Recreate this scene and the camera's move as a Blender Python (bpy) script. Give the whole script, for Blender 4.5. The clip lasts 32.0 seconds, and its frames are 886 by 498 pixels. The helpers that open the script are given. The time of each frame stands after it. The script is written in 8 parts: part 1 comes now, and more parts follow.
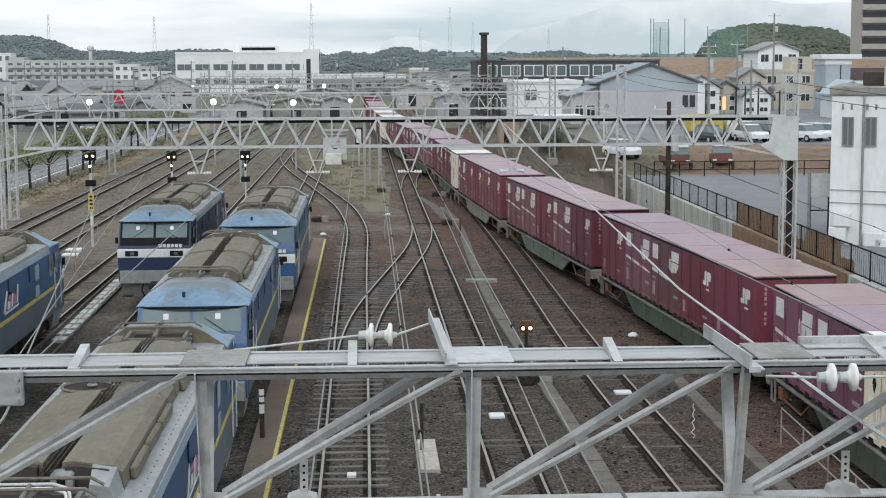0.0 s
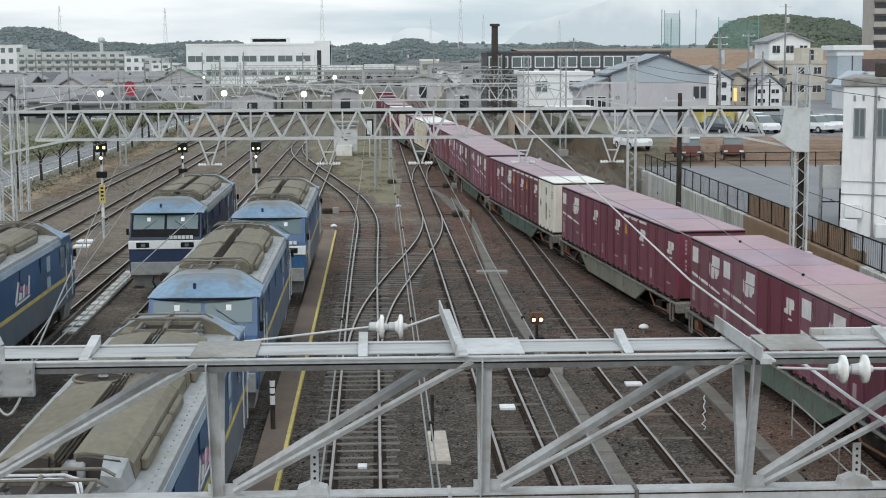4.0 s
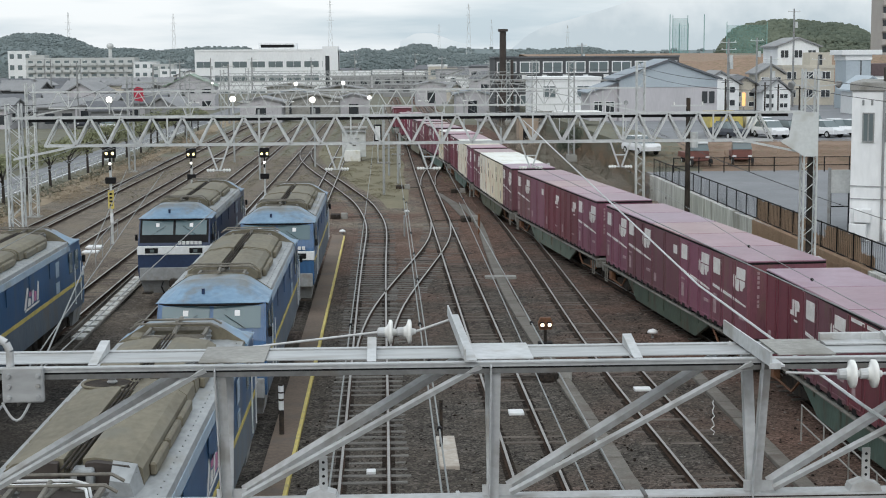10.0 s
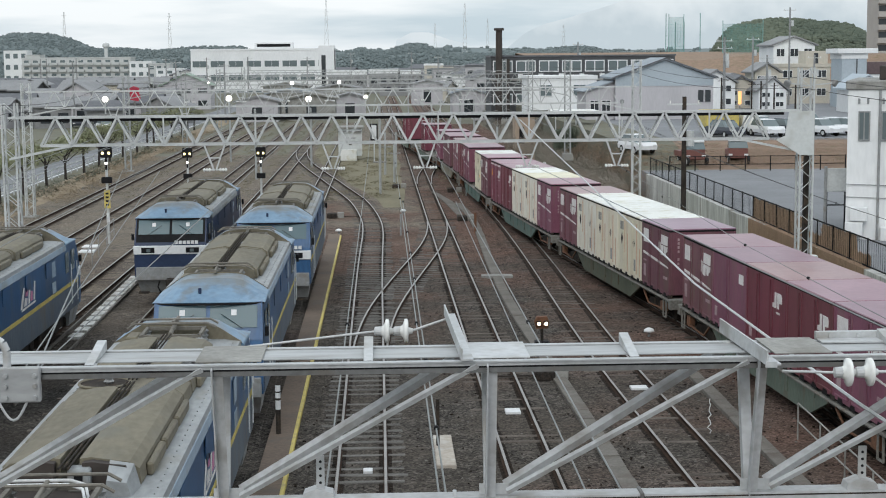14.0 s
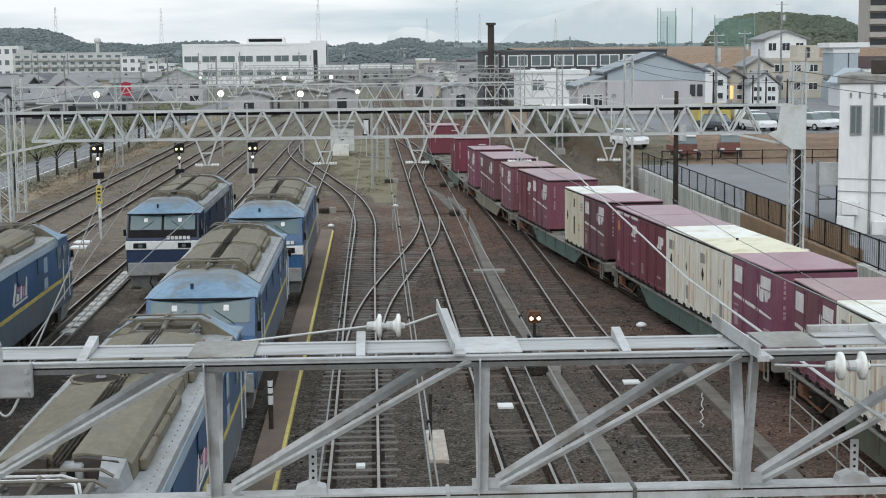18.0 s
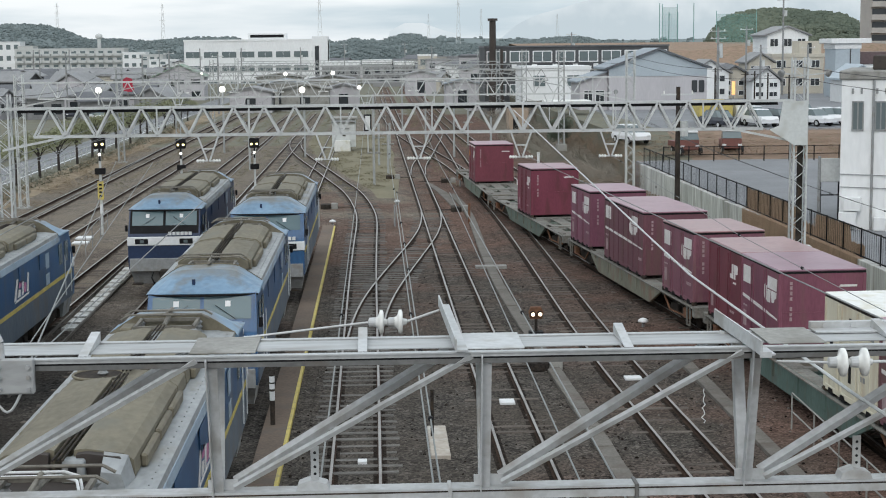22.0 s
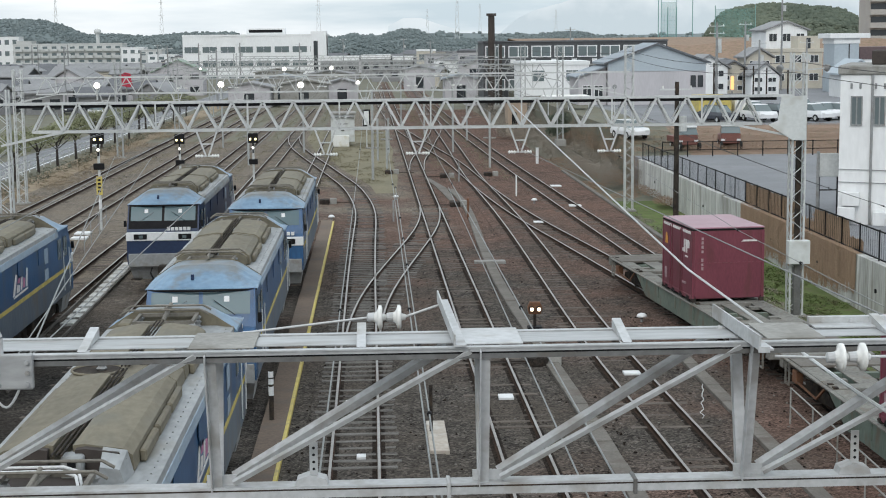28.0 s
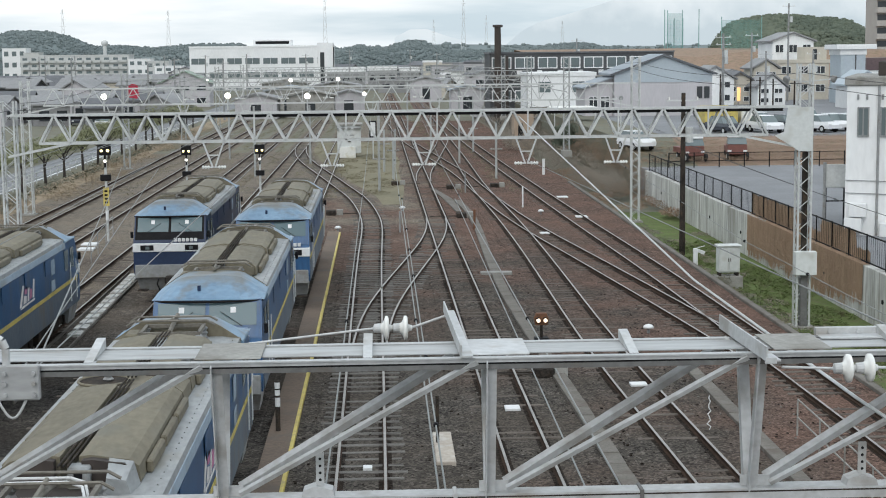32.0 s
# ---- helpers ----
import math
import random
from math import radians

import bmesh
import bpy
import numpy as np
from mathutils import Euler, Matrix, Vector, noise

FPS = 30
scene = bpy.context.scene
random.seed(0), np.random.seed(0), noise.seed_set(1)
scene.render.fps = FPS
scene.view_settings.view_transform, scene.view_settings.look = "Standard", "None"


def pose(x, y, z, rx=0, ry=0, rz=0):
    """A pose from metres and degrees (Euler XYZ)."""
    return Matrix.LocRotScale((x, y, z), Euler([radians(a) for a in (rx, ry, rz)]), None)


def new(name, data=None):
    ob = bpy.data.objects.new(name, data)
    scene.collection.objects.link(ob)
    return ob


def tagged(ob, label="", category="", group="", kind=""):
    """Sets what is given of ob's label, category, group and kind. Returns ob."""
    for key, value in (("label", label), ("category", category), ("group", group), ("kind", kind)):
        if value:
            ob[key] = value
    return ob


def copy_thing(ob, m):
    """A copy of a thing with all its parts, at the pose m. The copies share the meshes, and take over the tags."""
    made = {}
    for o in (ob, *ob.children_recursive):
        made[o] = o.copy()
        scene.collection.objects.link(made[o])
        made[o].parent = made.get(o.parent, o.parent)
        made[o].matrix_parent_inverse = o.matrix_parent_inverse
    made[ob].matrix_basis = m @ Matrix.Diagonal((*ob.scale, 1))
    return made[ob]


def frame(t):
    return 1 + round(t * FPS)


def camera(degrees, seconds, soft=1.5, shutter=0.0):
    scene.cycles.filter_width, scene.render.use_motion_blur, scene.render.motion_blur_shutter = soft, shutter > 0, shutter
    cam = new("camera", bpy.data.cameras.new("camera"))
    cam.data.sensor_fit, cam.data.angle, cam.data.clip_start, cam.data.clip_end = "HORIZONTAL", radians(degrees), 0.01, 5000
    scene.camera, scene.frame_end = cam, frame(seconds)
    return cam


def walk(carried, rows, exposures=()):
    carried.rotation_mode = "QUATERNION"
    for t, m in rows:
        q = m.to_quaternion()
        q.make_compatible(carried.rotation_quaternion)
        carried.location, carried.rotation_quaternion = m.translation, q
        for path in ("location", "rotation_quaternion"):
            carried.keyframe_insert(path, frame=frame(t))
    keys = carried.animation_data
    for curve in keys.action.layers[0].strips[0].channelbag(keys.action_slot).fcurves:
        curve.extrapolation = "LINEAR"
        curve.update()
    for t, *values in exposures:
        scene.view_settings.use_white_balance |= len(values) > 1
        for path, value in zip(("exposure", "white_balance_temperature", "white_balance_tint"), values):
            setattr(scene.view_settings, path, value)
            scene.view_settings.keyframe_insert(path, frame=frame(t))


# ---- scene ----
# Camera: hand-held on a road bridge over a railway yard, 9.7 m above the rails.
# x runs across the tracks, y along them away from the bridge, z = 0 is the top of the rails.
def held(x, y, z, down, right, lean):
    return pose(x, y, z) @ pose(0, 0, 0, 0, 0, -right) @ pose(0, 0, 0, 90 - down) @ pose(0, 0, 0, 0, 0, lean)


cam = camera(31.83, 32.0, soft=1.05)
PATH = (
    (0, 0.001, -0.005, 9.670, 6.895, 2.770, -0.244),
    (0.5, 0.001, -0.001, 9.668, 6.956, 2.835, -0.178),
    (1, 0.001, 0.001, 9.668, 7.102, 2.615, -0.224),
    (1.5, 0.000, -0.008, 9.670, 7.201, 2.450, -0.284),
    (2, 0.001, -0.000, 9.669, 7.115, 2.487, -0.314),
    (2.5, -0.000, 0.001, 9.669, 7.079, 2.520, -0.298),
    (3, 0.000, -0.008, 9.668, 7.068, 2.372, -0.328),
    (3.5, 0.002, 0.010, 9.667, 7.118, 2.386, -0.301),
    (5.5, 0.000, -0.005, 9.671, 7.385, 2.306, -0.228),
    (6, -0.001, 0.006, 9.669, 7.366, 2.271, -0.259),
    (6.5, 0.002, -0.010, 9.670, 7.315, 2.293, -0.226),
    (7, -0.002, -0.012, 9.670, 7.198, 2.270, -0.329),
    (7.5, 0.003, -0.011, 9.670, 7.044, 2.358, -0.440),
    (8, 0.001, -0.002, 9.667, 6.988, 2.275, -0.488),
    (8.5, 0.001, 0.012, 9.669, 6.901, 2.259, -0.492),
    (9, -0.001, -0.003, 9.667, 6.830, 2.231, -0.489),
    (9.5, 0.005, -0.010, 9.667, 6.879, 2.158, -0.507),
    (10, 0.001, -0.001, 9.667, 7.008, 2.061, -0.395),
    (10.5, 0.002, 0.003, 9.667, 7.126, 2.023, -0.351),
    (11, 0.001, -0.000, 9.669, 7.278, 2.047, -0.311),
    (11.5, 0.001, -0.003, 9.668, 7.372, 2.123, -0.331),
    (12, -0.000, -0.002, 9.670, 7.311, 2.154, -0.343),
    (12.5, 0.004, -0.005, 9.671, 7.283, 2.148, -0.405),
    (13, 0.004, -0.003, 9.671, 7.284, 2.151, -0.441),
    (13.5, 0.003, -0.005, 9.669, 7.375, 2.158, -0.467),
    (14, -0.000, -0.011, 9.670, 7.044, 2.193, -0.474),
    (14.5, -0.001, -0.002, 9.668, 7.214, 2.242, -0.491),
    (16.5, 0.002, -0.006, 9.669, 7.383, 2.497, -0.430),
    (17, -0.003, -0.003, 9.668, 7.352, 2.485, -0.442),
    (17.5, 0.001, -0.003, 9.670, 7.296, 2.506, -0.523),
    (18, 0.002, -0.005, 9.668, 7.236, 2.474, -0.559),
    (18.5, -0.002, -0.004, 9.668, 7.238, 2.461, -0.594),
    (19, 0.002, -0.003, 9.668, 7.282, 2.417, -0.648),
    (19.5, -0.002, -0.002, 9.669, 7.340, 2.444, -0.630),
    (20, 0.002, -0.003, 9.670, 7.349, 2.412, -0.613),
    (20.5, -0.001, 0.005, 9.668, 7.323, 2.355, -0.566),
    (21, -0.002, 0.006, 9.668, 7.358, 2.422, -0.548),
    (21.5, 0.002, -0.005, 9.670, 7.356, 2.356, -0.570),
    (22, -0.001, 0.007, 9.668, 7.390, 2.415, -0.553),
    (22.5, -0.000, -0.002, 9.671, 7.511, 2.452, -0.533),
    (23, 0.001, -0.004, 9.670, 7.416, 2.506, -0.564),
    (23.5, 0.002, -0.013, 9.669, 7.357, 2.483, -0.566),
    (24, -0.001, -0.005, 9.668, 7.264, 2.547, -0.558),
    (24.5, -0.000, -0.004, 9.666, 7.272, 2.552, -0.607),
    (25, -0.000, -0.002, 9.669, 7.333, 2.573, -0.576),
    (25.5, 0.001, -0.003, 9.671, 7.391, 2.602, -0.584),
    (27.5, 0.002, -0.001, 9.669, 7.600, 2.475, -0.602),
    (28, 0.001, 0.002, 9.670, 7.571, 2.456, -0.573),
    (28.5, 0.001, -0.001, 9.671, 7.581, 2.576, -0.562),
    (29, -0.000, -0.011, 9.673, 7.450, 2.377, -0.592),
    (29.5, -0.001, 0.004, 9.668, 7.418, 2.320, -0.577),
    (30, -0.002, 0.003, 9.668, 7.351, 2.272, -0.581),
    (30.5, -0.000, -0.016, 9.671, 7.292, 2.186, -0.593),
    (31, -0.001, -0.004, 9.671, 7.257, 2.214, -0.587),
    (31.5, -0.001, 0.002, 9.668, 7.130, 2.178, -0.588),
    (32, 0.000, 0.000, 9.667, 7.158, 2.222, -0.602),
)
walk(cam, [(t, held(*p)) for t, *p in PATH], exposures=[(0, -0.03), (9, -0.07), (21, -0.06), (27, 0.02), (32, 0.04)])

# ---------------------------------------------------------------- light
SUN_UP, SUN_TURN = radians(36), radians(196)
world = bpy.data.worlds.new("overcast_sky")
scene.world = world
world.use_nodes = True
wn, wl = world.node_tree.nodes, world.node_tree.links
wn.clear()
w_out = wn.new("ShaderNodeOutputWorld")
w_bg = wn.new("ShaderNodeBackground")
w_sky = wn.new("ShaderNodeTexSky")
w_sky.sky_type, w_sky.sun_disc = "NISHITA", False
w_sky.sun_elevation, w_sky.sun_rotation = SUN_UP, SUN_TURN
w_skys = wn.new("ShaderNodeMixRGB")
w_skys.blend_type, w_skys.inputs[0].default_value = "MULTIPLY", 1.0
w_skys.inputs[2].default_value = (0.10, 0.10, 0.10, 1)
w_co = wn.new("ShaderNodeTexCoord")
w_map = wn.new("ShaderNodeMapping")
w_map.inputs["Scale"].default_value = (1.2, 1.2, 9.0)
w_cl = wn.new("ShaderNodeTexNoise")
w_cl.inputs["Scale"].default_value, w_cl.inputs["Detail"].default_value = 3.2, 6.0
w_ramp = wn.new("ShaderNodeValToRGB")
w_ramp.color_ramp.elements[0].position, w_ramp.color_ramp.elements[0].color = 0.38, (0.545, 0.655, 0.735, 1)
w_ramp.color_ramp.elements[1].position, w_ramp.color_ramp.elements[1].color = 0.58, (0.92, 0.965, 1.0, 1)
w_mix = wn.new("ShaderNodeMixRGB")
w_mix.inputs[0].default_value = 0.90
wl.new(w_sky.outputs[0], w_skys.inputs[1])
wl.new(w_co.outputs["Generated"], w_map.inputs[0])
wl.new(w_map.outputs[0], w_cl.inputs["Vector"])
wl.new(w_cl.outputs["Fac"], w_ramp.inputs[0])
wl.new(w_skys.outputs[0], w_mix.inputs[1])
wl.new(w_ramp.outputs[0], w_mix.inputs[2])
w_sep = wn.new("ShaderNodeSeparateXYZ")
wl.new(w_co.outputs["Generated"], w_sep.inputs[0])
w_up = wn.new("ShaderNodeMapRange")
w_up.inputs["From Min"].default_value, w_up.inputs["From Max"].default_value = 0.0, 1.0
w_up.inputs["To Min"].default_value, w_up.inputs["To Max"].default_value = 1.09, 1.65
wl.new(w_sep.outputs["Z"], w_up.inputs["Value"])
wl.new(w_up.outputs[0], w_bg.inputs[1])
wl.new(w_mix.outputs[0], w_bg.inputs[0])
wl.new(w_bg.outputs[0], w_out.inputs[0])
sun = new("sun", bpy.data.lights.new("sun", "SUN"))
sun.data.energy, sun.data.angle, sun.data.color = 1.0, radians(30), (1.0, 0.97, 0.93)
sun.matrix_basis = pose(0, 0, 60) @ pose(0, 0, 0, 0, 0, -math.degrees(SUN_TURN)) @ pose(0, 0, 0, -(90 - math.degrees(SUN_UP)))


# ---------------------------------------------------------------- materials
def mat(name, c1, c2=None, rough=0.6, metal=0.0, scale=2.0, fine=40.0, bump=0.15, streak=(1, 1, 1), grime=None, spec=0.4, low=0.35, high=0.65, tinted=False):
    """Two colours mixed at a coarse and a fine scale, with relief; grime: a third colour in patches; tinted: by the object's own colour."""
    m = bpy.data.materials.new(name)
    m.use_nodes = True
    n, l = m.node_tree.nodes, m.node_tree.links
    b = n["Principled BSDF"]
    b.inputs["Roughness"].default_value, b.inputs["Metallic"].default_value = rough, metal
    b.inputs["Specular IOR Level"].default_value = spec
    co, info = n.new("ShaderNodeTexCoord"), n.new("ShaderNodeObjectInfo")
    off = n.new("ShaderNodeVectorMath")
    off.operation = "MULTIPLY_ADD"
    off.inputs[1].default_value = streak
    rnd = n.new("ShaderNodeVectorMath")
    rnd.operation = "SCALE"
    rnd.inputs[0].default_value = (37.0, 91.0, 53.0)
    l.new(info.outputs["Random"], rnd.inputs["Scale"])
    l.new(co.outputs["Object"], off.inputs[0])
    l.new(rnd.outputs[0], off.inputs[2])

    def tex(s, d):
        t = n.new("ShaderNodeTexNoise")
        t.inputs["Scale"].default_value, t.inputs["Detail"].default_value = s, d
        l.new(off.outputs[0], t.inputs["Vector"])
        return t

    big, small = tex(scale, 5.0), tex(fine, 3.0)
    add = n.new("ShaderNodeMath")
    add.operation = "MULTIPLY_ADD"
    add.inputs[1].default_value = 0.45
    l.new(small.outputs["Fac"], add.inputs[0])
    half = n.new("ShaderNodeMath")
    half.operation = "MULTIPLY"
    half.inputs[1].default_value = 0.55
    l.new(big.outputs["Fac"], half.inputs[0])
    l.new(half.outputs[0], add.inputs[2])
    ramp = n.new("ShaderNodeValToRGB")
    c2 = c2 or tuple(0.72 * v for v in c1)
    ramp.color_ramp.elements[0].position, ramp.color_ramp.elements[0].color = low, (*c2, 1)
    ramp.color_ramp.elements[1].position, ramp.color_ramp.elements[1].color = high, (*c1, 1)
    l.new(add.outputs[0], ramp.inputs[0])
    out = ramp.outputs[0]
    if grime:
        g = tex(scale * 1.7 + 0.3, 7.0)
        gr = n.new("ShaderNodeValToRGB")
        gr.color_ramp.elements[0].position, gr.color_ramp.elements[1].position = 0.52, 0.68
        gr.color_ramp.elements[0].color, gr.color_ramp.elements[1].color = (0, 0, 0, 1), (0.8, 0.8, 0.8, 1)
        l.new(g.outputs["Fac"], gr.inputs[0])
        mx = n.new("ShaderNodeMixRGB")
        mx.inputs[2].default_value = (*grime, 1)
        l.new(gr.outputs[0], mx.inputs[0])
        l.new(out, mx.inputs[1])
        out = mx.outputs[0]
    if tinted:
        ti = n.new("ShaderNodeMixRGB")
        ti.blend_type, ti.inputs[0].default_value = "MULTIPLY", 1.0
        l.new(out, ti.inputs[1])
        l.new(info.outputs["Color"], ti.inputs[2])
        out = ti.outputs[0]
    l.new(out, b.inputs["Base Color"])
    if bump:
        bp = n.new("ShaderNodeBump")
        bp.inputs["Strength"].default_value, bp.inputs["Distance"].default_value = bump, 0.02
        l.new(small.outputs["Fac"], bp.inputs["Height"])
        l.new(bp.outputs[0], b.inputs["Normal"])
    return m


def glow(name, c, strength):
    m = bpy.data.materials.new(name)
    m.use_nodes = True
    b = m.node_tree.nodes["Principled BSDF"]
    b.inputs["Base Color"].default_value = (*[0.08 * k for k in c], 1)
    b.inputs["Specular IOR Level"].default_value = 0.1
    b.inputs["Emission Color"].default_value, b.inputs["Emission Strength"].default_value = (*c, 1), strength
    return m


def pane(name, c=(0.05, 0.07, 0.08), rough=0.08, spec=0.6):
    m = bpy.data.materials.new(name)
    m.use_nodes = True
    b = m.node_tree.nodes["Principled BSDF"]
    b.inputs["Base Color"].default_value, b.inputs["Roughness"].default_value = (*c, 1), rough
    b.inputs["Specular IOR Level"].default_value = spec
    return m




def stones(n, l, co, tones, stone, patch):
    """Crushed stone of one tone: every stone its own shade, with patches of dust."""
    light, dark, dust = tones
    vor, big, mid = n.new("ShaderNodeTexVoronoi"), n.new("ShaderNodeTexNoise"), n.new("ShaderNodeTexNoise")
    vor.inputs["Scale"].default_value = stone
    big.inputs["Scale"].default_value, big.inputs["Detail"].default_value = patch, 6.0
    mid.inputs["Scale"].default_value, mid.inputs["Detail"].default_value = 2.6, 5.0
    for t in (vor, big, mid):
        l.new(co.outputs["Object"], t.inputs["Vector"])
    sep = n.new("ShaderNodeSeparateColor")
    l.new(vor.outputs["Color"], sep.inputs[0])
    mix = n.new("ShaderNodeMath")
    mix.operation = "MULTIPLY_ADD"
    mix.inputs[1].default_value = 0.42
    l.new(sep.outputs[0], mix.inputs[0])
    sc = n.new("ShaderNodeMath")
    sc.operation = "MULTIPLY"
    sc.inputs[1].default_value = 0.66
    l.new(mid.outputs["Fac"], sc.inputs[0])
    l.new(sc.outputs[0], mix.inputs[2])
    ramp = n.new("ShaderNodeValToRGB")
    ramp.color_ramp.elements[0].position, ramp.color_ramp.elements[0].color = 0.25, (*dark, 1)
    ramp.color_ramp.elements[1].position, ramp.color_ramp.elements[1].color = 0.82, (*light, 1)
    l.new(mix.outputs[0], ramp.inputs[0])
    pr = n.new("ShaderNodeValToRGB")
    pr.color_ramp.elements[0].position, pr.color_ramp.elements[1].position = 0.42, 0.62
    pr.color_ramp.elements[0].color, pr.color_ramp.elements[1].color = (0, 0, 0, 1), (0.75, 0.75, 0.75, 1)
    l.new(big.outputs["Fac"], pr.inputs[0])
    mx = n.new("ShaderNodeMixRGB")
    mx.inputs[2].default_value = (*dust, 1)
    l.new(pr.outputs[0], mx.inputs[0])
    l.new(ramp.outputs[0], mx.inputs[1])
    mul = n.new("ShaderNodeMixRGB")
    mul.blend_type, mul.inputs[0].default_value = "OVERLAY", 0.42
    l.new(mx.outputs[0], mul.inputs[1])
    l.new(sep.outputs[1], mul.inputs[2])
    return mul.outputs[0], vor.outputs["Distance"]


def slope(n, l, out, at, width):
    """Rises from 0 to 1 over a width of metres, starting at a place."""
    r = n.new("ShaderNodeMapRange")
    r.clamp = False
    r.inputs["From Min"].default_value, r.inputs["From Max"].default_value = at, at + width
    l.new(out, r.inputs["Value"])
    return r.outputs[0]


def math2(n, l, op, a, b):
    m = n.new("ShaderNodeMath")
    m.operation = op
    l.new(a, m.inputs[0])
    l.new(b, m.inputs[1])
    return m.outputs[0]


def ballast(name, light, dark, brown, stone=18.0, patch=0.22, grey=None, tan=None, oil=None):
    """Crushed stone; grey: tones of the oily yard end, tan: paler tones of the far end, dust and distance haze put into
    the colour; oil: tones where engines stand.
    """
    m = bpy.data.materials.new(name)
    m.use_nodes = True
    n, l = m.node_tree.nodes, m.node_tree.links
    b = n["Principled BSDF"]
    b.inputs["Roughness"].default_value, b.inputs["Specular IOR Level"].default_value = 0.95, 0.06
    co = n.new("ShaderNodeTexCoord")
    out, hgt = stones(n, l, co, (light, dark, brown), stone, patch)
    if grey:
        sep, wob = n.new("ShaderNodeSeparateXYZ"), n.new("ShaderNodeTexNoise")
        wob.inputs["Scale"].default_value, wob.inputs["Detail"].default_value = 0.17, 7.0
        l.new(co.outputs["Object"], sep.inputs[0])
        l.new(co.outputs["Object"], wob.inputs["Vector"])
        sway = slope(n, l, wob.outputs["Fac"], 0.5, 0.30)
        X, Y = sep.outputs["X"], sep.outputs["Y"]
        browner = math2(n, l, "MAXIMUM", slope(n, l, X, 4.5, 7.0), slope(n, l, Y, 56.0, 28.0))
        # Far zone: dusty stone, also paled in colour for distance haze.
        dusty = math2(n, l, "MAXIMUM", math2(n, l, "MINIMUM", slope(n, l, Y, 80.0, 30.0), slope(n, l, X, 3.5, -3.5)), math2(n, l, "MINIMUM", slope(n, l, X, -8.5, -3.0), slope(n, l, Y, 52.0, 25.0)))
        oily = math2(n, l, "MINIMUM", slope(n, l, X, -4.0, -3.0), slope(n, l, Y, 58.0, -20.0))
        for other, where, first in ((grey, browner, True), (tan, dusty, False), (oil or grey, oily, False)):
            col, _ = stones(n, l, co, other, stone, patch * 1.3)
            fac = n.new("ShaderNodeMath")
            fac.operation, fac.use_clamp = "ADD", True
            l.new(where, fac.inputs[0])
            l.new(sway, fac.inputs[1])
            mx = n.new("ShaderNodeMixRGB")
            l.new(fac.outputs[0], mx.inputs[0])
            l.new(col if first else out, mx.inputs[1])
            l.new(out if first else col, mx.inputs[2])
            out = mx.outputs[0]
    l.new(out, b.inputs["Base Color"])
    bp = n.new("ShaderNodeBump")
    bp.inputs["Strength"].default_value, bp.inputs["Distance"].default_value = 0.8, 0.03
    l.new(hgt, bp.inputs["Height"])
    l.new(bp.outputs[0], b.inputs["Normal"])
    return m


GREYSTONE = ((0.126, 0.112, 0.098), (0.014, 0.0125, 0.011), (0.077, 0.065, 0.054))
# Paler far tones: dust, with some distance haze put into the colour.
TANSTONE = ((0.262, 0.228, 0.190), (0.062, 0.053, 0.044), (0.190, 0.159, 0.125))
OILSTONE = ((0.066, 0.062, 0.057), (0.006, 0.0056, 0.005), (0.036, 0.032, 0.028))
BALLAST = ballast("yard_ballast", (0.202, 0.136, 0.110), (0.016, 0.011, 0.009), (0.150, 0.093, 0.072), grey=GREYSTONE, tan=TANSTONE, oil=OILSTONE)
RAIL = mat("rail_steel", (0.365, 0.348, 0.330), (0.225, 0.205, 0.187), rough=0.42, metal=0.5, scale=0.8, fine=12.0, bump=0.1)
RAILSIDE = mat("rust_rail", (0.070, 0.045, 0.032), (0.030, 0.021, 0.017), rough=0.9, scale=1.0, fine=15.0, spec=0.08)
SLEEPER = mat("sleeper_timber", (0.215, 0.205, 0.190), (0.052, 0.048, 0.044), rough=0.9, scale=1.6, fine=22.0, streak=(0.4, 3, 3), bump=0.5, spec=0.08)
CONCRETE = mat("concrete", (0.34, 0.335, 0.31), (0.22, 0.215, 0.20), rough=0.9, scale=0.7, fine=18.0, bump=0.3, grime=(0.16, 0.15, 0.13))
STAINED = mat("stained_concrete", (0.62, 0.62, 0.59), (0.29, 0.285, 0.265), rough=0.92, scale=1.1, fine=7.0, streak=(1.3, 1.3, 0.14), bump=0.2, grime=(0.24, 0.225, 0.195))
STRIP = ballast("rust_and_shade_ballast", (0.052, 0.040, 0.033), (0.006, 0.005, 0.0045), (0.030, 0.021, 0.016), patch=0.5, grey=((0.052, 0.042, 0.035), (0.006, 0.005, 0.0045), (0.030, 0.022, 0.017)), tan=((0.150, 0.126, 0.104), (0.030, 0.025, 0.021), (0.100, 0.081, 0.064)))
WORNBOARD = mat("worn_cover_board", (0.46, 0.41, 0.35), (0.30, 0.265, 0.225), rough=0.9, scale=0.9, fine=9.0, bump=0.3, grime=(0.52, 0.50, 0.46))
# Dark zinc: dirt, and on the chord web its shade put into the colour.
DIRTSHADE_ZINC = mat("dirty_shaded_galvanised_steel", (0.17, 0.172, 0.168), (0.10, 0.10, 0.098), rough=0.6, metal=0.1, scale=1.2, fine=14.0, bump=0.06, grime=(0.12, 0.105, 0.09))
# Worn zinc, also toned down in colour where the top light is too strong.
WORN_TONED_ZINC = mat("worn_toned_galvanised_plate", (0.42, 0.43, 0.43), (0.28, 0.285, 0.285), rough=0.55, metal=0.1, scale=1.4, fine=14.0, bump=0.06, streak=(0.3, 1.5, 1), grime=(0.26, 0.25, 0.23))
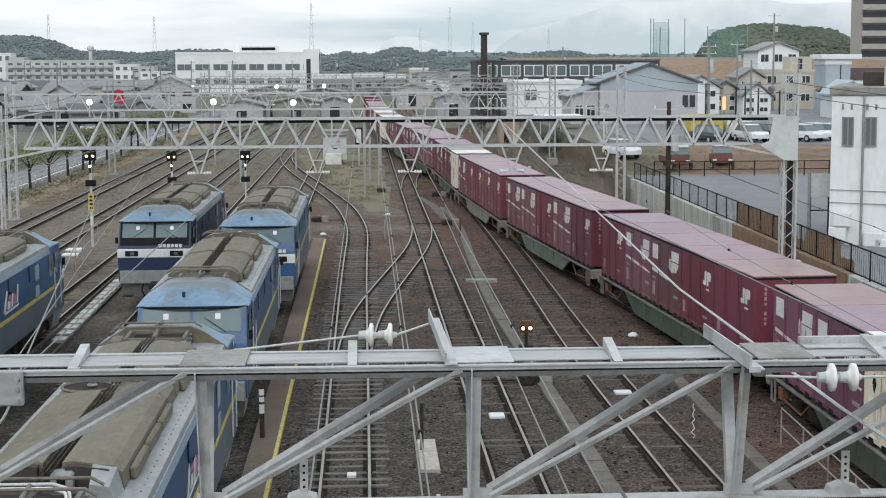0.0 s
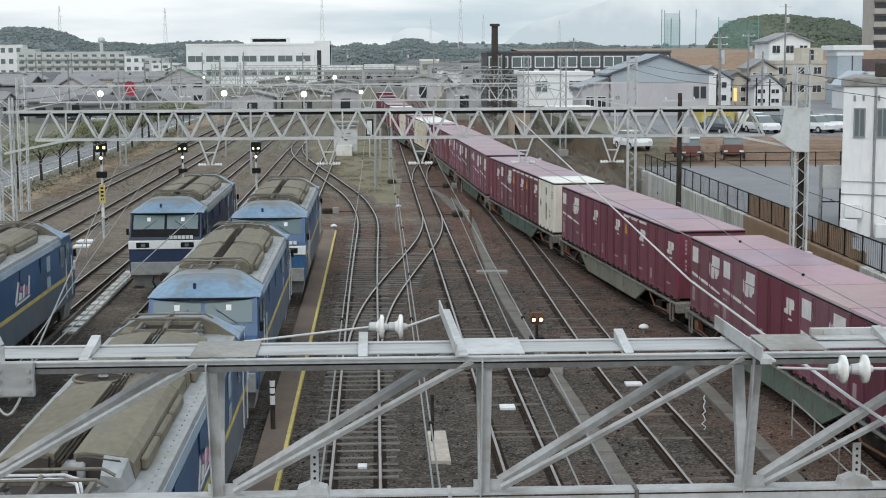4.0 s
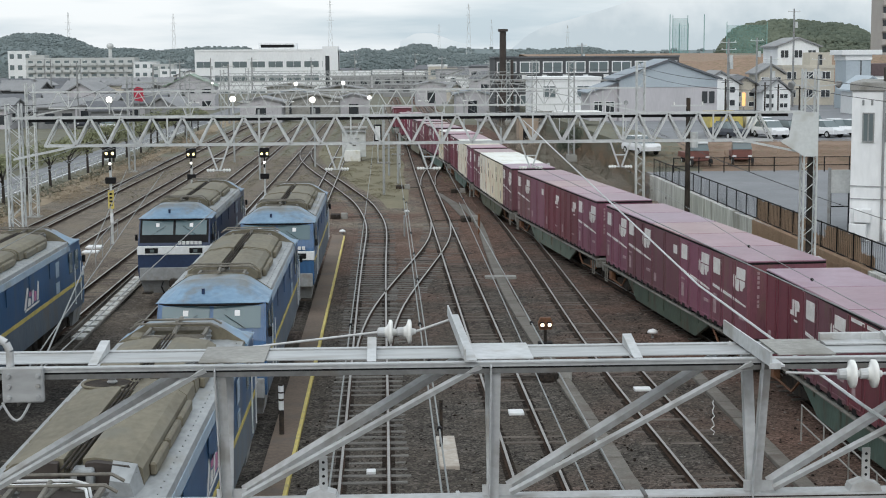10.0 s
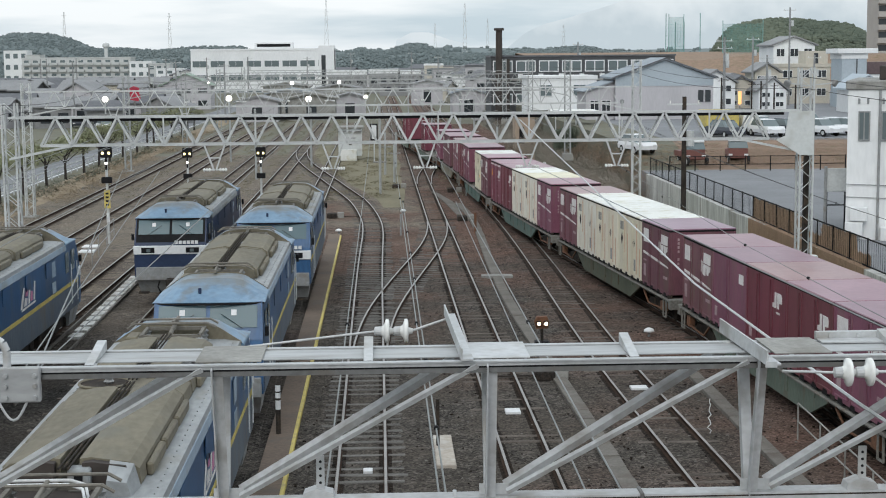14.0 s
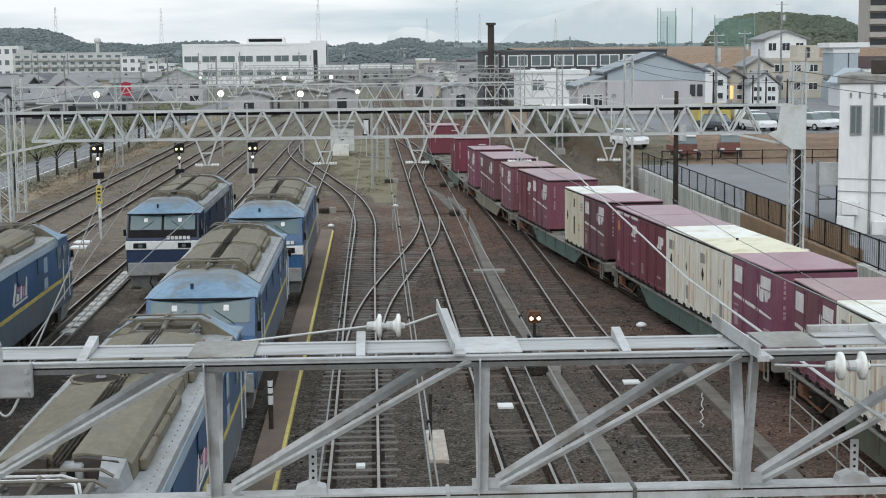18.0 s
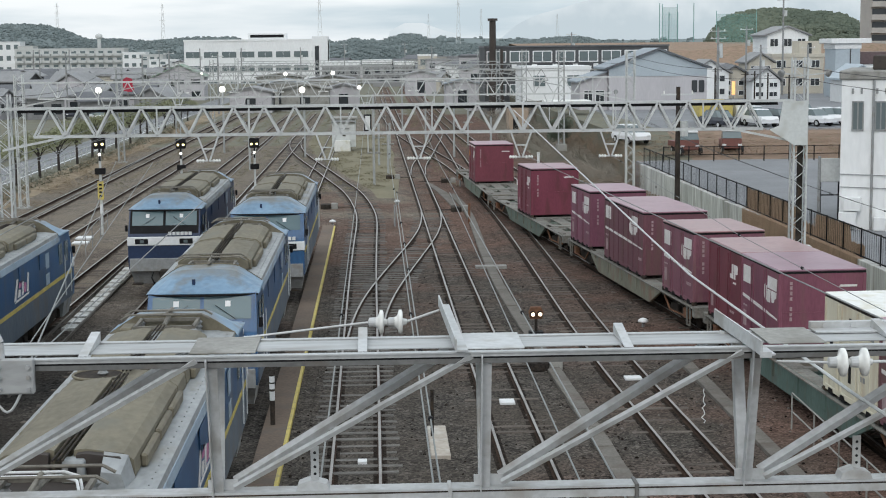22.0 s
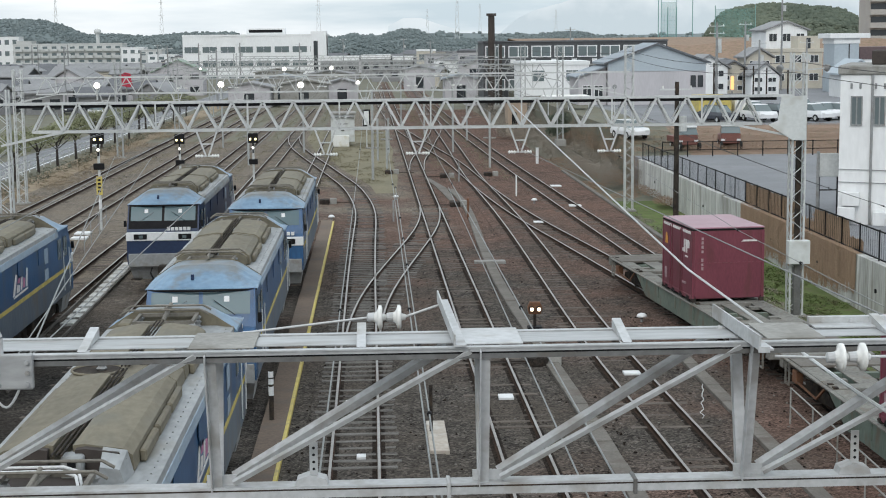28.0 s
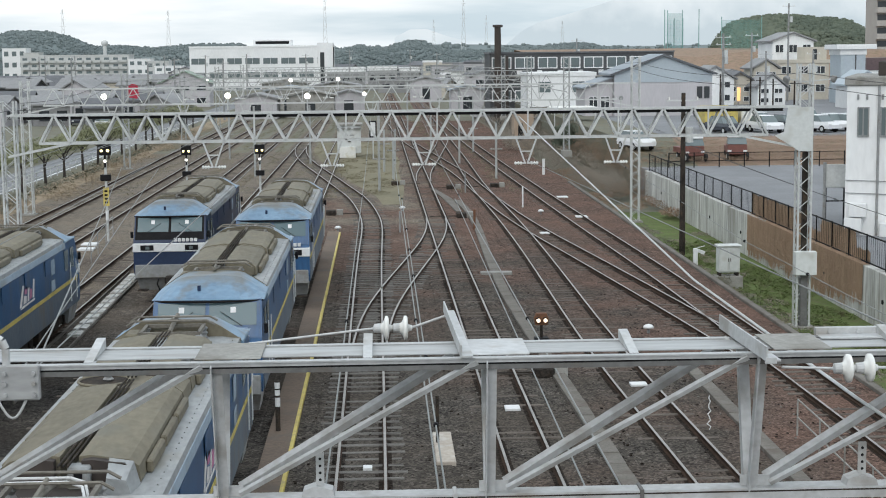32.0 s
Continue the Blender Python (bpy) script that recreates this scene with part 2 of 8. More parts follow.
# Lit copy of the zinc, for the lip of the chord.
LITZINC = mat("lit_galvanised_edge", (0.47, 0.48, 0.485), (0.33, 0.34, 0.34), rough=0.5, metal=0.1, scale=1.2, fine=14.0, bump=0.04)
DUSTY = mat("brown_timber_sleeper", (0.180, 0.155, 0.134), (0.046, 0.039, 0.034), rough=0.92, scale=1.6, fine=22.0, streak=(0.4, 3, 3), bump=0.5, spec=0.08)
TROUGH = mat("dusty_trough_concrete", (0.175, 0.162, 0.142), (0.105, 0.094, 0.082), rough=0.92, scale=0.7, fine=14.0, bump=0.3, grime=(0.11, 0.09, 0.075))
GALV = mat("galvanised_steel", (0.54, 0.55, 0.555), (0.39, 0.40, 0.40), rough=0.5, metal=0.1, scale=1.4, fine=16.0, bump=0.06, grime=(0.30, 0.285, 0.26))
# Duller grey for the gantries beyond 120 m and the line poles.
DULLSTEEL = mat("dull_grey_steel", (0.40, 0.415, 0.405), (0.29, 0.30, 0.295), rough=0.7, metal=0.1, scale=0.8, fine=8.0, bump=0.0)
GALVFAR = mat("weathered_galvanised", (0.58, 0.595, 0.585), (0.42, 0.43, 0.425), rough=0.6, metal=0.2, scale=0.8, fine=8.0, bump=0.0)
RUST_GLARE = mat("rust_and_lamp_glare", (0.20, 0.095, 0.05), (0.10, 0.05, 0.03), rough=0.9, scale=6.0, fine=40.0)
MAROON = mat("maroon_paint", (0.176, 0.042, 0.060), (0.124, 0.029, 0.043), rough=0.5, scale=0.7, fine=14.0, bump=0.05, streak=(1.5, 1.5, 0.4), grime=(0.10, 0.03, 0.032), tinted=True)
MAROON_B = mat("faded_maroon_paint", (0.196, 0.073, 0.095), (0.130, 0.046, 0.063), rough=0.6, scale=0.7, fine=14.0, bump=0.08, streak=(1.5, 1.5, 0.35), grime=(0.15, 0.085, 0.075), tinted=True)
# Roof maroon paler than the sides: weathering, and sky sheen put into the colour.
MAROON_TOP = mat("weathered_sheen_maroon_roof", (0.330, 0.185, 0.216), (0.245, 0.134, 0.161), rough=0.33, scale=0.6, fine=6.0, bump=0.05, grime=(0.25, 0.12, 0.14), tinted=True)
CREAM = mat("cream_container_paint", (0.70, 0.68, 0.60), (0.61, 0.585, 0.505), rough=0.6, scale=0.7, fine=10.0, streak=(1.3, 1.3, 0.35), bump=0.05, grime=(0.54, 0.46, 0.37), tinted=True)
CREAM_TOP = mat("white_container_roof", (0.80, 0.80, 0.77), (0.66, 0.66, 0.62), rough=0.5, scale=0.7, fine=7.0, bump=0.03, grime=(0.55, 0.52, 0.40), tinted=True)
CABINET = mat("pale_cabinet_paint", (0.60, 0.62, 0.61), (0.50, 0.52, 0.51), rough=0.5, scale=1.0, fine=8.0, bump=0.02, grime=(0.42, 0.42, 0.39))
WHITE = mat("white_lettering", (0.74, 0.72, 0.70), (0.55, 0.52, 0.50), rough=0.6, scale=3.0, fine=20.0, bump=0.0)
FADED = mat("faded_lettering", (0.40, 0.30, 0.31), (0.27, 0.18, 0.19), rough=0.7, scale=4.0, fine=24.0, bump=0.0)
WAGON = mat("grey_green_wagon_paint", (0.115, 0.170, 0.148), (0.075, 0.112, 0.098), rough=0.7, scale=1.0, fine=14.0, streak=(1, 1, 0.4), grime=(0.095, 0.085, 0.066), spec=0.2, tinted=True)
WAGONDECK = mat("dusty_wagon_deck", (0.255, 0.250, 0.225), (0.110, 0.105, 0.094), rough=0.85, scale=1.0, fine=12.0, grime=(0.14, 0.115, 0.09), spec=0.2)
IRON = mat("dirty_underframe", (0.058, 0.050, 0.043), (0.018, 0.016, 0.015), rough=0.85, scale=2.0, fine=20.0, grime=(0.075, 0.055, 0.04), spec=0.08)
# Pale patches on the blue: weathering, and sky reflections put into the colour.
LOCOBLUE = mat("locomotive_blue_paint", (0.038, 0.112, 0.238), (0.023, 0.070, 0.155), rough=0.35, scale=0.5, fine=9.0, bump=0.03, streak=(1, 1, 0.3), grime=(0.080, 0.102, 0.132))
LOWERBLUE = mat("road_dirt_on_blue_paint", (0.130, 0.155, 0.180), (0.075, 0.100, 0.135), rough=0.6, scale=0.7, fine=9.0, bump=0.03, streak=(1, 1, 0.4), grime=(0.135, 0.115, 0.095))
LOCONAVY = mat("locomotive_navy_paint", (0.022, 0.042, 0.098), (0.014, 0.027, 0.064), rough=0.4, scale=0.6, fine=9.0, bump=0.03)
PANTO = mat("dusty_pantograph_steel", (0.20, 0.185, 0.155), (0.11, 0.10, 0.085), rough=0.7, scale=2.0, fine=14.0, bump=0.05)
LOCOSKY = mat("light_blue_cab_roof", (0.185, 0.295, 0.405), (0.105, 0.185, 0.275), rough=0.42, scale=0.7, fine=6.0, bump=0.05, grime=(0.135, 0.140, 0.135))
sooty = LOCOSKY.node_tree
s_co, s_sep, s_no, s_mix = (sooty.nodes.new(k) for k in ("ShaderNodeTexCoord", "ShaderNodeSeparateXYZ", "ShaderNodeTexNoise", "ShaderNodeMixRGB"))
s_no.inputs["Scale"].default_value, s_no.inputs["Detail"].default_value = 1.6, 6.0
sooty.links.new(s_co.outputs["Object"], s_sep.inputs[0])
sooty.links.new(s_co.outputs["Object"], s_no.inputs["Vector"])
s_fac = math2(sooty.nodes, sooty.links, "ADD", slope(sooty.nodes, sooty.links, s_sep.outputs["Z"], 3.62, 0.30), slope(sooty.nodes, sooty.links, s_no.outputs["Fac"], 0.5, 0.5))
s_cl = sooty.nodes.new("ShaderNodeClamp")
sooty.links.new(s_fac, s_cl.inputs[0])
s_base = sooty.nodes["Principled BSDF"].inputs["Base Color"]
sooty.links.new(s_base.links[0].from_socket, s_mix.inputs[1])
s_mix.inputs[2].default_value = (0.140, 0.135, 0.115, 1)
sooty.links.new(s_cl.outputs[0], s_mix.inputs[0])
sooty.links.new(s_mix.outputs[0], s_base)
CORNICE = mat("pale_blue_cornice_paint", (0.34, 0.42, 0.50), (0.25, 0.32, 0.39), rough=0.5, scale=0.6, fine=8.0, bump=0.03, grime=(0.26, 0.28, 0.28))
LOCOROOF = mat("soot_stained_roof", (0.350, 0.365, 0.370), (0.215, 0.225, 0.226), rough=0.6, scale=0.6, fine=8.0, bump=0.08, streak=(1, 0.4, 1), grime=(0.21, 0.195, 0.155))
LOCOHOOD = mat("brown_dust_roof_cover", (0.196, 0.174, 0.124), (0.114, 0.100, 0.071), rough=0.75, scale=0.7, fine=8.0, bump=0.08, streak=(1, 0.5, 1), grime=(0.15, 0.142, 0.112))
LOCOWHITE = mat("white_band_paint", (0.72, 0.73, 0.73), (0.58, 0.59, 0.59), rough=0.45, scale=1.0, fine=9.0, bump=0.02)
GREY = mat("grey_skirt_paint", (0.30, 0.31, 0.31), (0.20, 0.205, 0.205), rough=0.6, scale=1.0, fine=10.0, grime=(0.17, 0.15, 0.13))
YELLOW = mat("yellow_paint", (0.60, 0.48, 0.12), (0.42, 0.34, 0.11), rough=0.7, scale=2.0, fine=20.0, bump=0.05, grime=(0.34, 0.28, 0.13))
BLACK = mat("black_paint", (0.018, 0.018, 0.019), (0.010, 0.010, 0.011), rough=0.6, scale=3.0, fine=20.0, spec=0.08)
DARK = mat("dark_rubber", (0.03, 0.03, 0.03), rough=0.8, spec=0.08)
PORCELAIN = mat("white_porcelain", (0.80, 0.80, 0.77), (0.68, 0.68, 0.65), rough=0.2, scale=6.0, fine=30.0, bump=0.0)
COPPER = mat("oxidised_wire", (0.26, 0.27, 0.26), (0.20, 0.205, 0.20), rough=0.6, metal=0.3, bump=0.0)
DARKWIRE = mat("dark_wire", (0.06, 0.06, 0.06), rough=0.7, bump=0.0)
SCREEN = pane("tinted_windscreen", (0.080, 0.132, 0.148), 0.15, 0.30)
GLASS = pane("window_glass", (0.12, 0.15, 0.155), 0.25)
SMOKED = pane("dark_window", (0.03, 0.035, 0.04), 0.2)
ASPHALT = mat("asphalt", (0.225, 0.23, 0.24), (0.165, 0.17, 0.178), rough=0.9, scale=0.25, fine=8.0, bump=0.2, grime=(0.18, 0.18, 0.187))
BANKSOIL = mat("brown_bank_soil", (0.27, 0.190, 0.138), (0.190, 0.132, 0.094), rough=0.95, scale=0.5, fine=7.0, bump=0.5, grime=(0.15, 0.12, 0.075))
GRASS = mat("green_grass", (0.142, 0.186, 0.066), (0.084, 0.108, 0.042), rough=0.95, scale=0.9, fine=14.0, bump=0.6, grime=(0.125, 0.108, 0.068), spec=0.1)
DRYGRASS = mat("dry_grass", (0.32, 0.255, 0.175), (0.21, 0.160, 0.108), rough=0.95, scale=0.6, fine=9.0, bump=0.6, grime=(0.11, 0.09, 0.04))
OLIVE = mat("olive_weeds", (0.160, 0.157, 0.116), (0.108, 0.107, 0.081), rough=0.95, scale=0.4, fine=6.0, bump=0.6, grime=(0.16, 0.13, 0.075))
LEAF = mat("leaves", (0.255, 0.265, 0.150), (0.150, 0.160, 0.088), rough=0.8, scale=1.2, fine=8.0, bump=0.0)
# Hill greens are lightened in the base colour to stand in for distance haze.
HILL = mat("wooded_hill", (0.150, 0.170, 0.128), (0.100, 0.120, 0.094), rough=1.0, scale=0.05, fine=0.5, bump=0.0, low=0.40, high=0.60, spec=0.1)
HILLFAR = mat("haze_tinted_wooded_hill", (0.172, 0.204, 0.202), (0.140, 0.170, 0.172), rough=1.0, scale=0.03, fine=0.25, bump=0.0)


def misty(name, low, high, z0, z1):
    """A distant slope with haze painted in as glow, fading to sky colour with height."""
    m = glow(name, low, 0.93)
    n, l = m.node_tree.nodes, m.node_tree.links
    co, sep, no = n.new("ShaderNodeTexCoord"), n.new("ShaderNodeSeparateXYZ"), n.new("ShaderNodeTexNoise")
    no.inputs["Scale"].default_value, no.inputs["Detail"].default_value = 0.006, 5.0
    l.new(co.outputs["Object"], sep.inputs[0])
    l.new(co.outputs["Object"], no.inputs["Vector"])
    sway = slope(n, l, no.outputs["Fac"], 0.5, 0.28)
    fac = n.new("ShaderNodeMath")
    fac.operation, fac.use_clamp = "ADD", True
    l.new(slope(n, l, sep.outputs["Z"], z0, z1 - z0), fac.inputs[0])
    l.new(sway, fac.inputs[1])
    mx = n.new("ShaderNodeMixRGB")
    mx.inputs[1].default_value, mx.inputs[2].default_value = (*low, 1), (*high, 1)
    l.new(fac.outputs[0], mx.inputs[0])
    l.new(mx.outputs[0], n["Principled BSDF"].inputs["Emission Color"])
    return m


HAZE = misty("painted_mist_distance", (0.56, 0.645, 0.695), (0.80, 0.86, 0.89), 70, 165)
HAZE_FAINT = misty("faint_painted_mist_distance", (0.66, 0.735, 0.775), (0.76, 0.82, 0.855), 40, 100)
WALLWHITE = mat("white_render", (0.78, 0.79, 0.79), (0.66, 0.67, 0.67), rough=0.8, scale=0.25, fine=5.0, bump=0.05, streak=(1, 1, 0.3))
WALLGREY = mat("lilac_grey_siding", (0.49, 0.475, 0.495), (0.41, 0.40, 0.415), rough=0.8, scale=0.2, fine=4.0, bump=0.05, streak=(2, 2, 0.3))
WALLBEIGE = mat("beige_render", (0.55, 0.51, 0.43), (0.44, 0.41, 0.35), rough=0.8, scale=0.3, fine=4.0, bump=0.05)
WALLDARK = mat("dark_grey_cladding", (0.085, 0.088, 0.092), (0.055, 0.058, 0.062), rough=0.8, scale=0.3, fine=4.0, bump=0.05)
TOWERWALL = mat("beige_grey_tower_tiles", (0.40, 0.385, 0.36), (0.33, 0.315, 0.295), rough=0.8, scale=0.3, fine=3.0, bump=0.03)
# White greyed in the base colour to stand in for haze on far blocks.
BLOCKWALL = mat("haze_muted_apartment_paint", (0.52, 0.53, 0.52), (0.44, 0.45, 0.44), rough=0.8, scale=0.2, fine=2.0, bump=0.03, streak=(1, 1, 0.4))
ROOFBLUE = mat("pale_blue_metal_roof", (0.41, 0.465, 0.505), (0.34, 0.390, 0.430), rough=0.6, scale=0.3, fine=4.0, bump=0.03)
ROOFSTEEL = mat("blue_grey_sheet_roof", (0.28, 0.315, 0.345), (0.225, 0.255, 0.285), rough=0.6, scale=0.3, fine=4.0, bump=0.03)
ROOFDARK = mat("dark_tile_roof", (0.135, 0.138, 0.148), (0.085, 0.088, 0.095), rough=0.6, scale=0.4, fine=3.0, bump=0.1)
ROOFGREY = mat("grey_tile_roof", (0.265, 0.266, 0.268), (0.180, 0.181, 0.183), rough=0.6, scale=0.3, fine=3.0, bump=0.1)
BROWN = mat("brown_pipe_paint", (0.062, 0.050, 0.044), (0.038, 0.031, 0.027), rough=0.8, scale=1.0, fine=5.0)
RED = mat("red_paint", (0.42, 0.03, 0.06), (0.32, 0.02, 0.045), rough=0.6)
PLATFORM = mat("paved_walkway", (0.175, 0.130, 0.098), (0.105, 0.078, 0.060), rough=0.92, scale=0.5, fine=10.0, bump=0.3, grime=(0.12, 0.10, 0.085))
NETSHEET = mat("translucent_green_net", (0.16, 0.36, 0.33), (0.12, 0.28, 0.27), rough=0.9, bump=0.0)
NETSHEET.node_tree.nodes["Principled BSDF"].inputs["Alpha"].default_value = 0.34
NETTING = mat("green_netting", (0.22, 0.38, 0.36), (0.18, 0.32, 0.31), rough=0.9, bump=0.0)
MAGENTA = mat("pink_lettering", (0.55, 0.22, 0.34), (0.42, 0.16, 0.28), rough=0.5, bump=0.0)
L_WHITE = glow("lit_white_lens", (1.0, 0.97, 0.88), 3.5)
L_AMBER = glow("lit_amber_lens", (1.0, 0.86, 0.40), 3.2)
L_WARM = glow("lit_warm_lens", (1.0, 0.78, 0.55), 4.0)


# ---------------------------------------------------------------- mesh tools
class Geo:
    def __init__(self):
        self.v, self.f = [], []

    def face(self, pts):
        n = len(self.v)
        self.v += [tuple(p) for p in pts]
        self.f.append(tuple(range(n, n + len(pts))))
        return self

    def box(self, x0, x1, y0, y1, z0, z1):
        n = len(self.v)
        self.v += [(x, y, z) for z in (z0, z1) for y in (y0, y1) for x in (x0, x1)]
        self.f += [tuple(n + i for i in q) for q in ((0, 2, 3, 1), (4, 5, 7, 6), (0, 1, 5, 4), (2, 6, 7, 3), (0, 4, 6, 2), (1, 3, 7, 5))]
        return self

    def soft(self, x0, x1, y0, y1, z0, z1, c=0.02):
        """A box with chamfered edges."""
        n = len(self.v)
        X, Y, Z = (x0, x1), (y0, y1), (z0, z1)
        idx = {}
        for i in range(2):
            for j in range(2):
                for k in range(2):
                    sx, sy, sz = (c if i == 0 else -c), (c if j == 0 else -c), (c if k == 0 else -c)
                    for a, d in enumerate(((0, sy, sz), (sx, 0, sz), (sx, sy, 0))):
                        idx[i, j, k, a] = len(self.v)
                        self.v.append((X[i] + d[0], Y[j] + d[1], Z[k] + d[2]))
        q = idx
        for s in range(2):
            def turn(t):
                self.f.append(tuple(t if s else t[::-1]))
            turn([q[s, 0, 0, 0], q[s, 1, 0, 0], q[s, 1, 1, 0], q[s, 0, 1, 0]])
            turn([q[0, s, 0, 1], q[0, s, 1, 1], q[1, s, 1, 1], q[1, s, 0, 1]])
            turn([q[0, 0, s, 2], q[1, 0, s, 2], q[1, 1, s, 2], q[0, 1, s, 2]])
        for a in range(2):
            for b in range(2):
                self.f.append((q[0, a, b, 1], q[1, a, b, 1], q[1, a, b, 2], q[0, a, b, 2]))
                self.f.append((q[a, 0, b, 0], q[a, 1, b, 0], q[a, 1, b, 2], q[a, 0, b, 2]))
                self.f.append((q[a, b, 0, 0], q[a, b, 1, 0], q[a, b, 1, 1], q[a, b, 0, 1]))
        for i in range(2):
            for j in range(2):
                for k in range(2):
                    self.f.append((q[i, j, k, 0], q[i, j, k, 1], q[i, j, k, 2]))
        return self

    def bar(self, p, r, w, h, up=(0, 0, 1)):
        """A bar of section w x h from p to r."""
        p, r = Vector(p), Vector(r)
        d = (r - p).normalized()
        s = d.cross(Vector(up))
        s = s.normalized() if s.length > 1e-4 else Vector((1, 0, 0))
        u = s.cross(d)
        n = len(self.v)
        for e in (p, r):
            for a, b in ((-1, -1), (1, -1), (1, 1), (-1, 1)):
                self.v.append(tuple(e + s * (a * w / 2) + u * (b * h / 2)))
        self.f += [tuple(n + i for i in q) for q in ((0, 1, 2, 3), (7, 6, 5, 4), (0, 4, 5, 1), (1, 5, 6, 2), (2, 6, 7, 3), (3, 7, 4, 0))]
        return self

    def angle(self, p, r, w, t=0.012, up=(0, 0, 1), flip=1):
        """A rolled steel angle from p to r, legs of width w."""
        p, r = Vector(p), Vector(r)
        d = (r - p).normalized()
        s = d.cross(Vector(up)).normalized()
        u = s.cross(d)
        prof = ((0, 0), (w * flip, 0), (w * flip, t), (t * flip, t), (t * flip, w), (0, w))
        n = len(self.v)
        for e in (p, r):
            for a, b in prof:
                self.v.append(tuple(e + s * a + u * b))
        k = len(prof)
        self.f += [tuple(n + i for i in range(k)), tuple(n + k + i for i in reversed(range(k)))]
        self.f += [(n + i, n + k + i, n + k + (i + 1) % k, n + (i + 1) % k) for i in range(k)]
        return self

    def tube(self, p, r, a, b=None, n=10, caps=True):
        p, r = Vector(p), Vector(r)
        b = a if b is None else b
        d = (r - p).normalized()
        s = d.cross(Vector((0, 0, 1)) if abs(d.z) < 0.9 else Vector((1, 0, 0))).normalized()
        u = s.cross(d)
        k = len(self.v)
        for e, rad in ((p, a), (r, b)):
            for i in range(n):
                t = 2 * math.pi * i / n
                self.v.append(tuple(e + s * (rad * math.cos(t)) + u * (rad * math.sin(t))))
        self.f += [(k + i, k + (i + 1) % n, k + n + (i + 1) % n, k + n + i) for i in range(n)]
        if caps:
            self.f += [tuple(k + i for i in reversed(range(n))), tuple(k + n + i for i in range(n))]
        return self

    def prism(self, prof, y0, y1, axis="y"):
        """A profile of (a, b) pairs drawn out from y0 to y1 along an axis."""
        n, k = len(self.v), len(prof)
        for y in (y0, y1):
            for a, b in prof:
                self.v.append((a, y, b) if axis == "y" else (y, a, b) if axis == "x" else (a, b, y))
        self.f += [tuple(n + i for i in range(k)), tuple(n + k + i for i in reversed(range(k)))]
        self.f += [(n + (i + 1) % k, n + i, n + k + i, n + k + (i + 1) % k) for i in range(k)]
        return self

    def loft(self, rings, close=True):
        n, k = len(self.v), len(rings[0])
        for r in rings:
            self.v += [tuple(p) for p in r]
        m = k if close else k - 1
        for j in range(len(rings) - 1):
            self.f += [(n + j * k + i, n + j * k + (i + 1) % k, n + (j + 1) * k + (i + 1) % k, n + (j + 1) * k + i) for i in range(m)]
        if close:
            self.f += [tuple(n + i for i in reversed(range(k))), tuple(n + (len(rings) - 1) * k + i for i in range(k))]
        return self

    def line(self, pts, r, n=5):
        for a, b in zip(pts, pts[1:]):
            self.tube(a, b, r, n=n, caps=False)
        return self

    def strand(self, pts, r, n=5):
        """One continuous tube through the points."""
        pts = [p for i, p in enumerate(pts) if i == 0 or (p - pts[i - 1]).length > 1e-5]
        rings = []
        for i, p in enumerate(pts):
            d = (pts[min(i + 1, len(pts) - 1)] - pts[max(i - 1, 0)]).normalized()
            s = d.cross(Vector((0, 0, 1)) if abs(d.z) < 0.9 else Vector((1, 0, 0))).normalized()
            u = s.cross(d)
            rings.append([p + s * (r * math.cos(2 * math.pi * k / n)) + u * (r * math.sin(2 * math.pi * k / n)) for k in range(n)])
        return self.loft(rings)

    def lathe(self, base, prof, n=14, axis=(0, 0, 1)):
        """Rings (height, radius) about an axis from base."""
        d = Vector(axis).normalized()
        s = d.cross(Vector((0, 0, 1)) if abs(d.z) < 0.9 else Vector((1, 0, 0))).normalized()
        u = s.cross(d)
        base = Vector(base)
        return self.loft([[base + d * h + s * (r * math.cos(2 * math.pi * i / n)) + u * (r * math.sin(2 * math.pi * i / n)) for i in range(n)] for h, r in prof])

    def mesh(self, name, material, smooth=False):
        me = bpy.data.meshes.new(name)
        me.from_pydata(self.v, [], self.f)
        me.materials.append(material)
        bm = bmesh.new()
        bm.from_mesh(me)
        bmesh.ops.recalc_face_normals(bm, faces=bm.faces)
        bm.to_mesh(me)
        bm.free()
        if smooth:
            me.polygons.foreach_set("use_smooth", [True] * len(me.polygons))
        return me


def part(name, g, material, parent, label="", smooth=False):
    """One mesh object under a thing or part; g is a Geo or a mesh."""
    me = g if isinstance(g, bpy.types.Mesh) else g.mesh(name, material, smooth)
    ob = new(name, me)
    ob.parent = parent
    return tagged(ob, label)


def thing(name, label, category, group="", at=None):
    ob = new(name)
    ob.empty_display_size = 0.2
    if at is not None:
        ob.matrix_basis = at
    return tagged(ob, label, category, group)


def solid(name, g, material, label, category, group="", kind="", smooth=False, at=None):
    ob = new(name, g.mesh(name, material, smooth))
    if at is not None:
        ob.matrix_basis = at
    return tagged(ob, label, category, group, kind)


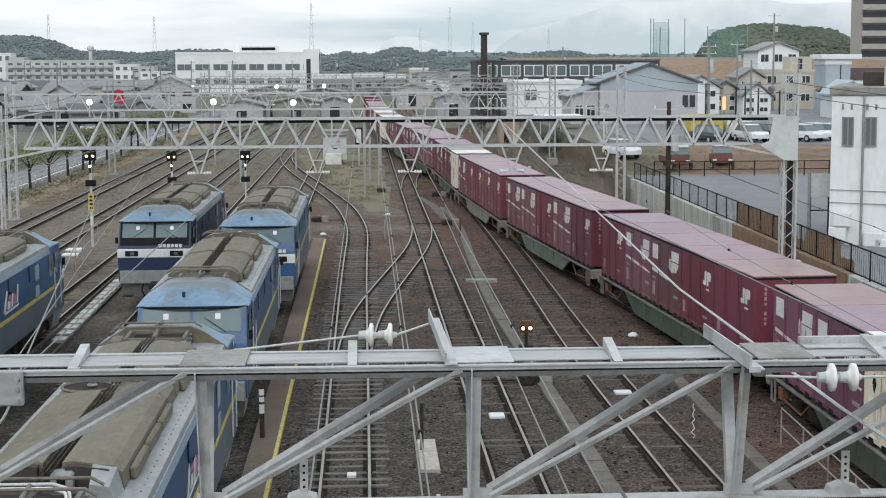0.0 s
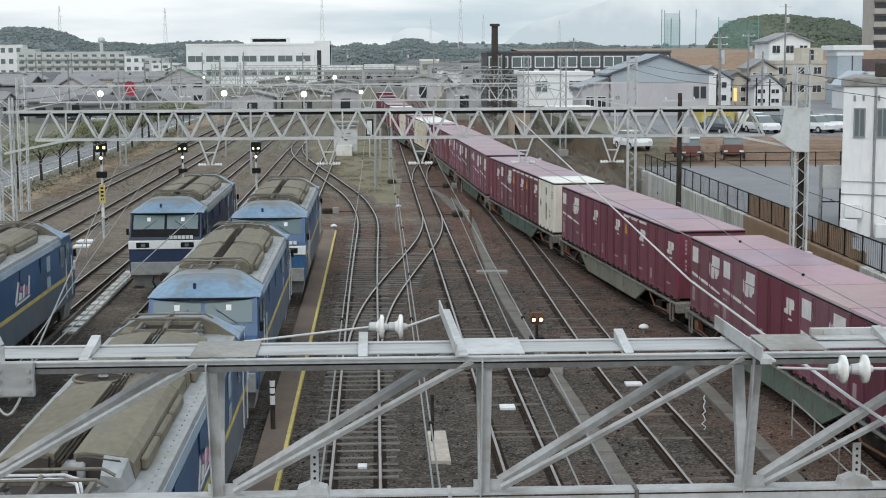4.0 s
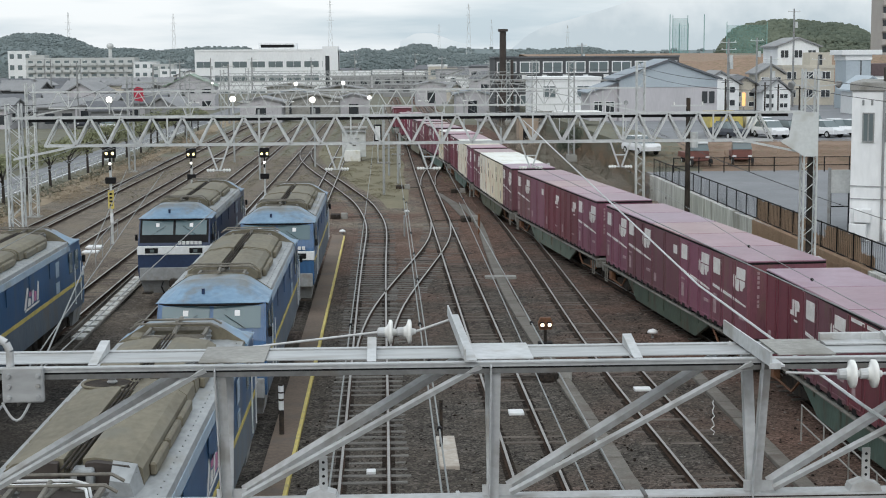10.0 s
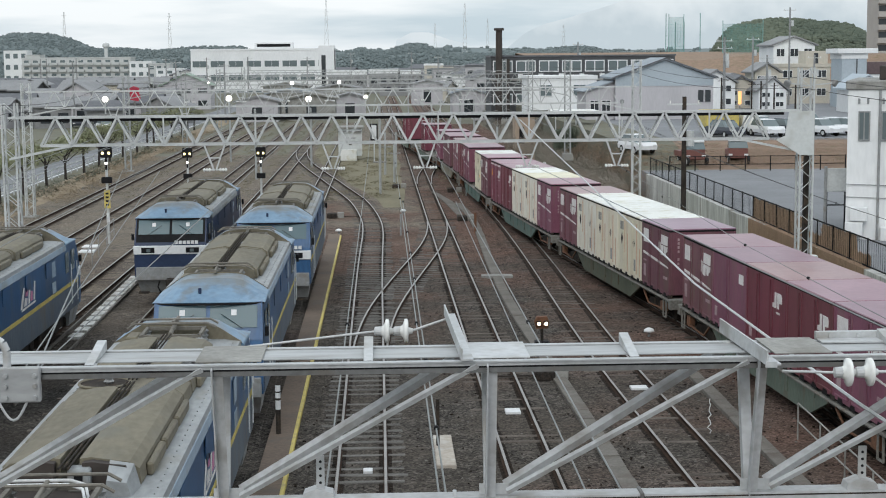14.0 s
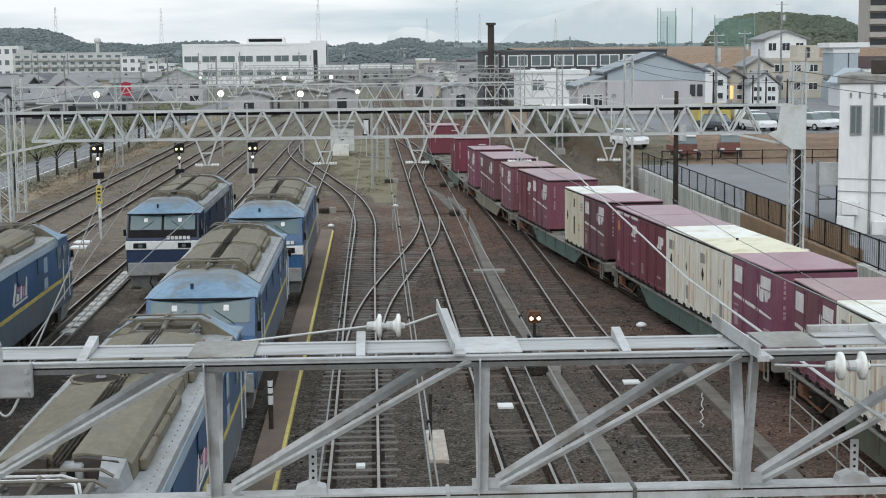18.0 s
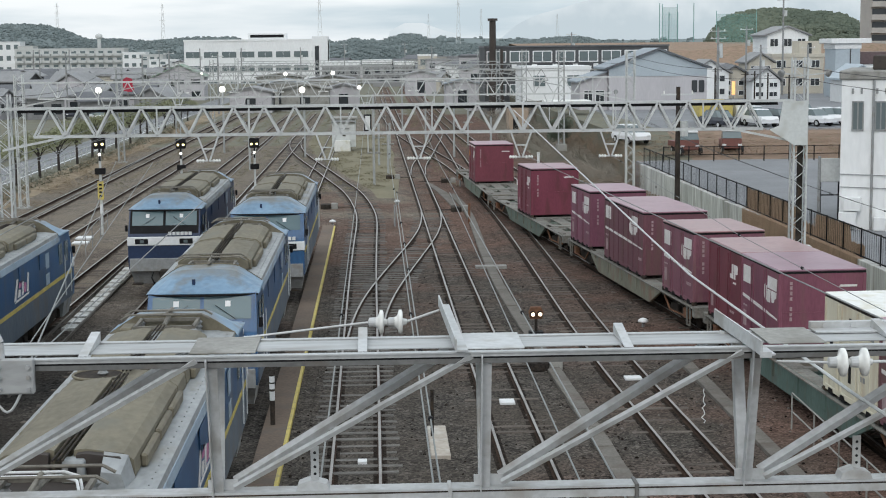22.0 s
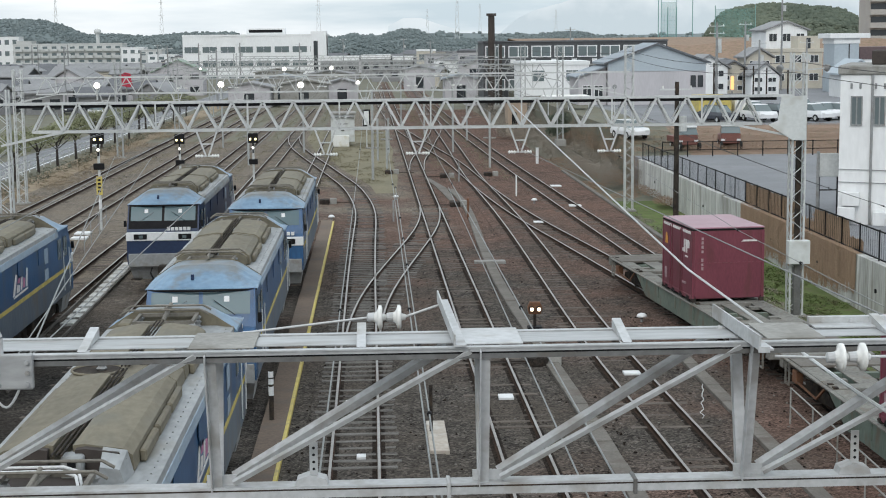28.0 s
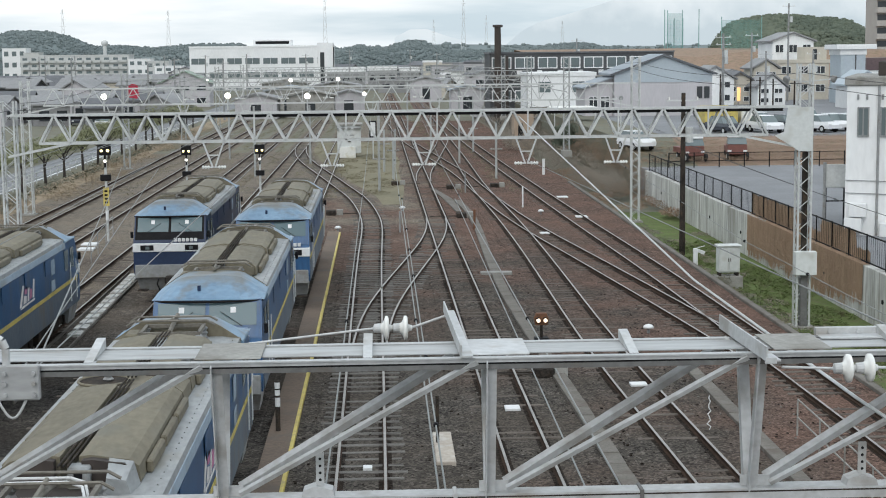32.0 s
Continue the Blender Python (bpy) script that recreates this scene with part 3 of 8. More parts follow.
def spline(knots):
    """A natural cubic x(y) through knots of (y, x)."""
    y, x = np.array(knots, float).T
    n, h = len(y), np.diff(y)
    a, b = np.eye(n), np.zeros(n)
    for i in range(1, n - 1):
        a[i, i - 1], a[i, i], a[i, i + 1] = h[i - 1], 2 * (h[i - 1] + h[i]), h[i]
        b[i] = 3 * ((x[i + 1] - x[i]) / h[i] - (x[i] - x[i - 1]) / h[i - 1])
    c = np.linalg.solve(a, b)
    d, e = np.diff(c) / (3 * h), np.diff(x) / h - h * (2 * c[:-1] + c[1:]) / 3

    def at(q):
        i = np.clip(np.searchsorted(y, q) - 1, 0, n - 2)
        u = q - y[i]
        return x[i] + e[i] * u + c[i] * u ** 2 + d[i] * u ** 3

    return at


# ---------------------------------------------------------------- ground
def lie(x, y):
    """Height of the land."""
    bank = min(max((y - 117) / 11, 0), 1) * 1.6
    if x < -23.5:
        return -0.17 + 0.25 * min((-23.5 - x) / 2, 1)
    if x <= 14.3:
        return -0.17
    if x <= 15.8:
        return -0.17 - 1.03 * (x - 14.3) / 1.5
    if x <= 19.6:
        return -1.2
    return 1.0 + bank


GX = [-3000, -600, -200, -90, -50, -34, -31.0, -27.0, -25.5, -23.5, -18, -10, -2.6, 4, 10, 14.3, 14.8, 15.3, 15.8, 17.5, 19.58, 19.62, 24, 32, 45, 70, 120, 300, 800, 3000]
GY = [-80, -20, 10, 30, 50, 70, 90, 105, 117, 121, 125, 128, 140, 160, 190, 230, 300, 450, 800, 1600, 4500]
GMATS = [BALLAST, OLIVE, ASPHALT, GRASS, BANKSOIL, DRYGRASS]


def ground_kind(x, y):
    if -31.0 < x < -27.0:
        return 2
    if -25.5 < x < -23.5:
        return 5
    if x < -23.5 or y > 300 and not -40 < x < 20:
        return 1
    if x < 14.3:
        return 1 if y > 160 and x < -5 or y > 230 else 0
    if x < 19.6:
        return 3 if y < 105 else 1
    if x > 45:
        return 2 if y < 300 else 1
    if x < 24 and y > 112:
        return 1
    return 2 if y < 117 else 4 if y < 128 else 2


me = bpy.data.meshes.new("ground")
me.from_pydata([(x, y, lie(x, y)) for y in GY for x in GX], [], [(j * len(GX) + i, j * len(GX) + i + 1, (j + 1) * len(GX) + i + 1, (j + 1) * len(GX) + i) for j in range(len(GY) - 1) for i in range(len(GX) - 1)])
for m in GMATS:
    me.materials.append(m)
me.polygons.foreach_set("material_index", [ground_kind((GX[i] + GX[i + 1]) / 2, (GY[j] + GY[j + 1]) / 2) for j in range(len(GY) - 1) for i in range(len(GX) - 1)])
tagged(new("ground", me), "dark brown ballast yard with grass strips and asphalt beside it", "ground", kind="structure")

# ---------------------------------------------------------------- tracks
TRAIN_LINE = spline([(-160, 12.70), (-62, 12.70), (0, 12.70), (31, 12.68), (39.4, 12.48), (45.7, 12.10), (54, 11.45), (64.3, 10.48), (74.7, 9.46), (86, 8.36), (97.5, 7.58), (108, 7.08), (126.6, 6.36), (139, 5.50), (150, 4.68), (162, 3.80), (174, 3.02), (186, 2.45), (200, 2.0), (230, 1.35), (270, 0.75), (330, 0.4), (460, 0.3)])
LINES = {
    "far_siding": (lambda y: -20.6, 60, 238),
    "outer_siding": (lambda y: -16.85, 30, 238),
    "west_siding": (lambda y: -12.4, 10, 238),
    "middle_siding": (lambda y: -8.55, 10, 238),
    "engine_siding": (lambda y: -4.62, 8, 238),
    "centre_track": (spline([(5, -0.6), (40, -0.6), (80, -0.62), (91, -0.68), (98, -1.05), (106, -1.75), (115, -2.95), (123, -4.05), (131, -5.2), (150, -7.6), (165, -8.5), (185, -8.55)]), 8, 172),
    "right_track": (lambda y: 3.44 - 0.0042 * (y - 34), 8, 400),
    "loop_track": (spline([(5, 7.6), (34, 7.56), (47, 7.30), (56, 7.29), (75, 7.42), (93, 7.35), (112, 7.1), (135, 7.2), (186, 7.3), (400, 7.3)]), 8, 400),
    "diverging_track": (TRAIN_LINE, 47.5, 330),
    "outer_right_track": (spline([(5, 12.7), (31, 12.68), (42, 12.62), (53, 12.45), (62, 12.3), (72, 12.05), (86, 11.6), (105, 11.05), (135, 10.3), (170, 9.6), (230, 9.0), (400, 8.6)]), 8, 400),
    "crossover": (spline([(47, -0.6), (53.2, -0.45), (59, -0.1), (65, 0.55), (75, 1.85), (83, 2.75), (88, 3.06), (95, 3.2)]), 51, 92),
    "far_crossover": (spline([(110, 3.12), (120, 3.2), (130, 3.6), (139, 4.3), (155, 5.5), (172, 6.7), (186, 7.2), (200, 7.3)]), 119, 190),
}
RAILPROF = [(-0.062, -0.15), (0.062, -0.15), (0.062, -0.135), (0.012, -0.115), (0.012, -0.042), (0.034, -0.03), (0.036, -0.007), (0.030, 0), (-0.030, 0), (-0.036, -0.007), (-0.034, -0.03), (-0.012, -0.042), (-0.012, -0.115), (-0.062, -0.135)]


def along(fx, y0, y1, step):
    n = max(2, int(math.ceil((y1 - y0) / step)) + 1)
    out = []
    for i in range(n):
        y = y0 + (y1 - y0) * i / (n - 1)
        dx = (float(fx(y + 0.5)) - float(fx(y - 0.5)))
        out.append((float(fx(y)), y, dx))
    return out


rng = random.Random(5)
SLEEPER_ME = [Geo().soft(-1.05, 1.05, -0.10, 0.10, -0.27, -0.128, 0.012).mesh("sleeper", SLEEPER), Geo().soft(-1.08, 1.02, -0.105, 0.095, -0.27, -0.124, 0.015).mesh("sleeper", SLEEPER)]
DUSTY_ME = [Geo().soft(-1.05, 1.05, -0.10, 0.10, -0.27, -0.132, 0.012).mesh("sleeper", DUSTY), Geo().soft(-1.08, 1.02, -0.105, 0.095, -0.27, -0.130, 0.015).mesh("sleeper", DUSTY)]
NEAR_SLEEPERS = {"centre_track": (28, 82), "right_track": (28, 82), "crossover": (56, 76), "loop_track": (30, 60), "diverging_track": (50, 72), "outer_right_track": (36, 62), "west_siding": (60, 78)}
LATE = []


def lay_track(name, fx, y0, y1):
    root = tagged(new(name), "steel rails on weathered timber sleepers in dark ballast", "railway track", kind="structure")
    pts = along(fx, y0, y1, 2.0)
    for side in (-1, 1):
        rings = []
        for x, y, dx in pts:
            n = Vector((1, -dx, 0)).normalized()
            rings.append([Vector((x, y, 0)) + n * (side * 0.566 + a) + Vector((0, 0, b)) for a, b in RAILPROF])
        g = Geo().loft(rings)
        me = g.mesh("rail", RAILSIDE)
        me.materials.append(RAIL)
        for p in me.polygons:
            if len(p.vertices) == 4 and p.normal.z > 0.6 and p.center.z > -0.01:
                p.material_index = 1
        part("rail", me, None, root)
    lift = 0.002 * (len(LATE) % 8)
    wide = 0.9 if name == "centre_track" else 0.0
    for side in (-1, 1):
        rings = []
        for x, y, dx in pts:
            n = Vector((1, -dx, 0)).normalized()
            rings.append([Vector((x, y, 0)) + n * (side * 0.566 + a) + Vector((0, 0, b)) for a, b in ((-0.19, -0.165 + lift), (-0.14, -0.156 + lift), (0.14, -0.156 + lift), (0.19, -0.165 + lift))])
        # Dark strip along each rail: rust, and the rail's shade put into the colour.
        part("stained_strip", Geo().loft(rings), STRIP, root, "ballast darkened beside the rail for rust and shade")
    rings = []
    for x, y, dx in pts:
        n = Vector((1, -dx, 0)).normalized()
        rings.append([Vector((x, y, 0)) + n * a + Vector((0, 0, b)) for a, b in ((-1.55, -0.30), (-1.25, -0.160 + lift), (1.25 + wide, -0.160 + lift), (1.55 + wide, -0.30))])
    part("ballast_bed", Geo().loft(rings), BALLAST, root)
    n0, n1 = NEAR_SLEEPERS.get(name, (0, 0))
    LATE.append((root, fx, y0, y1, n0, n1, name in ("centre_track", "crossover")))


def onward(fx, a):
    """The same line, carried straight on under the bridge."""
    return lambda y: fx(max(y, a))


for name, (fx, y0, y1) in LINES.items():
    if y0 <= 10:
        lay_track(name, onward(fx, y0), -60, y1)
    else:
        lay_track(name, fx, y0, y1)

# walkway with the yellow line beside the engine siding, cable troughs, boards
solid("walkway", Geo().box(-3.05, -2.42, -60, 86, -0.35, -0.05), PLATFORM, "brown paved walkway beside the locomotive track", "walkway", kind="structure")
solid("yellow_line", Geo().box(-2.42, -2.33, -60, 85.5, -0.30, -0.046), YELLOW, "yellow painted safety line along the walkway", "line", kind="structure")


def trough(name, fx, y0, y1, w, seg=1.0):
    root = tagged(new(name), "grey concrete cable trough with separate lids", "cable trough", kind="structure")
    me = Geo().soft(-w / 2, w / 2, 0.01, seg - 0.01, -0.30, -0.07, 0.01).mesh("lid", TROUGH)
    y = y0
    while y < y1:
        dx = float(fx(y + 0.5)) - float(fx(y - 0.5))
        ob = part("lid", me, None, root)
        ob.matrix_basis = pose(float(fx(y)), y, rng.uniform(-0.012, 0.012), 0, 0, -math.degrees(math.atan(dx)) + rng.uniform(-0.5, 0.5))
        y += seg


trough("cable_trough_1", spline([(20, 5.6), (34, 5.54), (48, 5.28), (60, 5.02), (78, 5.18), (91, 5.40), (98, 5.3), (108, 4.7)]), 22, 104, 0.42)
trough("cable_trough_2", lambda y: 9.5, 24, 47, 0.40)

# kerb, retaining wall, lot fence
solid("kerb", Geo().soft(14.15, 14.40, -60, 118, -0.4, -0.06, 0.02), TROUGH, "low concrete kerb along the outer track", "kerb", kind="structure")


# ---------------------------------------------------------------- near gantry
def bolts(g, x0, x1, y, z, n, r=0.018, up=(0, 0, 1), h=0.02):
    for i in range(n):
        x = x0 + (x1 - x0) * i / max(1, n - 1)
        g.tube((x, y, z), (x + up[0] * h, y + up[1] * h, z + up[2] * h), r, n=6)
    return g


def disc_string(root, p, d, n=2, r=0.125, pitch=0.19):
    """Suspension insulators in a row from p along d."""
    p, d = Vector(p), Vector(d).normalized()
    for i in range(n):
        b = p + d * (i * pitch)
        ins = part("insulator", Geo().lathe(b, [(0.05, 0.045), (0.085, 0.06), (0.10, r * 0.75), (0.108, r), (0.135, r), (0.146, r * 0.8), (0.138, 0.04), (0.19, 0.028)], 20, d), PORCELAIN, root, "white porcelain disc insulator", smooth=True)
        part("cap", Geo().lathe(b, [(-0.012, 0.02), (0, 0.046), (0.07, 0.052), (0.075, 0.03)], 12, d), GALV, ins)


def near_gantry():
    root = thing("overhead_gantry", "grey galvanised steel box truss of an overhead line gantry", "gantry")
    y0, y1, zt, zb = 13.40, 14.15, 7.02, 5.675
    xs = [-6.3, -3.88, -1.47, 0.94, 3.34, 5.75, 8.15]
    ym = 13.77
    for y in (y0, y1):
        s = -1 if y == y0 else 1
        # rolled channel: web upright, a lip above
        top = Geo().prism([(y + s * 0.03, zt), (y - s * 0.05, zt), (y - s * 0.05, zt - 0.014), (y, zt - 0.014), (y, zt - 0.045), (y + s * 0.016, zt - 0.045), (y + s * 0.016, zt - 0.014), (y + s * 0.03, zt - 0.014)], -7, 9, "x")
        part("top_chord", top, LITZINC, root)
        part("chord_web", Geo().box(-7, 9, min(y + s * 0.002, y + s * 0.014), max(y + s * 0.002, y + s * 0.014), zt - 0.105, zt - 0.062), DIRTSHADE_ZINC, root, "upright leg of the chord, darkened for dirt and shade")
        # The lip's shade, put in as a black strip.
        part("chord_slot", Geo().box(-7, 9, min(y + s * 0.001, y + s * 0.010), max(y + s * 0.001, y + s * 0.010), zt - 0.062, zt - 0.046), BLACK, root, "black strip put in as the shade under the chord lip")
        for i, x in enumerate(xs):
            part("post", Geo().angle((x - 0.05, ym + s * 0.05, zb + 0.03), (x - 0.05, y - s * 0.006, zt - 0.018), 0.095, 0.012, (0, s, 0.2), -s), GALV, root)
            if i + 1 < len(xs):
                a, b = Vector((x + 0.16, ym + s * 0.07, zb + 0.034)), Vector((xs[i + 1] - 0.12, y - s * 0.024, zt - 0.02))
                lift, w = (0.055, 0.045) if s < 0 else (0.072, 0.074)
                part("diagonal", Geo().angle(a + Vector((-0.02, -0.06, lift)), b + Vector((-0.02, -0.06, lift - 0.062)), w, 0.012, (0, 0.45, -1), 1), GALV, root)
            if y == y0:
                part("gusset", Geo().box(x - 0.10, x + 0.17, ym - 0.006, ym + 0.006, zb + 0.032, zb + 0.13), GALV, root)
    bot = Geo().prism([(ym - 0.10, zb + 0.030), (ym + 0.10, zb + 0.030), (ym + 0.10, zb - 0.075), (ym + 0.088, zb - 0.075), (ym + 0.088, zb + 0.016), (ym - 0.088, zb + 0.016), (ym - 0.088, zb - 0.075), (ym - 0.10, zb - 0.075)], -7, 9, "x")
    part("bottom_chord", bot, GALV, root)
    part("top_plate", Geo().box(-7, 9, y0 + 0.21, y1 - 0.104, zt - 0.012, zt - 0.004), WORN_TONED_ZINC, root, "flat steel top plate")
    # Black plate added so the slot reads as deep shade.
    part("slot_web", Geo().box(-7, 9, y0 + 0.104, y0 + 0.24, zt - 0.10, zt - 0.09), BLACK, root, "black strip put in as the shade in the slot beside the chord")
    for x, w, m in ((-1.38, 0.58, CONCRETE), (1.00, 0.56, GALV), (3.72, 0.52, CONCRETE)):
        part("splice_plate", Geo().soft(x - w / 2, x + w / 2, y0 + 0.06, y1 + 0.05, zt + 0.003, zt + 0.016, 0.004), m, root, "dirty splice plate on the top chord")
    ch = Geo().box(4.02, 7.4, y1 - 0.02, y1 + 0.05, zt + 0.004, zt + 0.075).box(4.02, 7.4, y1 - 0.22, y1 - 0.02, zt + 0.004, zt + 0.018)
    bolts(ch, 4.15, 6.8, y1 - 0.022, zt + 0.04, 11, 0.022, (0, -1, 0), 0.02)
    part("splice_channel", ch, GALV, root, "bolted splice channel with rough zinc")
    for x in (-0.18, 2.18, -2.62, 4.6):
        part("stiffener", Geo().prism([(y0 + 0.06, zt + 0.002), (y1 - 0.02, zt + 0.002), (y1 - 0.02, zt + 0.10)], x - 0.012, x + 0.07, "x"), GALV, root)
    # outrigger angles lying across the top
    part("outrigger", Geo().angle((0.66, 13.30, zt + 0.018), (0.60, 15.55, zt + 0.05), 0.11, 0.014, (0, 0, 1), 1), GALV, root, "steel angle laid across the truss")
    part("outrigger", Geo().angle((3.26, 12.95, zt + 0.004), (3.19, 14.50, zt + 0.025), 0.13, 0.016, (0, 0, 1), 1), GALV, root, "wide steel angle laid across the truss")
    part("outrigger_end", Geo().box(3.25, 3.35, 12.935, 12.949, zt - 0.01, zt + 0.04), GALV, root)
    # bolted box plate with a bent conduit
    g = Geo().soft(-3.34, -2.985, y0 - 0.10, y0 - 0.03, zt - 0.29, zt + 0.02, 0.012)
    bp = part("clamp_plate", g, WORN_TONED_ZINC, root, "bolted clamp plate")
    for z in (zt - 0.24, zt - 0.14, zt - 0.05):
        for x in (-3.28, -3.03):
            part("bolt", Geo().tube((x, y0 - 0.10, z), (x, y0 - 0.13, z), 0.02, n=6), WORN_TONED_ZINC, bp)
    pts = [Vector((-3.27, y0 - 0.06, zt + 0.02)), Vector((-3.27, y0 - 0.06, zt + 0.16)), Vector((-3.30, y0 - 0.06, zt + 0.23)), Vector((-3.38, y0 - 0.06, zt + 0.28)), Vector((-3.6, y0 - 0.06, zt + 0.30))]
    part("conduit", Geo().line(pts, 0.035, 10), GALV, root, "bent grey conduit", smooth=True)
    pts = [Vector((-3.35 + 0.03 * i, y0 - 0.07, zt - 0.29 - 0.16 * math.sin(math.pi * i / 8))) for i in range(9)]
    part("hanging_cable", Geo().strand(pts, 0.012), GALV, root)
    # pedestals on the bottom chord
    for x in (-0.62, 4.35):
        ped = part("pedestal", Geo().prism([(x - 0.15, zb + 0.031), (x + 0.15, zb + 0.031), (x + 0.13, zb + 0.09), (x - 0.02, zb + 0.13), (x - 0.13, zb + 0.09)], ym - 0.085, ym + 0.085), GALV, root)
        part("perforated_strip", Geo().box(x - 0.02, x + 0.055, ym - 0.012, ym + 0.004, zb + 0.10, zb + 0.42), GALV, ped)
        for k in range(4):
            part("hole", Geo().tube((x + 0.018, ym - 0.0125, zb + 0.17 + k * 0.065), (x + 0.018, ym - 0.0135, zb + 0.17 + k * 0.065), 0.014, n=8), BLACK, ped)
    # Recess between the flanges: its shade is a dark strip on the face.
    part("bottom_slot", Geo().box(-7, 9, ym - 0.1025, ym - 0.0995, zb - 0.004, zb + 0.010), IRON, root, "dark strip drawn for the shaded recess along the bottom chord")
    for x, m in ((0.62, GALV), (2.32, DIRTSHADE_ZINC)):
        part("clamp_band", Geo().soft(x - 0.018, x + 0.018, ym - 0.125, ym + 0.125, zb - 0.10, zb + 0.045, 0.006), m, root)
    # insulator strings and their rods
    disc_string(root, (-0.10, 15.45, 6.93), (1, 0, 0))
    part("rod", Geo().tube((0.27, 15.45, 6.93), (0.66, 15.45, 7.06), 0.013, n=8), GALV, root)
    part("rod", Geo().tube((-1.5, 15.45, 6.78), (-0.10, 15.45, 6.93), 0.012, n=8), GALV, root)
    disc_string(root, (3.90, 13.12, 6.92), (1, 0, 0))
    part("rod", Geo().tube((3.44, 13.12, 6.94), (3.90, 13.12, 6.92), 0.012, n=8), GALV, root)
    part("rod", Geo().tube((4.28, 13.12, 6.92), (5.0, 13.12, 6.92), 0.014, n=8), GALV, root)
    # far off to both sides the truss stands on its masts
    for x in (-7.0, 9.0):
        for y in (y0, y1):
            part("mast_leg", Geo().bar((x, y, -0.3), (x, y, zt + 0.3), 0.10, 0.10), GALV, root)
        lace = Geo()
        for i in range(14):
            a = -0.2 + i * 0.52
            s = 1 if i % 2 else 0
            lace.bar((x, y1 if s else y0, a), (x, y0 if s else y1, a + 0.52), 0.05, 0.02, (1, 0, 0))
        part("mast_lacing", lace, GALV, root)
    return root


near_gantry()


# ---------------------------------------------------------------- lattice gantries further off
def lattice_mast(root, x, y, z0, z1, w=0.50, core=False, steel=None):
    steel = steel or GALVFAR
    for a in (-1, 1):
        for b in (-1, 1):
            part("mast_leg", Geo().bar((x + a * w / 2, y + b * w / 2, z0), (x + a * w / 2, y + b * w / 2, z1), 0.07, 0.07), steel, root)
    g = Geo()
    n = int((z1 - z0) / 0.42)
    for i in range(n):
        za, zb = z0 + (z1 - z0) * i / n, z0 + (z1 - z0) * (i + 1) / n
        s = 1 if i % 2 else -1
        for b in (-1, 1):
            g.bar((x - s * w / 2, y + b * w / 2, za), (x + s * w / 2, y + b * w / 2, zb), 0.05, 0.02)
            g.bar((x + b * w / 2, y - s * w / 2, za), (x + b * w / 2, y + s * w / 2, zb), 0.02, 0.05)
    tagged(part("mast_lacing", g, steel, root), kind="stuff")
    if core:
        # Dark box added as the shade between the lattice legs.
        part("mast_core", Geo().box(x - w * 0.05, x + w * 0.30, y - w * 0.22, y + w * 0.22, z0, 5.75), IRON, root, "dark box standing in for the shade inside the mast")
    part("footing", Geo().soft(x - 0.45, x + 0.45, y - 0.45, y + 0.45, z0 - 0.5, z0 + 0.12, 0.03), CONCRETE, root)


def far_gantry(y, x0, x1, zt, zb, panel, detail=True, feet=(-0.2, -1.2), steel=None):
    steel = steel or GALVFAR
    root = thing("overhead_gantry", "grey lattice steel gantry spanning the tracks", "gantry", "line of gantries")
    d, th = 0.6, 0.085
    for yy in (y, y + d):
        part("top_chord", Geo().box(x0, x1, yy - th / 2, yy + th / 2, zt - th, zt), steel, root)
        part("bottom_chord", Geo().box(x0 + 1.2, x1 - 1.2, yy - th / 2, yy + th / 2, zb, zb + th), steel, root)
    n = int(round((x1 - x0 - 2.4) / panel))
    step = (x1 - x0 - 2.4) / n
    rest = Geo()
    for i in range(n):
        a = x0 + 1.2 + i * step
        for yy in (y, y + d):
            for p, r in (((a, yy, zb + 0.04), (a + step / 2, yy, zt - 0.04)), ((a + step / 2, yy, zt - 0.04), (a + step, yy, zb + 0.04))):
                if detail and yy == y:
                    part("diagonal", Geo().bar(p, r, 0.080, 0.097, (0, 1, 0)), steel, root)
                elif yy == y or detail:
                    rest.bar(p, r, 0.055, 0.055, (0, 1, 0))
        rest.bar((a, y, zt - 0.03), (a + step, y + d, zt - 0.03), 0.05, 0.02)
        if i % 3 == 1:
            rest.bar((a, y, zb), (a, y, zt), 0.055, 0.055, (0, 1, 0))
    tagged(part("lacing", rest, steel, root), kind="stuff")
    if detail:
        part("walkway_strip", Geo().box(x0 + 0.6, x1 - 0.6, y + 0.06, y + d - 0.06, zt - 0.20, zt - 0.10), BLACK, root, "dark strip under the top chord")
    for x, s, f in ((x0, 1, feet[0]), (x1, -1, feet[1])):
        for yy in (y, y + d):
            part("end_bracket", Geo().bar((x + s * 2.4, yy, zb + 0.04), (x, yy, zb - 0.45), 0.08, 0.08), steel, root)
        lattice_mast(root, x + (0.3 if detail and s < 0 else 0), y + d / 2, f, zt + (1.6 if s < 0 else 0.5), core=detail and s < 0, steel=steel)
    return root


g1 = far_gantry(59.5, -14.15, 16.1, 7.55, 6.40, 1.18)
part("gusset_plate", Geo().prism([(15.65, 7.50), (16.62, 7.50), (16.62, 5.80), (16.1, 5.80), (15.15, 6.40), (15.5, 6.55)], 59.36, 59.40), CABINET, g1, "wide pale end plate on the mast")
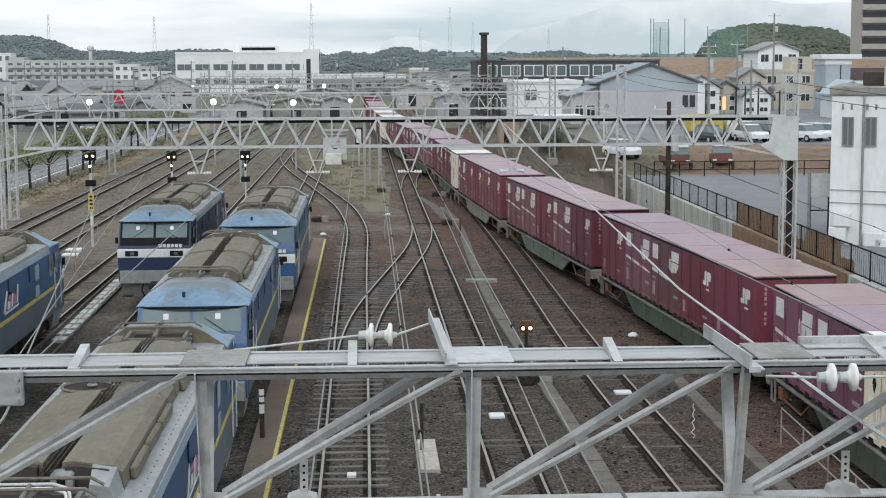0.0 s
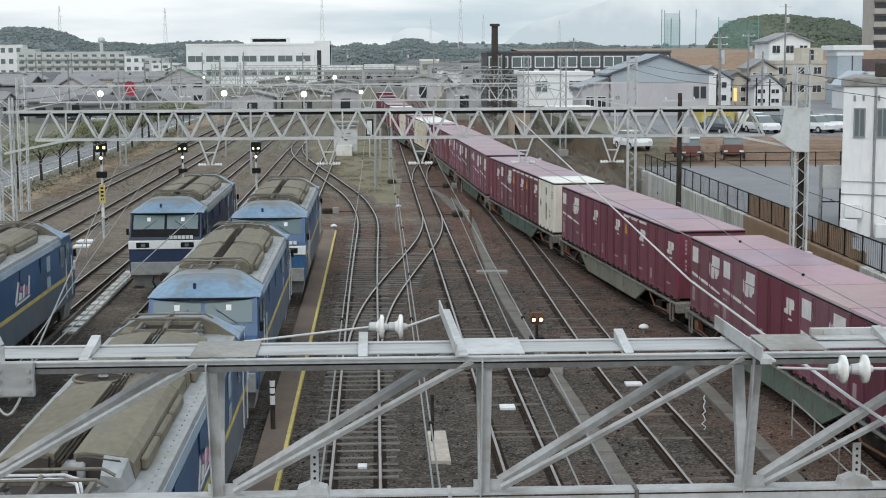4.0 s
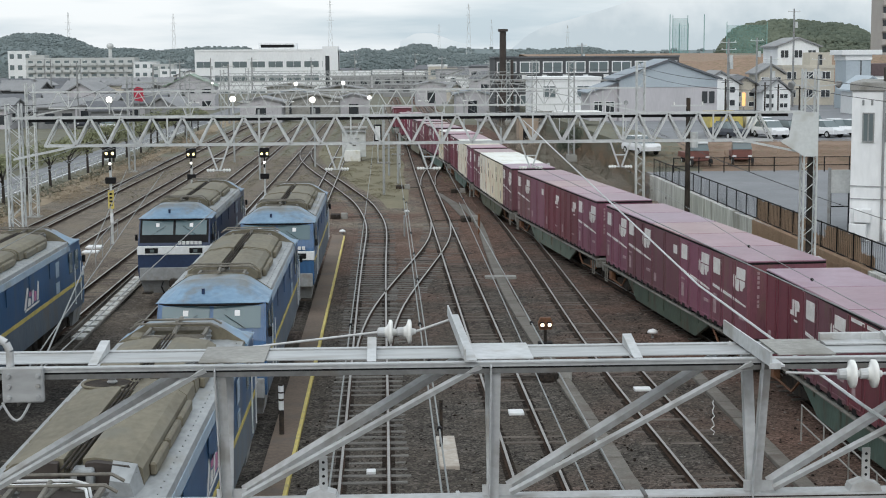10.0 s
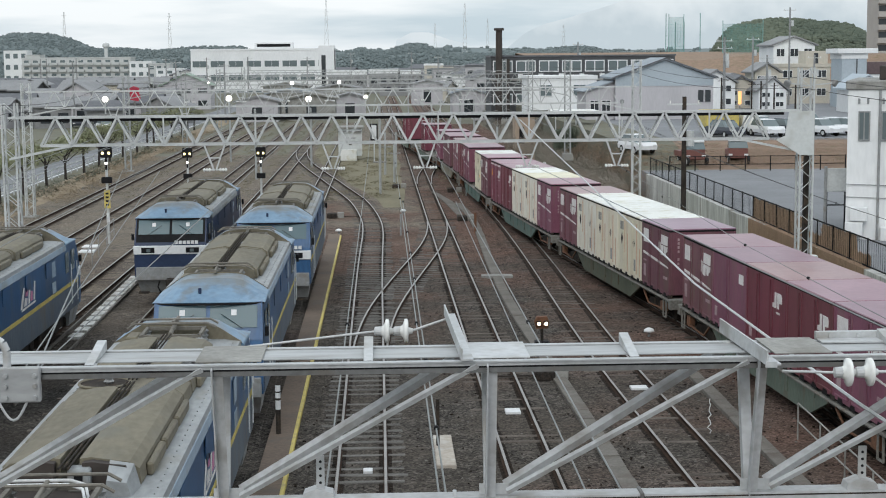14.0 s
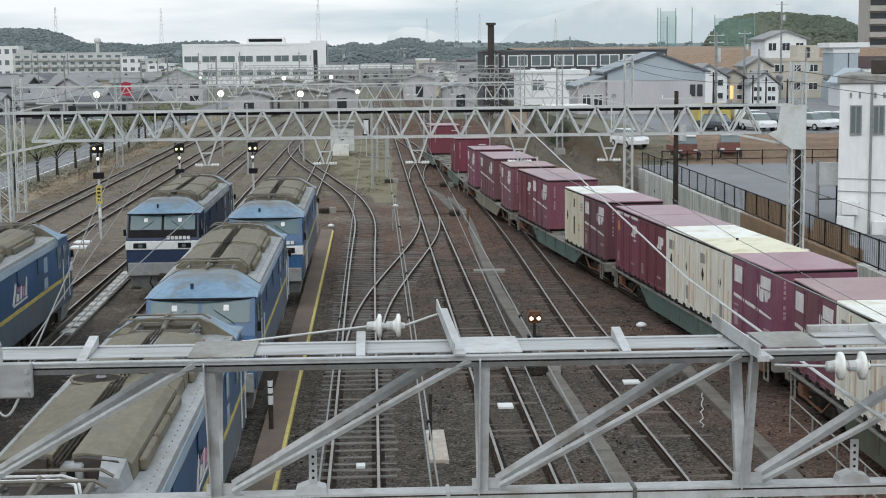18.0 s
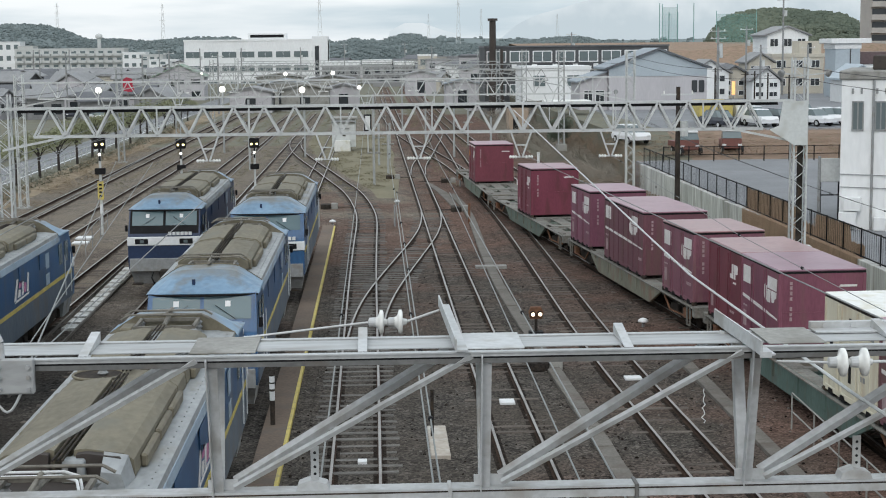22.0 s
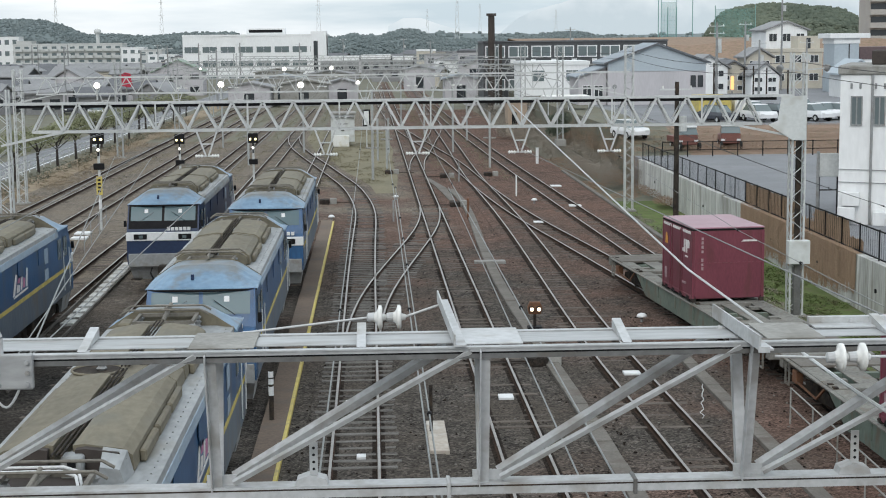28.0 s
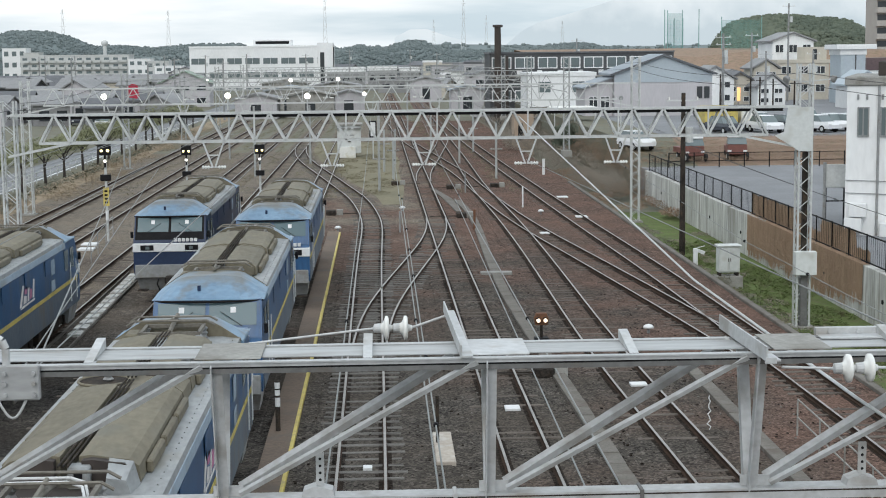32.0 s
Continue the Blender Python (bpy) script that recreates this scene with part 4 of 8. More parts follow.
for fx_, side_ in ((15.75, -1), (17.35, 1)):
    part("lamp_arm", Geo().bar((16.4, 59.8, 8.45), (fx_, 59.6, 8.55), 0.05, 0.05), GALVFAR, g1)
    part("floodlight", Geo().lathe((fx_, 59.72, 8.62), [(0, 0.05), (0.05, 0.10), (0.20, 0.15), (0.24, 0.13)], 14, (side_ * 0.8, -0.6, -0.45)), GREY, g1, "grey round floodlight")
part("relay_box", Geo().soft(15.98, 16.82, 59.15, 59.55, 0.98, 1.90, 0.02), CABINET, g1, "pale grey relay box on the mast")
part("mast_sleeve", Geo().soft(16.28, 16.56, 59.45, 59.8, -1.2, 0.95, 0.02), DIRTSHADE_ZINC, g1, "plain steel sleeve round the mast foot")
for y, x0, x1 in ((98.5, -22.3, 16.2), (138, -22.5, 16.5), (178, -22.5, 17), (216, -22.5, 17), (255, -22.5, 17)):
    far_gantry(y, x0, x1, 7.75, 6.65, 1.25, detail=False, feet=(-0.2, -1.2 if y < 120 else 0.9), steel=GALVFAR if y < 120 else DULLSTEEL)


def hanger(y, x, ztop, drop, w):
    root = thing("wire_hanger", "galvanised V-shaped hanger with insulators under a gantry", "hanger", "hangers under the gantry")
    zb = ztop - drop
    for s in (-1, 1):
        part("arm", Geo().bar((x + s * w / 2, y, ztop + 0.05), (x + s * 0.04, y, zb), 0.06, 0.06, (0, 1, 0)), GALVFAR, root)
        part("insulator", Geo().lathe((x + s * 0.16, y, zb + 0.02), [(0, 0.03), (0.05, 0.075), (0.1, 0.03), (0.15, 0.075), (0.2, 0.03), (0.25, 0.075), (0.3, 0.03)], 8, (s, 0, 0)), PORCELAIN, root)
        part("bracket", Geo().bar((x + s * 0.02, y, zb + 0.02), (x + s * 0.2, y, zb + 0.02), 0.05, 0.05), GALVFAR, root)
    part("crossbar", Geo().bar((x - w / 2 * 0.5, y, ztop - drop * 0.5), (x + w / 2 * 0.5, y, ztop - drop * 0.5), 0.045, 0.045), GALVFAR, root)


for x in (-6.4, -1.9, 1.62, 5.55, 9.0):
    hanger(59.5, x, 6.40, 0.95, 0.80)
for x in (-8.5, -0.6, 3.4, 11.0):
    hanger(98.5, x, 6.65, 0.8, 0.7)


# ---------------------------------------------------------------- wires
def wire(name, pts, r, material, label, sag=0.0, clips=0):
    root = thing(name, label, "wire", "overhead wires")
    line = []
    for (a, b) in zip(pts, pts[1:]):
        a, b = Vector(a), Vector(b)
        for i in range(9):
            t = i / 8
            line.append(a.lerp(b, t) - Vector((0, 0, sag * 4 * t * (1 - t))))
    part("strand", Geo().strand(line, r), material, root)
    for i in range(clips):
        p = line[int((i + 0.5) * (len(line) - 1) / clips)]
        part("clip", Geo().lathe(p - Vector((0, 0.05, 0)), [(0, 0.012), (0.02, 0.032), (0.08, 0.032), (0.1, 0.012)], 8, (0, 1, 0)), BLACK, root)


wire("feeder_wire", [(5.26, 59.5, 7.27), (5.08, 25, 5.95), (4.45, 14.2, 6.40), (4.15, 9.0, 6.7)], 0.018, GALVFAR, "thick pale feeder wire between gantries")
wire("contact_wire", [(5.55, 59.5, 5.60), (5.10, 14.2, 6.92)], 0.010, COPPER, "thin grey overhead wire")
wire("contact_wire", [(9.0, 59.5, 5.50), (8.5, 36, 5.22), (8.45, 14, 5.2)], 0.008, COPPER, "thin grey overhead wire with black clips", clips=5)
for x in (-0.62, 0.52, 2.36):
    wire("contact_wire", [(x * 1.25, 160, 5.3), (x * 1.15, 98.5, 5.3), (x, 59.5, 5.32), (x, 13.8, 5.32)], 0.011, COPPER, "thin grey overhead wire with black clips", clips=7)
wire("contact_wire", [(0.59, 47, 5.32), (0.59, 13.8, 5.32)], 0.011, COPPER, "thin grey overhead wire with black clips", clips=6)
wire("contact_wire", [(2.20, 47, 5.3), (2.0, 13.8, 5.3)], 0.010, COPPER, "thin grey overhead wire")
# wires over the parked locomotives
for a, b in (((-9.9, 59.5, 5.5), (-3.3, 14.0, 6.6)), ((-8.5, 59.5, 5.45), (-4.2, 14.0, 5.6)), ((-8.9, 98.5, 5.9), (-8.3, 14.0, 5.5)), ((-4.6, 98.5, 5.9), (-4.7, 14.0, 5.5)), ((-12.4, 98.5, 5.9), (-12.3, 14.0, 5.5)), ((-13.9, 59.5, 5.4), (-10.5, 98.5, 5.9)), ((-16.8, 138, 5.9), (-14.2, 59.5, 5.5))):
    wire("contact_wire", [a, b], 0.011, COPPER, "thin grey overhead wire above a siding")
for x in (3.4, 7.35, -0.6, 11.2):
    wire("contact_wire", [(x, 300, 5.9), (x, 178, 5.85), (x, 98.5, 5.85)], 0.014, COPPER, "thin grey overhead wire far up the line")
def catenary(x, spans):
    """A messenger wire over a contact wire, with droppers."""
    root = thing("catenary", "grey messenger and contact wire with droppers over a track", "wire", "overhead wires")
    top, low, drop = [], [], Geo()
    for a, b in zip(spans, spans[1:]):
        for i in range(9):
            t = i / 8
            y, z = a + (b - a) * t, 6.30 - 2.2 * t * (1 - t)
            top.append(Vector((x, y, z)))
            low.append(Vector((x, y, 5.25)))
            drop.bar((x, y, 5.25), (x, y, z), 0.014, 0.014, (0, 1, 0))
    part("messenger_wire", Geo().strand(top, 0.014), COPPER, root)
    part("contact_strand", Geo().strand(low, 0.013), COPPER, root)
    tagged(part("dropper", drop, COPPER, root), kind="stuff")


for x in (-16.85, -12.4, -8.55, -4.62, 3.3, 7.3, 10.6):
    catenary(x, (98.5, 138, 178, 216, 255))
for y, xq in ((138, (-16.85, -12.4, -8.55, -4.62, 3.3, 7.3)), (178, (-16.85, -12.4, -8.55, -4.62, 3.3, 7.3)), (98.5, (-16.85, -12.4))):
    for x in xq:
        hanger(y, x, 6.65, 0.75, 0.7)
for x, z in ((-14.1, 7.9), (16.1, 8.6), (16.3, 9.0), (-14.3, 8.2)):
    wire("feeder_wire", [(x * 1.25 if x < 0 else x, 178, z), (x * 1.2 if x < 0 else x, 98.5, z), (x, 59.5, z - 0.2), (x, 14, z)], 0.012, DARKWIRE, "dark feeder wire along the masts", sag=0.4)
for x in (20.9, 21.1):
    wire("utility_wire", [(x, 125, 4.0), (20.6, 62, 2.9), (20.3, 30, 2.8)], 0.012, DARKWIRE, "dark utility wire beside the lot", sag=0.3, clips=6)


# ---------------------------------------------------------------- locomotives
def ring_body(levels):
    g = Geo()
    g.loft([[(-w, a, z), (w, a, z), (w, b, z), (-w, b, z)] for z, w, a, b in levels])
    return g


def locomotive(x, yf, L, style, label, lettering=True, turn=0, hoods=None, emblem=0.60):
    """Electric locomotive; its near cab front is at local y = 0, the far one at y = L."""
    root = thing("electric_locomotive", label, "locomotive", "parked locomotives", pose(x, yf, 0, 0, 0, turn))
    W = 1.42
    blue = LOCOBLUE if style == "blue" else LOCONAVY
    part("body", ring_body([(1.0, W, 0.06, L - 0.06), (1.3, W + 0.01, -0.02, L + 0.02), (2.05, W + 0.01, 0.0, L), (2.42, W + 0.01, 0.08, L - 0.08), (3.36, W - 0.02, 0.58, L - 0.58)]), blue, root)
    part("lower_side", Geo().box(-W - 0.022, -W + 0.02, 0.35, L - 0.35, 1.0, 1.82).box(W - 0.02, W + 0.022, 0.35, L - 0.35, 1.0, 1.82), LOWERBLUE if style == "blue" else LOCONAVY, root, "blue-grey lower body side")
    for s in (-1, 1):
        xs = s * (W + 0.014)
        part("stripe", Geo().box(min(xs, xs + s * 0.012), max(xs, xs + s * 0.012), 0.4, L - 0.4, 1.83, 1.95), YELLOW if style == "blue" else LOCOWHITE, root, "yellow stripe along the side")
        part("cornice", Geo().prism([(s * (W - 0.03), 3.335), (s * (W + 0.004), 3.33), (s * (W + 0.022), 3.14), (s * (W - 0.03), 3.14)], 2.3, L - 2.3), CORNICE if style == "blue" else LOCOROOF, root, "pale cornice under the roof edge")
        for yw in (1.25, 2.25, L - 1.25, L - 2.25):
            part("cab_window", Geo().box(min(xs, xs + s * 0.01), max(xs, xs + s * 0.01), yw - 0.28, yw + 0.28, 2.35, 3.05), GLASS, root)
            part("handrail", Geo().tube((xs + s * 0.05, yw + 0.45, 1.2), (xs + s * 0.05, yw + 0.45, 2.6), 0.018, n=6), LOCOWHITE, root)
        for i in range(3):
            yv = L * 0.32 + i * L * 0.18
            part("louvre", Geo().box(min(xs, xs + s * 0.012), max(xs, xs + s * 0.012), yv - 0.45, yv + 0.45, 2.62, 3.12), blue, root)
        for z0, z1 in ((1.98, 2.34), (2.52, 3.02)):
            part("grille", Geo().box(min(xs, xs + s * 0.014), max(xs, xs + s * 0.014), L - 4.75, L - 4.2, z0, z1), CORNICE, root, "pale blue-grey air grille")
        if lettering and style == "blue":
            def stroke(pts, m):
                part("emblem", Geo().prism([((L * emblem + a if s > 0 else L * 0.40 - a), 2.10 + (b - 1.62) * 0.72) for a, b in pts], min(xs, xs + s * 0.012), max(xs, xs + s * 0.012), "x"), m, root, "pink and white emblem stroke")

            stroke([(0.0, 1.72), (0.22, 1.72), (0.62, 2.55), (0.44, 2.60)], WHITE)
            stroke([(0.50, 1.78), (0.86, 1.78), (0.92, 2.05), (0.62, 2.12)], WHITE)
            stroke([(0.66, 2.18), (0.98, 2.14), (1.04, 2.42), (0.80, 2.48)], MAGENTA)
            stroke([(1.02, 1.78), (1.22, 1.78), (1.34, 2.34), (1.18, 2.40)], WHITE)
            stroke([(1.32, 1.84), (1.62, 1.84), (1.68, 2.22), (1.44, 2.26)], MAGENTA)
            stroke([(1.74, 1.80), (1.94, 1.80), (2.08, 2.56), (1.92, 2.60)], WHITE)
            stroke([(0.10, 1.62), (2.00, 1.66), (2.06, 1.74), (0.30, 1.71)], WHITE)
    part("skirt", ring_body([(0.38, W - 0.15, 0.45, 1.6), (1.0, W - 0.04, 0.10, 1.7)]), GREY, root, "grey snowplough skirt")
    part("skirt", ring_body([(0.38, W - 0.15, L - 1.6, L - 0.45), (1.0, W - 0.04, L - 1.7, L - 0.10)]), GREY, root, "grey snowplough skirt")
    for ya, yb in ((0, 1), (L, -1)):
        def f(d):
            return ya + yb * d

        def slab(x0, x1, z0, z1, d0, t):
            """A plate leaning with the cab front between heights z0 and z1."""
            def lean(z):
                return 0.08 + (z - 2.42) * 0.532 if z > 2.42 else 0.0
            return Geo().loft([[(x0, f(lean(z0) - d0), z0), (x1, f(lean(z0) - d0), z0), (x1, f(lean(z0) - d0 + t), z0), (x0, f(lean(z0) - d0 + t), z0)], [(x0, f(lean(z1) - d0), z1), (x1, f(lean(z1) - d0), z1), (x1, f(lean(z1) - d0 + t), z1), (x0, f(lean(z1) - d0 + t), z1)]])

        part("front_panel", slab(-1.36, 1.36, 2.44, 3.33, 0.012, 0.02), BLACK if style == "navy" else LOCOBLUE, root, "dark windscreen surround" if style == "navy" else "")
        for s in (-1, 1):
            ws = part("windscreen", slab(min(s * 0.05, s * 1.28), max(s * 0.05, s * 1.28), 2.74, 3.28, 0.03, 0.012), SCREEN, root)
            part("wiper", Geo().bar((s * 0.9, f(0.20), 2.72), (s * 0.35, f(0.34), 3.08), 0.012, 0.012), BLACK, ws)
            part("blind", slab(min(s * 0.60, s * 0.74), max(s * 0.60, s * 0.74), 3.04, 3.18, 0.036, 0.004), LOCOWHITE, ws)
            part("mirror", Geo().soft(min(s * 1.47, s * 1.57), max(s * 1.47, s * 1.57), f(0.35) - 0.06, f(0.35) + 0.06, 2.5, 2.75, 0.01), BLACK, root)
        bd = part("front_band", Geo().soft(-W - 0.03, W + 0.03, min(f(-0.055), f(0.30)), max(f(-0.055), f(0.30)), 1.97, 2.31, 0.02), LOCOWHITE, root, "white band across the cab front")
        for s in (-1, 1):
            part("headlight", Geo().soft(min(s * 0.62, s * 1.14), max(s * 0.62, s * 1.14), min(f(-0.075), f(-0.045)), max(f(-0.075), f(-0.045)), 2.03, 2.24, 0.012), BLACK, bd)
            part("lens", Geo().soft(min(s * 0.78, s * 0.94), max(s * 0.78, s * 0.94), min(f(-0.085), f(-0.07)), max(f(-0.085), f(-0.07)), 2.07, 2.19, 0.01), GLASS, root)
        for i in range(6):
            part("number_bar", Geo().box(0.18 + i * 0.16, 0.18 + i * 0.16 + 0.12, min(f(0.0), f(-0.02)), max(f(0.04), f(-0.03)), 2.37, 2.50), LOCOWHITE, root)
        part("valance", Geo().soft(-1.38, 1.38, min(f(-0.045), f(0.2)), max(f(-0.045), f(0.2)), 0.92, 1.46, 0.03), GREY, root, "grey lower valance of the cab front")
        # vaulted cab roof
        def vault(d, drop):
            half = [(1.47, 3.34), (1.45, 3.39), (1.27, 3.51), (1.04, 3.67), (0.82, 3.80), (0.66, 3.845), (0.36, 3.865), (0.12, 3.87)]
            prof = [(-a, b) for a, b in half] + half[::-1]
            bow = 0.20 * max(0.0, 1.6 - d) / 1.2
            return [(a, f(d + bow * (a / 1.47) ** 2), 3.34 + (b - 3.34) * drop) for a, b in prof]
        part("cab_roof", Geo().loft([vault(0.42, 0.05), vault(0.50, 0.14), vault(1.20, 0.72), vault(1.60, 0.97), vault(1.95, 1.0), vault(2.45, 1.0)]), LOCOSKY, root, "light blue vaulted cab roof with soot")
        part("cab_roof_end", Geo().prism([(a * 0.97, 3.40 + (b - 3.34) * 0.94) for a, _, b in vault(0, 1.0)], min(f(2.452), f(2.47)), max(f(2.452), f(2.47))), LOCOHOOD, root, "dusty brown end of the cab roof")
        part("eave_strip", Geo().strand([Vector((q * 1.44, f(0.405 + 0.20 * q * q), 3.325)) for q in (-1, -0.75, -0.5, -0.25, 0, 0.25, 0.5, 0.75, 1)], 0.028, 6), BLACK, root)
        part("whistle", Geo().tube((-0.25, f(0.85), 3.55), (-0.25, f(0.85), 3.70), 0.045, n=8), LOCONAVY, root)
        part("coupler", Geo().soft(-0.16, 0.16, min(f(0.2), f(-0.5)), max(f(0.2), f(-0.5)), 0.74, 1.02, 0.03), IRON, root)
        part("hose", Geo().line([(-0.45, f(-0.05), 0.9), (-0.5, f(-0.2), 0.7), (-0.4, f(-0.25), 0.5), (-0.25, f(-0.1), 0.45)], 0.03, 6), BLACK, root)
        part("step", Geo().box(-1.3, -0.9, min(f(-0.05), f(0.3)), max(f(-0.05), f(0.3)), 0.40, 0.45).box(0.9, 1.3, min(f(-0.05), f(0.3)), max(f(-0.05), f(0.3)), 0.40, 0.45), IRON, root)
    part("roof", ring_body([(3.33, W - 0.01, 2.3, L - 2.3), (3.45, W - 0.03, 2.3, L - 2.3), (3.50, 1.02, 2.3, L - 2.3)]), LOCOROOF, root, "pale grey roof edge with rivets and soot")
    riv = Geo()
    for s in (-1, 1):
        for i in range(int((L - 5) / 0.35)):
            riv.box(s * 1.26 - 0.012, s * 1.26 + 0.012, 2.5 + i * 0.35, 2.524 + i * 0.35, 3.46, 3.484)
    tagged(part("rivet", riv, GREY, root), kind="stuff")
    mid = L / 2
    for a, b in hoods or ((3.9, mid - 0.25), (mid + 0.25, L - 3.9)):
        for s in (-1, 1):
            prof = [(0.14, 3.52), (1.02, 3.52), (1.0, 3.76), (0.86, 3.86), (0.30, 3.94), (0.14, 3.92)]
            part("roof_hood", Geo().prism([(s * p, q) for p, q in prof], a, b), LOCOHOOD, root, "dusty brown roof equipment cover")
            # With hoods given, brown stands for the shaded recess at their ends.
            part("hood_end", Geo().prism([(s * (0.2 + (p - 0.14) * 0.86), 3.55 + (q - 3.52) * 0.85) for p, q in prof], a - 0.16, a - 0.002), BROWN if hoods else LOCOHOOD, root)
            for yq in np.arange(a + 0.9, b - 0.3, 1.5):
                part("vent_box", Geo().soft(min(s * 1.005, s * 1.12), max(s * 1.005, s * 1.12), yq - 0.35, yq + 1.0, 3.50, 3.70, 0.03), LOCOHOOD, root)
        for i in range(3):
            part("roof_pipe", Geo().tube((-0.07 + i * 0.07, a - 0.5, 3.90), (-0.07 + i * 0.07, b + 0.5, 3.90), 0.018, n=6), IRON, root)
    for yp, dr in ((3.1, 1), (L - 3.1, -1)):
        panto = part("pantograph", Geo().bar((-0.62, yp - 0.55, 3.78), (-0.62, yp + 0.55, 3.78), 0.07, 0.07).bar((0.62, yp - 0.55, 3.78), (0.62, yp + 0.55, 3.78), 0.07, 0.07).bar((-0.62, yp - 0.5, 3.78), (0.62, yp - 0.5, 3.78), 0.07, 0.07).bar((-0.62, yp + 0.5, 3.78), (0.62, yp + 0.5, 3.78), 0.07, 0.07), PANTO, root, "folded pantograph")
        for t in (-0.28, 0.28):
            pts = [Vector((-0.95, yp + t, 3.92)), Vector((-0.78, yp + t, 4.02)), Vector((0.78, yp + t, 4.02)), Vector((0.95, yp + t, 3.92))]
            part("contact_strip", Geo().line(pts, 0.025, 6), PANTO, panto)
        part("lower_arm", Geo().tube((0, yp + dr * 0.5, 3.82), (0, yp - dr * 0.9, 3.95), 0.05, n=8).tube((0, yp - dr * 0.9, 3.95), (0, yp, 4.0), 0.035, n=8), PANTO, panto)
        for s in (-1, 1):
            for t in (-0.5, 0.5):
                part("insulator", Geo().lathe((s * 0.62, yp + t, 3.46), [(0, 0.05), (0.06, 0.09), (0.1, 0.05), (0.16, 0.09), (0.2, 0.05), (0.26, 0.09), (0.30, 0.05)], 8), GREY, root)
        part("equipment_box", Geo().soft(-1.0, -0.72, yp - 0.3, yp + 0.35, 3.48, 3.74, 0.03), LOCOHOOD, root)
    for yb in (2.7, mid, L - 2.7):
        bogie = part("bogie", Geo().box(-1.12, -0.92, yb - 1.75, yb + 1.75, 0.42, 0.80).box(0.92, 1.12, yb - 1.75, yb + 1.75, 0.42, 0.80).box(-1.1, 1.1, yb - 0.4, yb + 0.4, 0.35, 0.95), IRON, root)
        for t in (-1.2, 1.2):
            for s in (-1, 1):
                part("wheel", Geo().tube((s * 0.50, yb + t, 0.53), (s * 0.63, yb + t, 0.53), 0.53, n=22), IRON, bogie)
                part("axle_box", Geo().soft(min(s * 1.0, s * 1.2), max(s * 1.0, s * 1.2), yb + t - 0.2, yb + t + 0.2, 0.36, 0.70, 0.03), IRON, bogie)
    for y0, y1 in ((4.7, mid - 2.0), (mid + 2.0, L - 4.7)):
        part("underframe_box", Geo().soft(-1.25, 1.25, y0, y1, 0.40, 0.98, 0.04), IRON, root)
    return root


locomotive(-4.60, 39.75, 15.5, "blue", "blue electric freight locomotive with dusty brown roof on a siding", lettering=False)
locomotive(-4.27, 59.55, 15.4, "blue", "blue electric freight locomotive standing further along the siding", lettering=False)
locomotive(-8.50, 61.75, 15.8, "navy", "navy electric locomotive with white front band on a siding")
locomotive(-12.42, 39.9, 16.2, "blue", "blue electric locomotive with yellow stripe and pink lettering", emblem=0.425)
near_loco = locomotive(-4.60, 17.6, 19.0, "blue", "blue electric locomotive with dusty roof close to the gantry", hoods=((4.62, 9.6), (10.85, 14.5)), emblem=0.456)
# open bay between the covers and the gear at their near end
part("bay_cover", Geo().prism([(-1.02, 3.52), (1.02, 3.52), (1.0, 3.74), (0.86, 3.84), (-0.86, 3.84), (-1.0, 3.74)], 9.70, 10.75), LOCOHOOD, near_loco, "flat brown cover between the roof hoods")
bay = part("roof_bay", Geo().lathe((-0.48, 10.22, 3.841), [(0, 0.46), (0.02, 0.46), (0.022, 0.05)], 24), IRON, near_loco, "dark round roof opening")
part("bay_rim", Geo().line([(-0.48 + 0.46 * math.cos(6.2832 * k / 20), 10.22 + 0.46 * math.sin(6.2832 * k / 20), 3.866) for k in range(21)], 0.025, 6), LOCOHOOD, bay)
part("bay_insulator", Geo().lathe((-0.40, 10.2, 3.86), [(0, 0.06), (0.04, 0.10), (0.08, 0.06), (0.12, 0.10), (0.16, 0.05)], 10), GREY, bay)
part("roof_well", Geo().box(-1.08, 0.42, 2.50, 4.60, 3.502, 3.514), BROWN, near_loco, "dark sooty roof under the pantograph")
part("switch_box", Geo().soft(0.02, 0.34, 4.28, 4.60, 3.50, 3.84, 0.03), LOCOROOF, near_loco, "grey roof switch box")
part("switch_socket", Geo().box(0.12, 0.24, 4.262, 4.285, 3.68, 3.78), BLACK, near_loco)
part("cover_end", Geo().loft([[(0.58, 4.05, 3.50), (0.96, 4.05, 3.50), (0.90, 4.05, 3.70), (0.62, 4.05, 3.74)], [(0.56, 4.60, 3.50), (1.02, 4.60, 3.50), (0.93, 4.60, 3.84), (0.58, 4.60, 3.90)]]), LOCOROOF, near_loco, "pale grey end of the roof cover")
for k, yy in enumerate((3.2, 3.42)):
    part("roof_railing", Geo().line([(-1.1, yy, 3.55), (-1.08, yy, 3.86), (-0.9, yy, 3.93), (0.25, yy, 3.93), (0.45, yy, 3.86), (0.62, yy - 0.5, 3.55)], 0.022, 8), LOCOWHITE, near_loco, "pale tubular roof railing")


# ---------------------------------------------------------------- container train
SLOT, GAP, LW = 3.745, 0.85, 20.4
LABELS = {"W": "cream white rail container with rust runs and dark diamonds", "Z": "clean white rail container with dark strips beside the door", "J": "plain maroon rail container with white emblem", "M": "weathered maroon rail container with white panels and stripe", "P": "faded maroon rail container with one small white mark", "T": "long maroon rail container with white panels", "K": "maroon rail container with white dashes under the roof"}


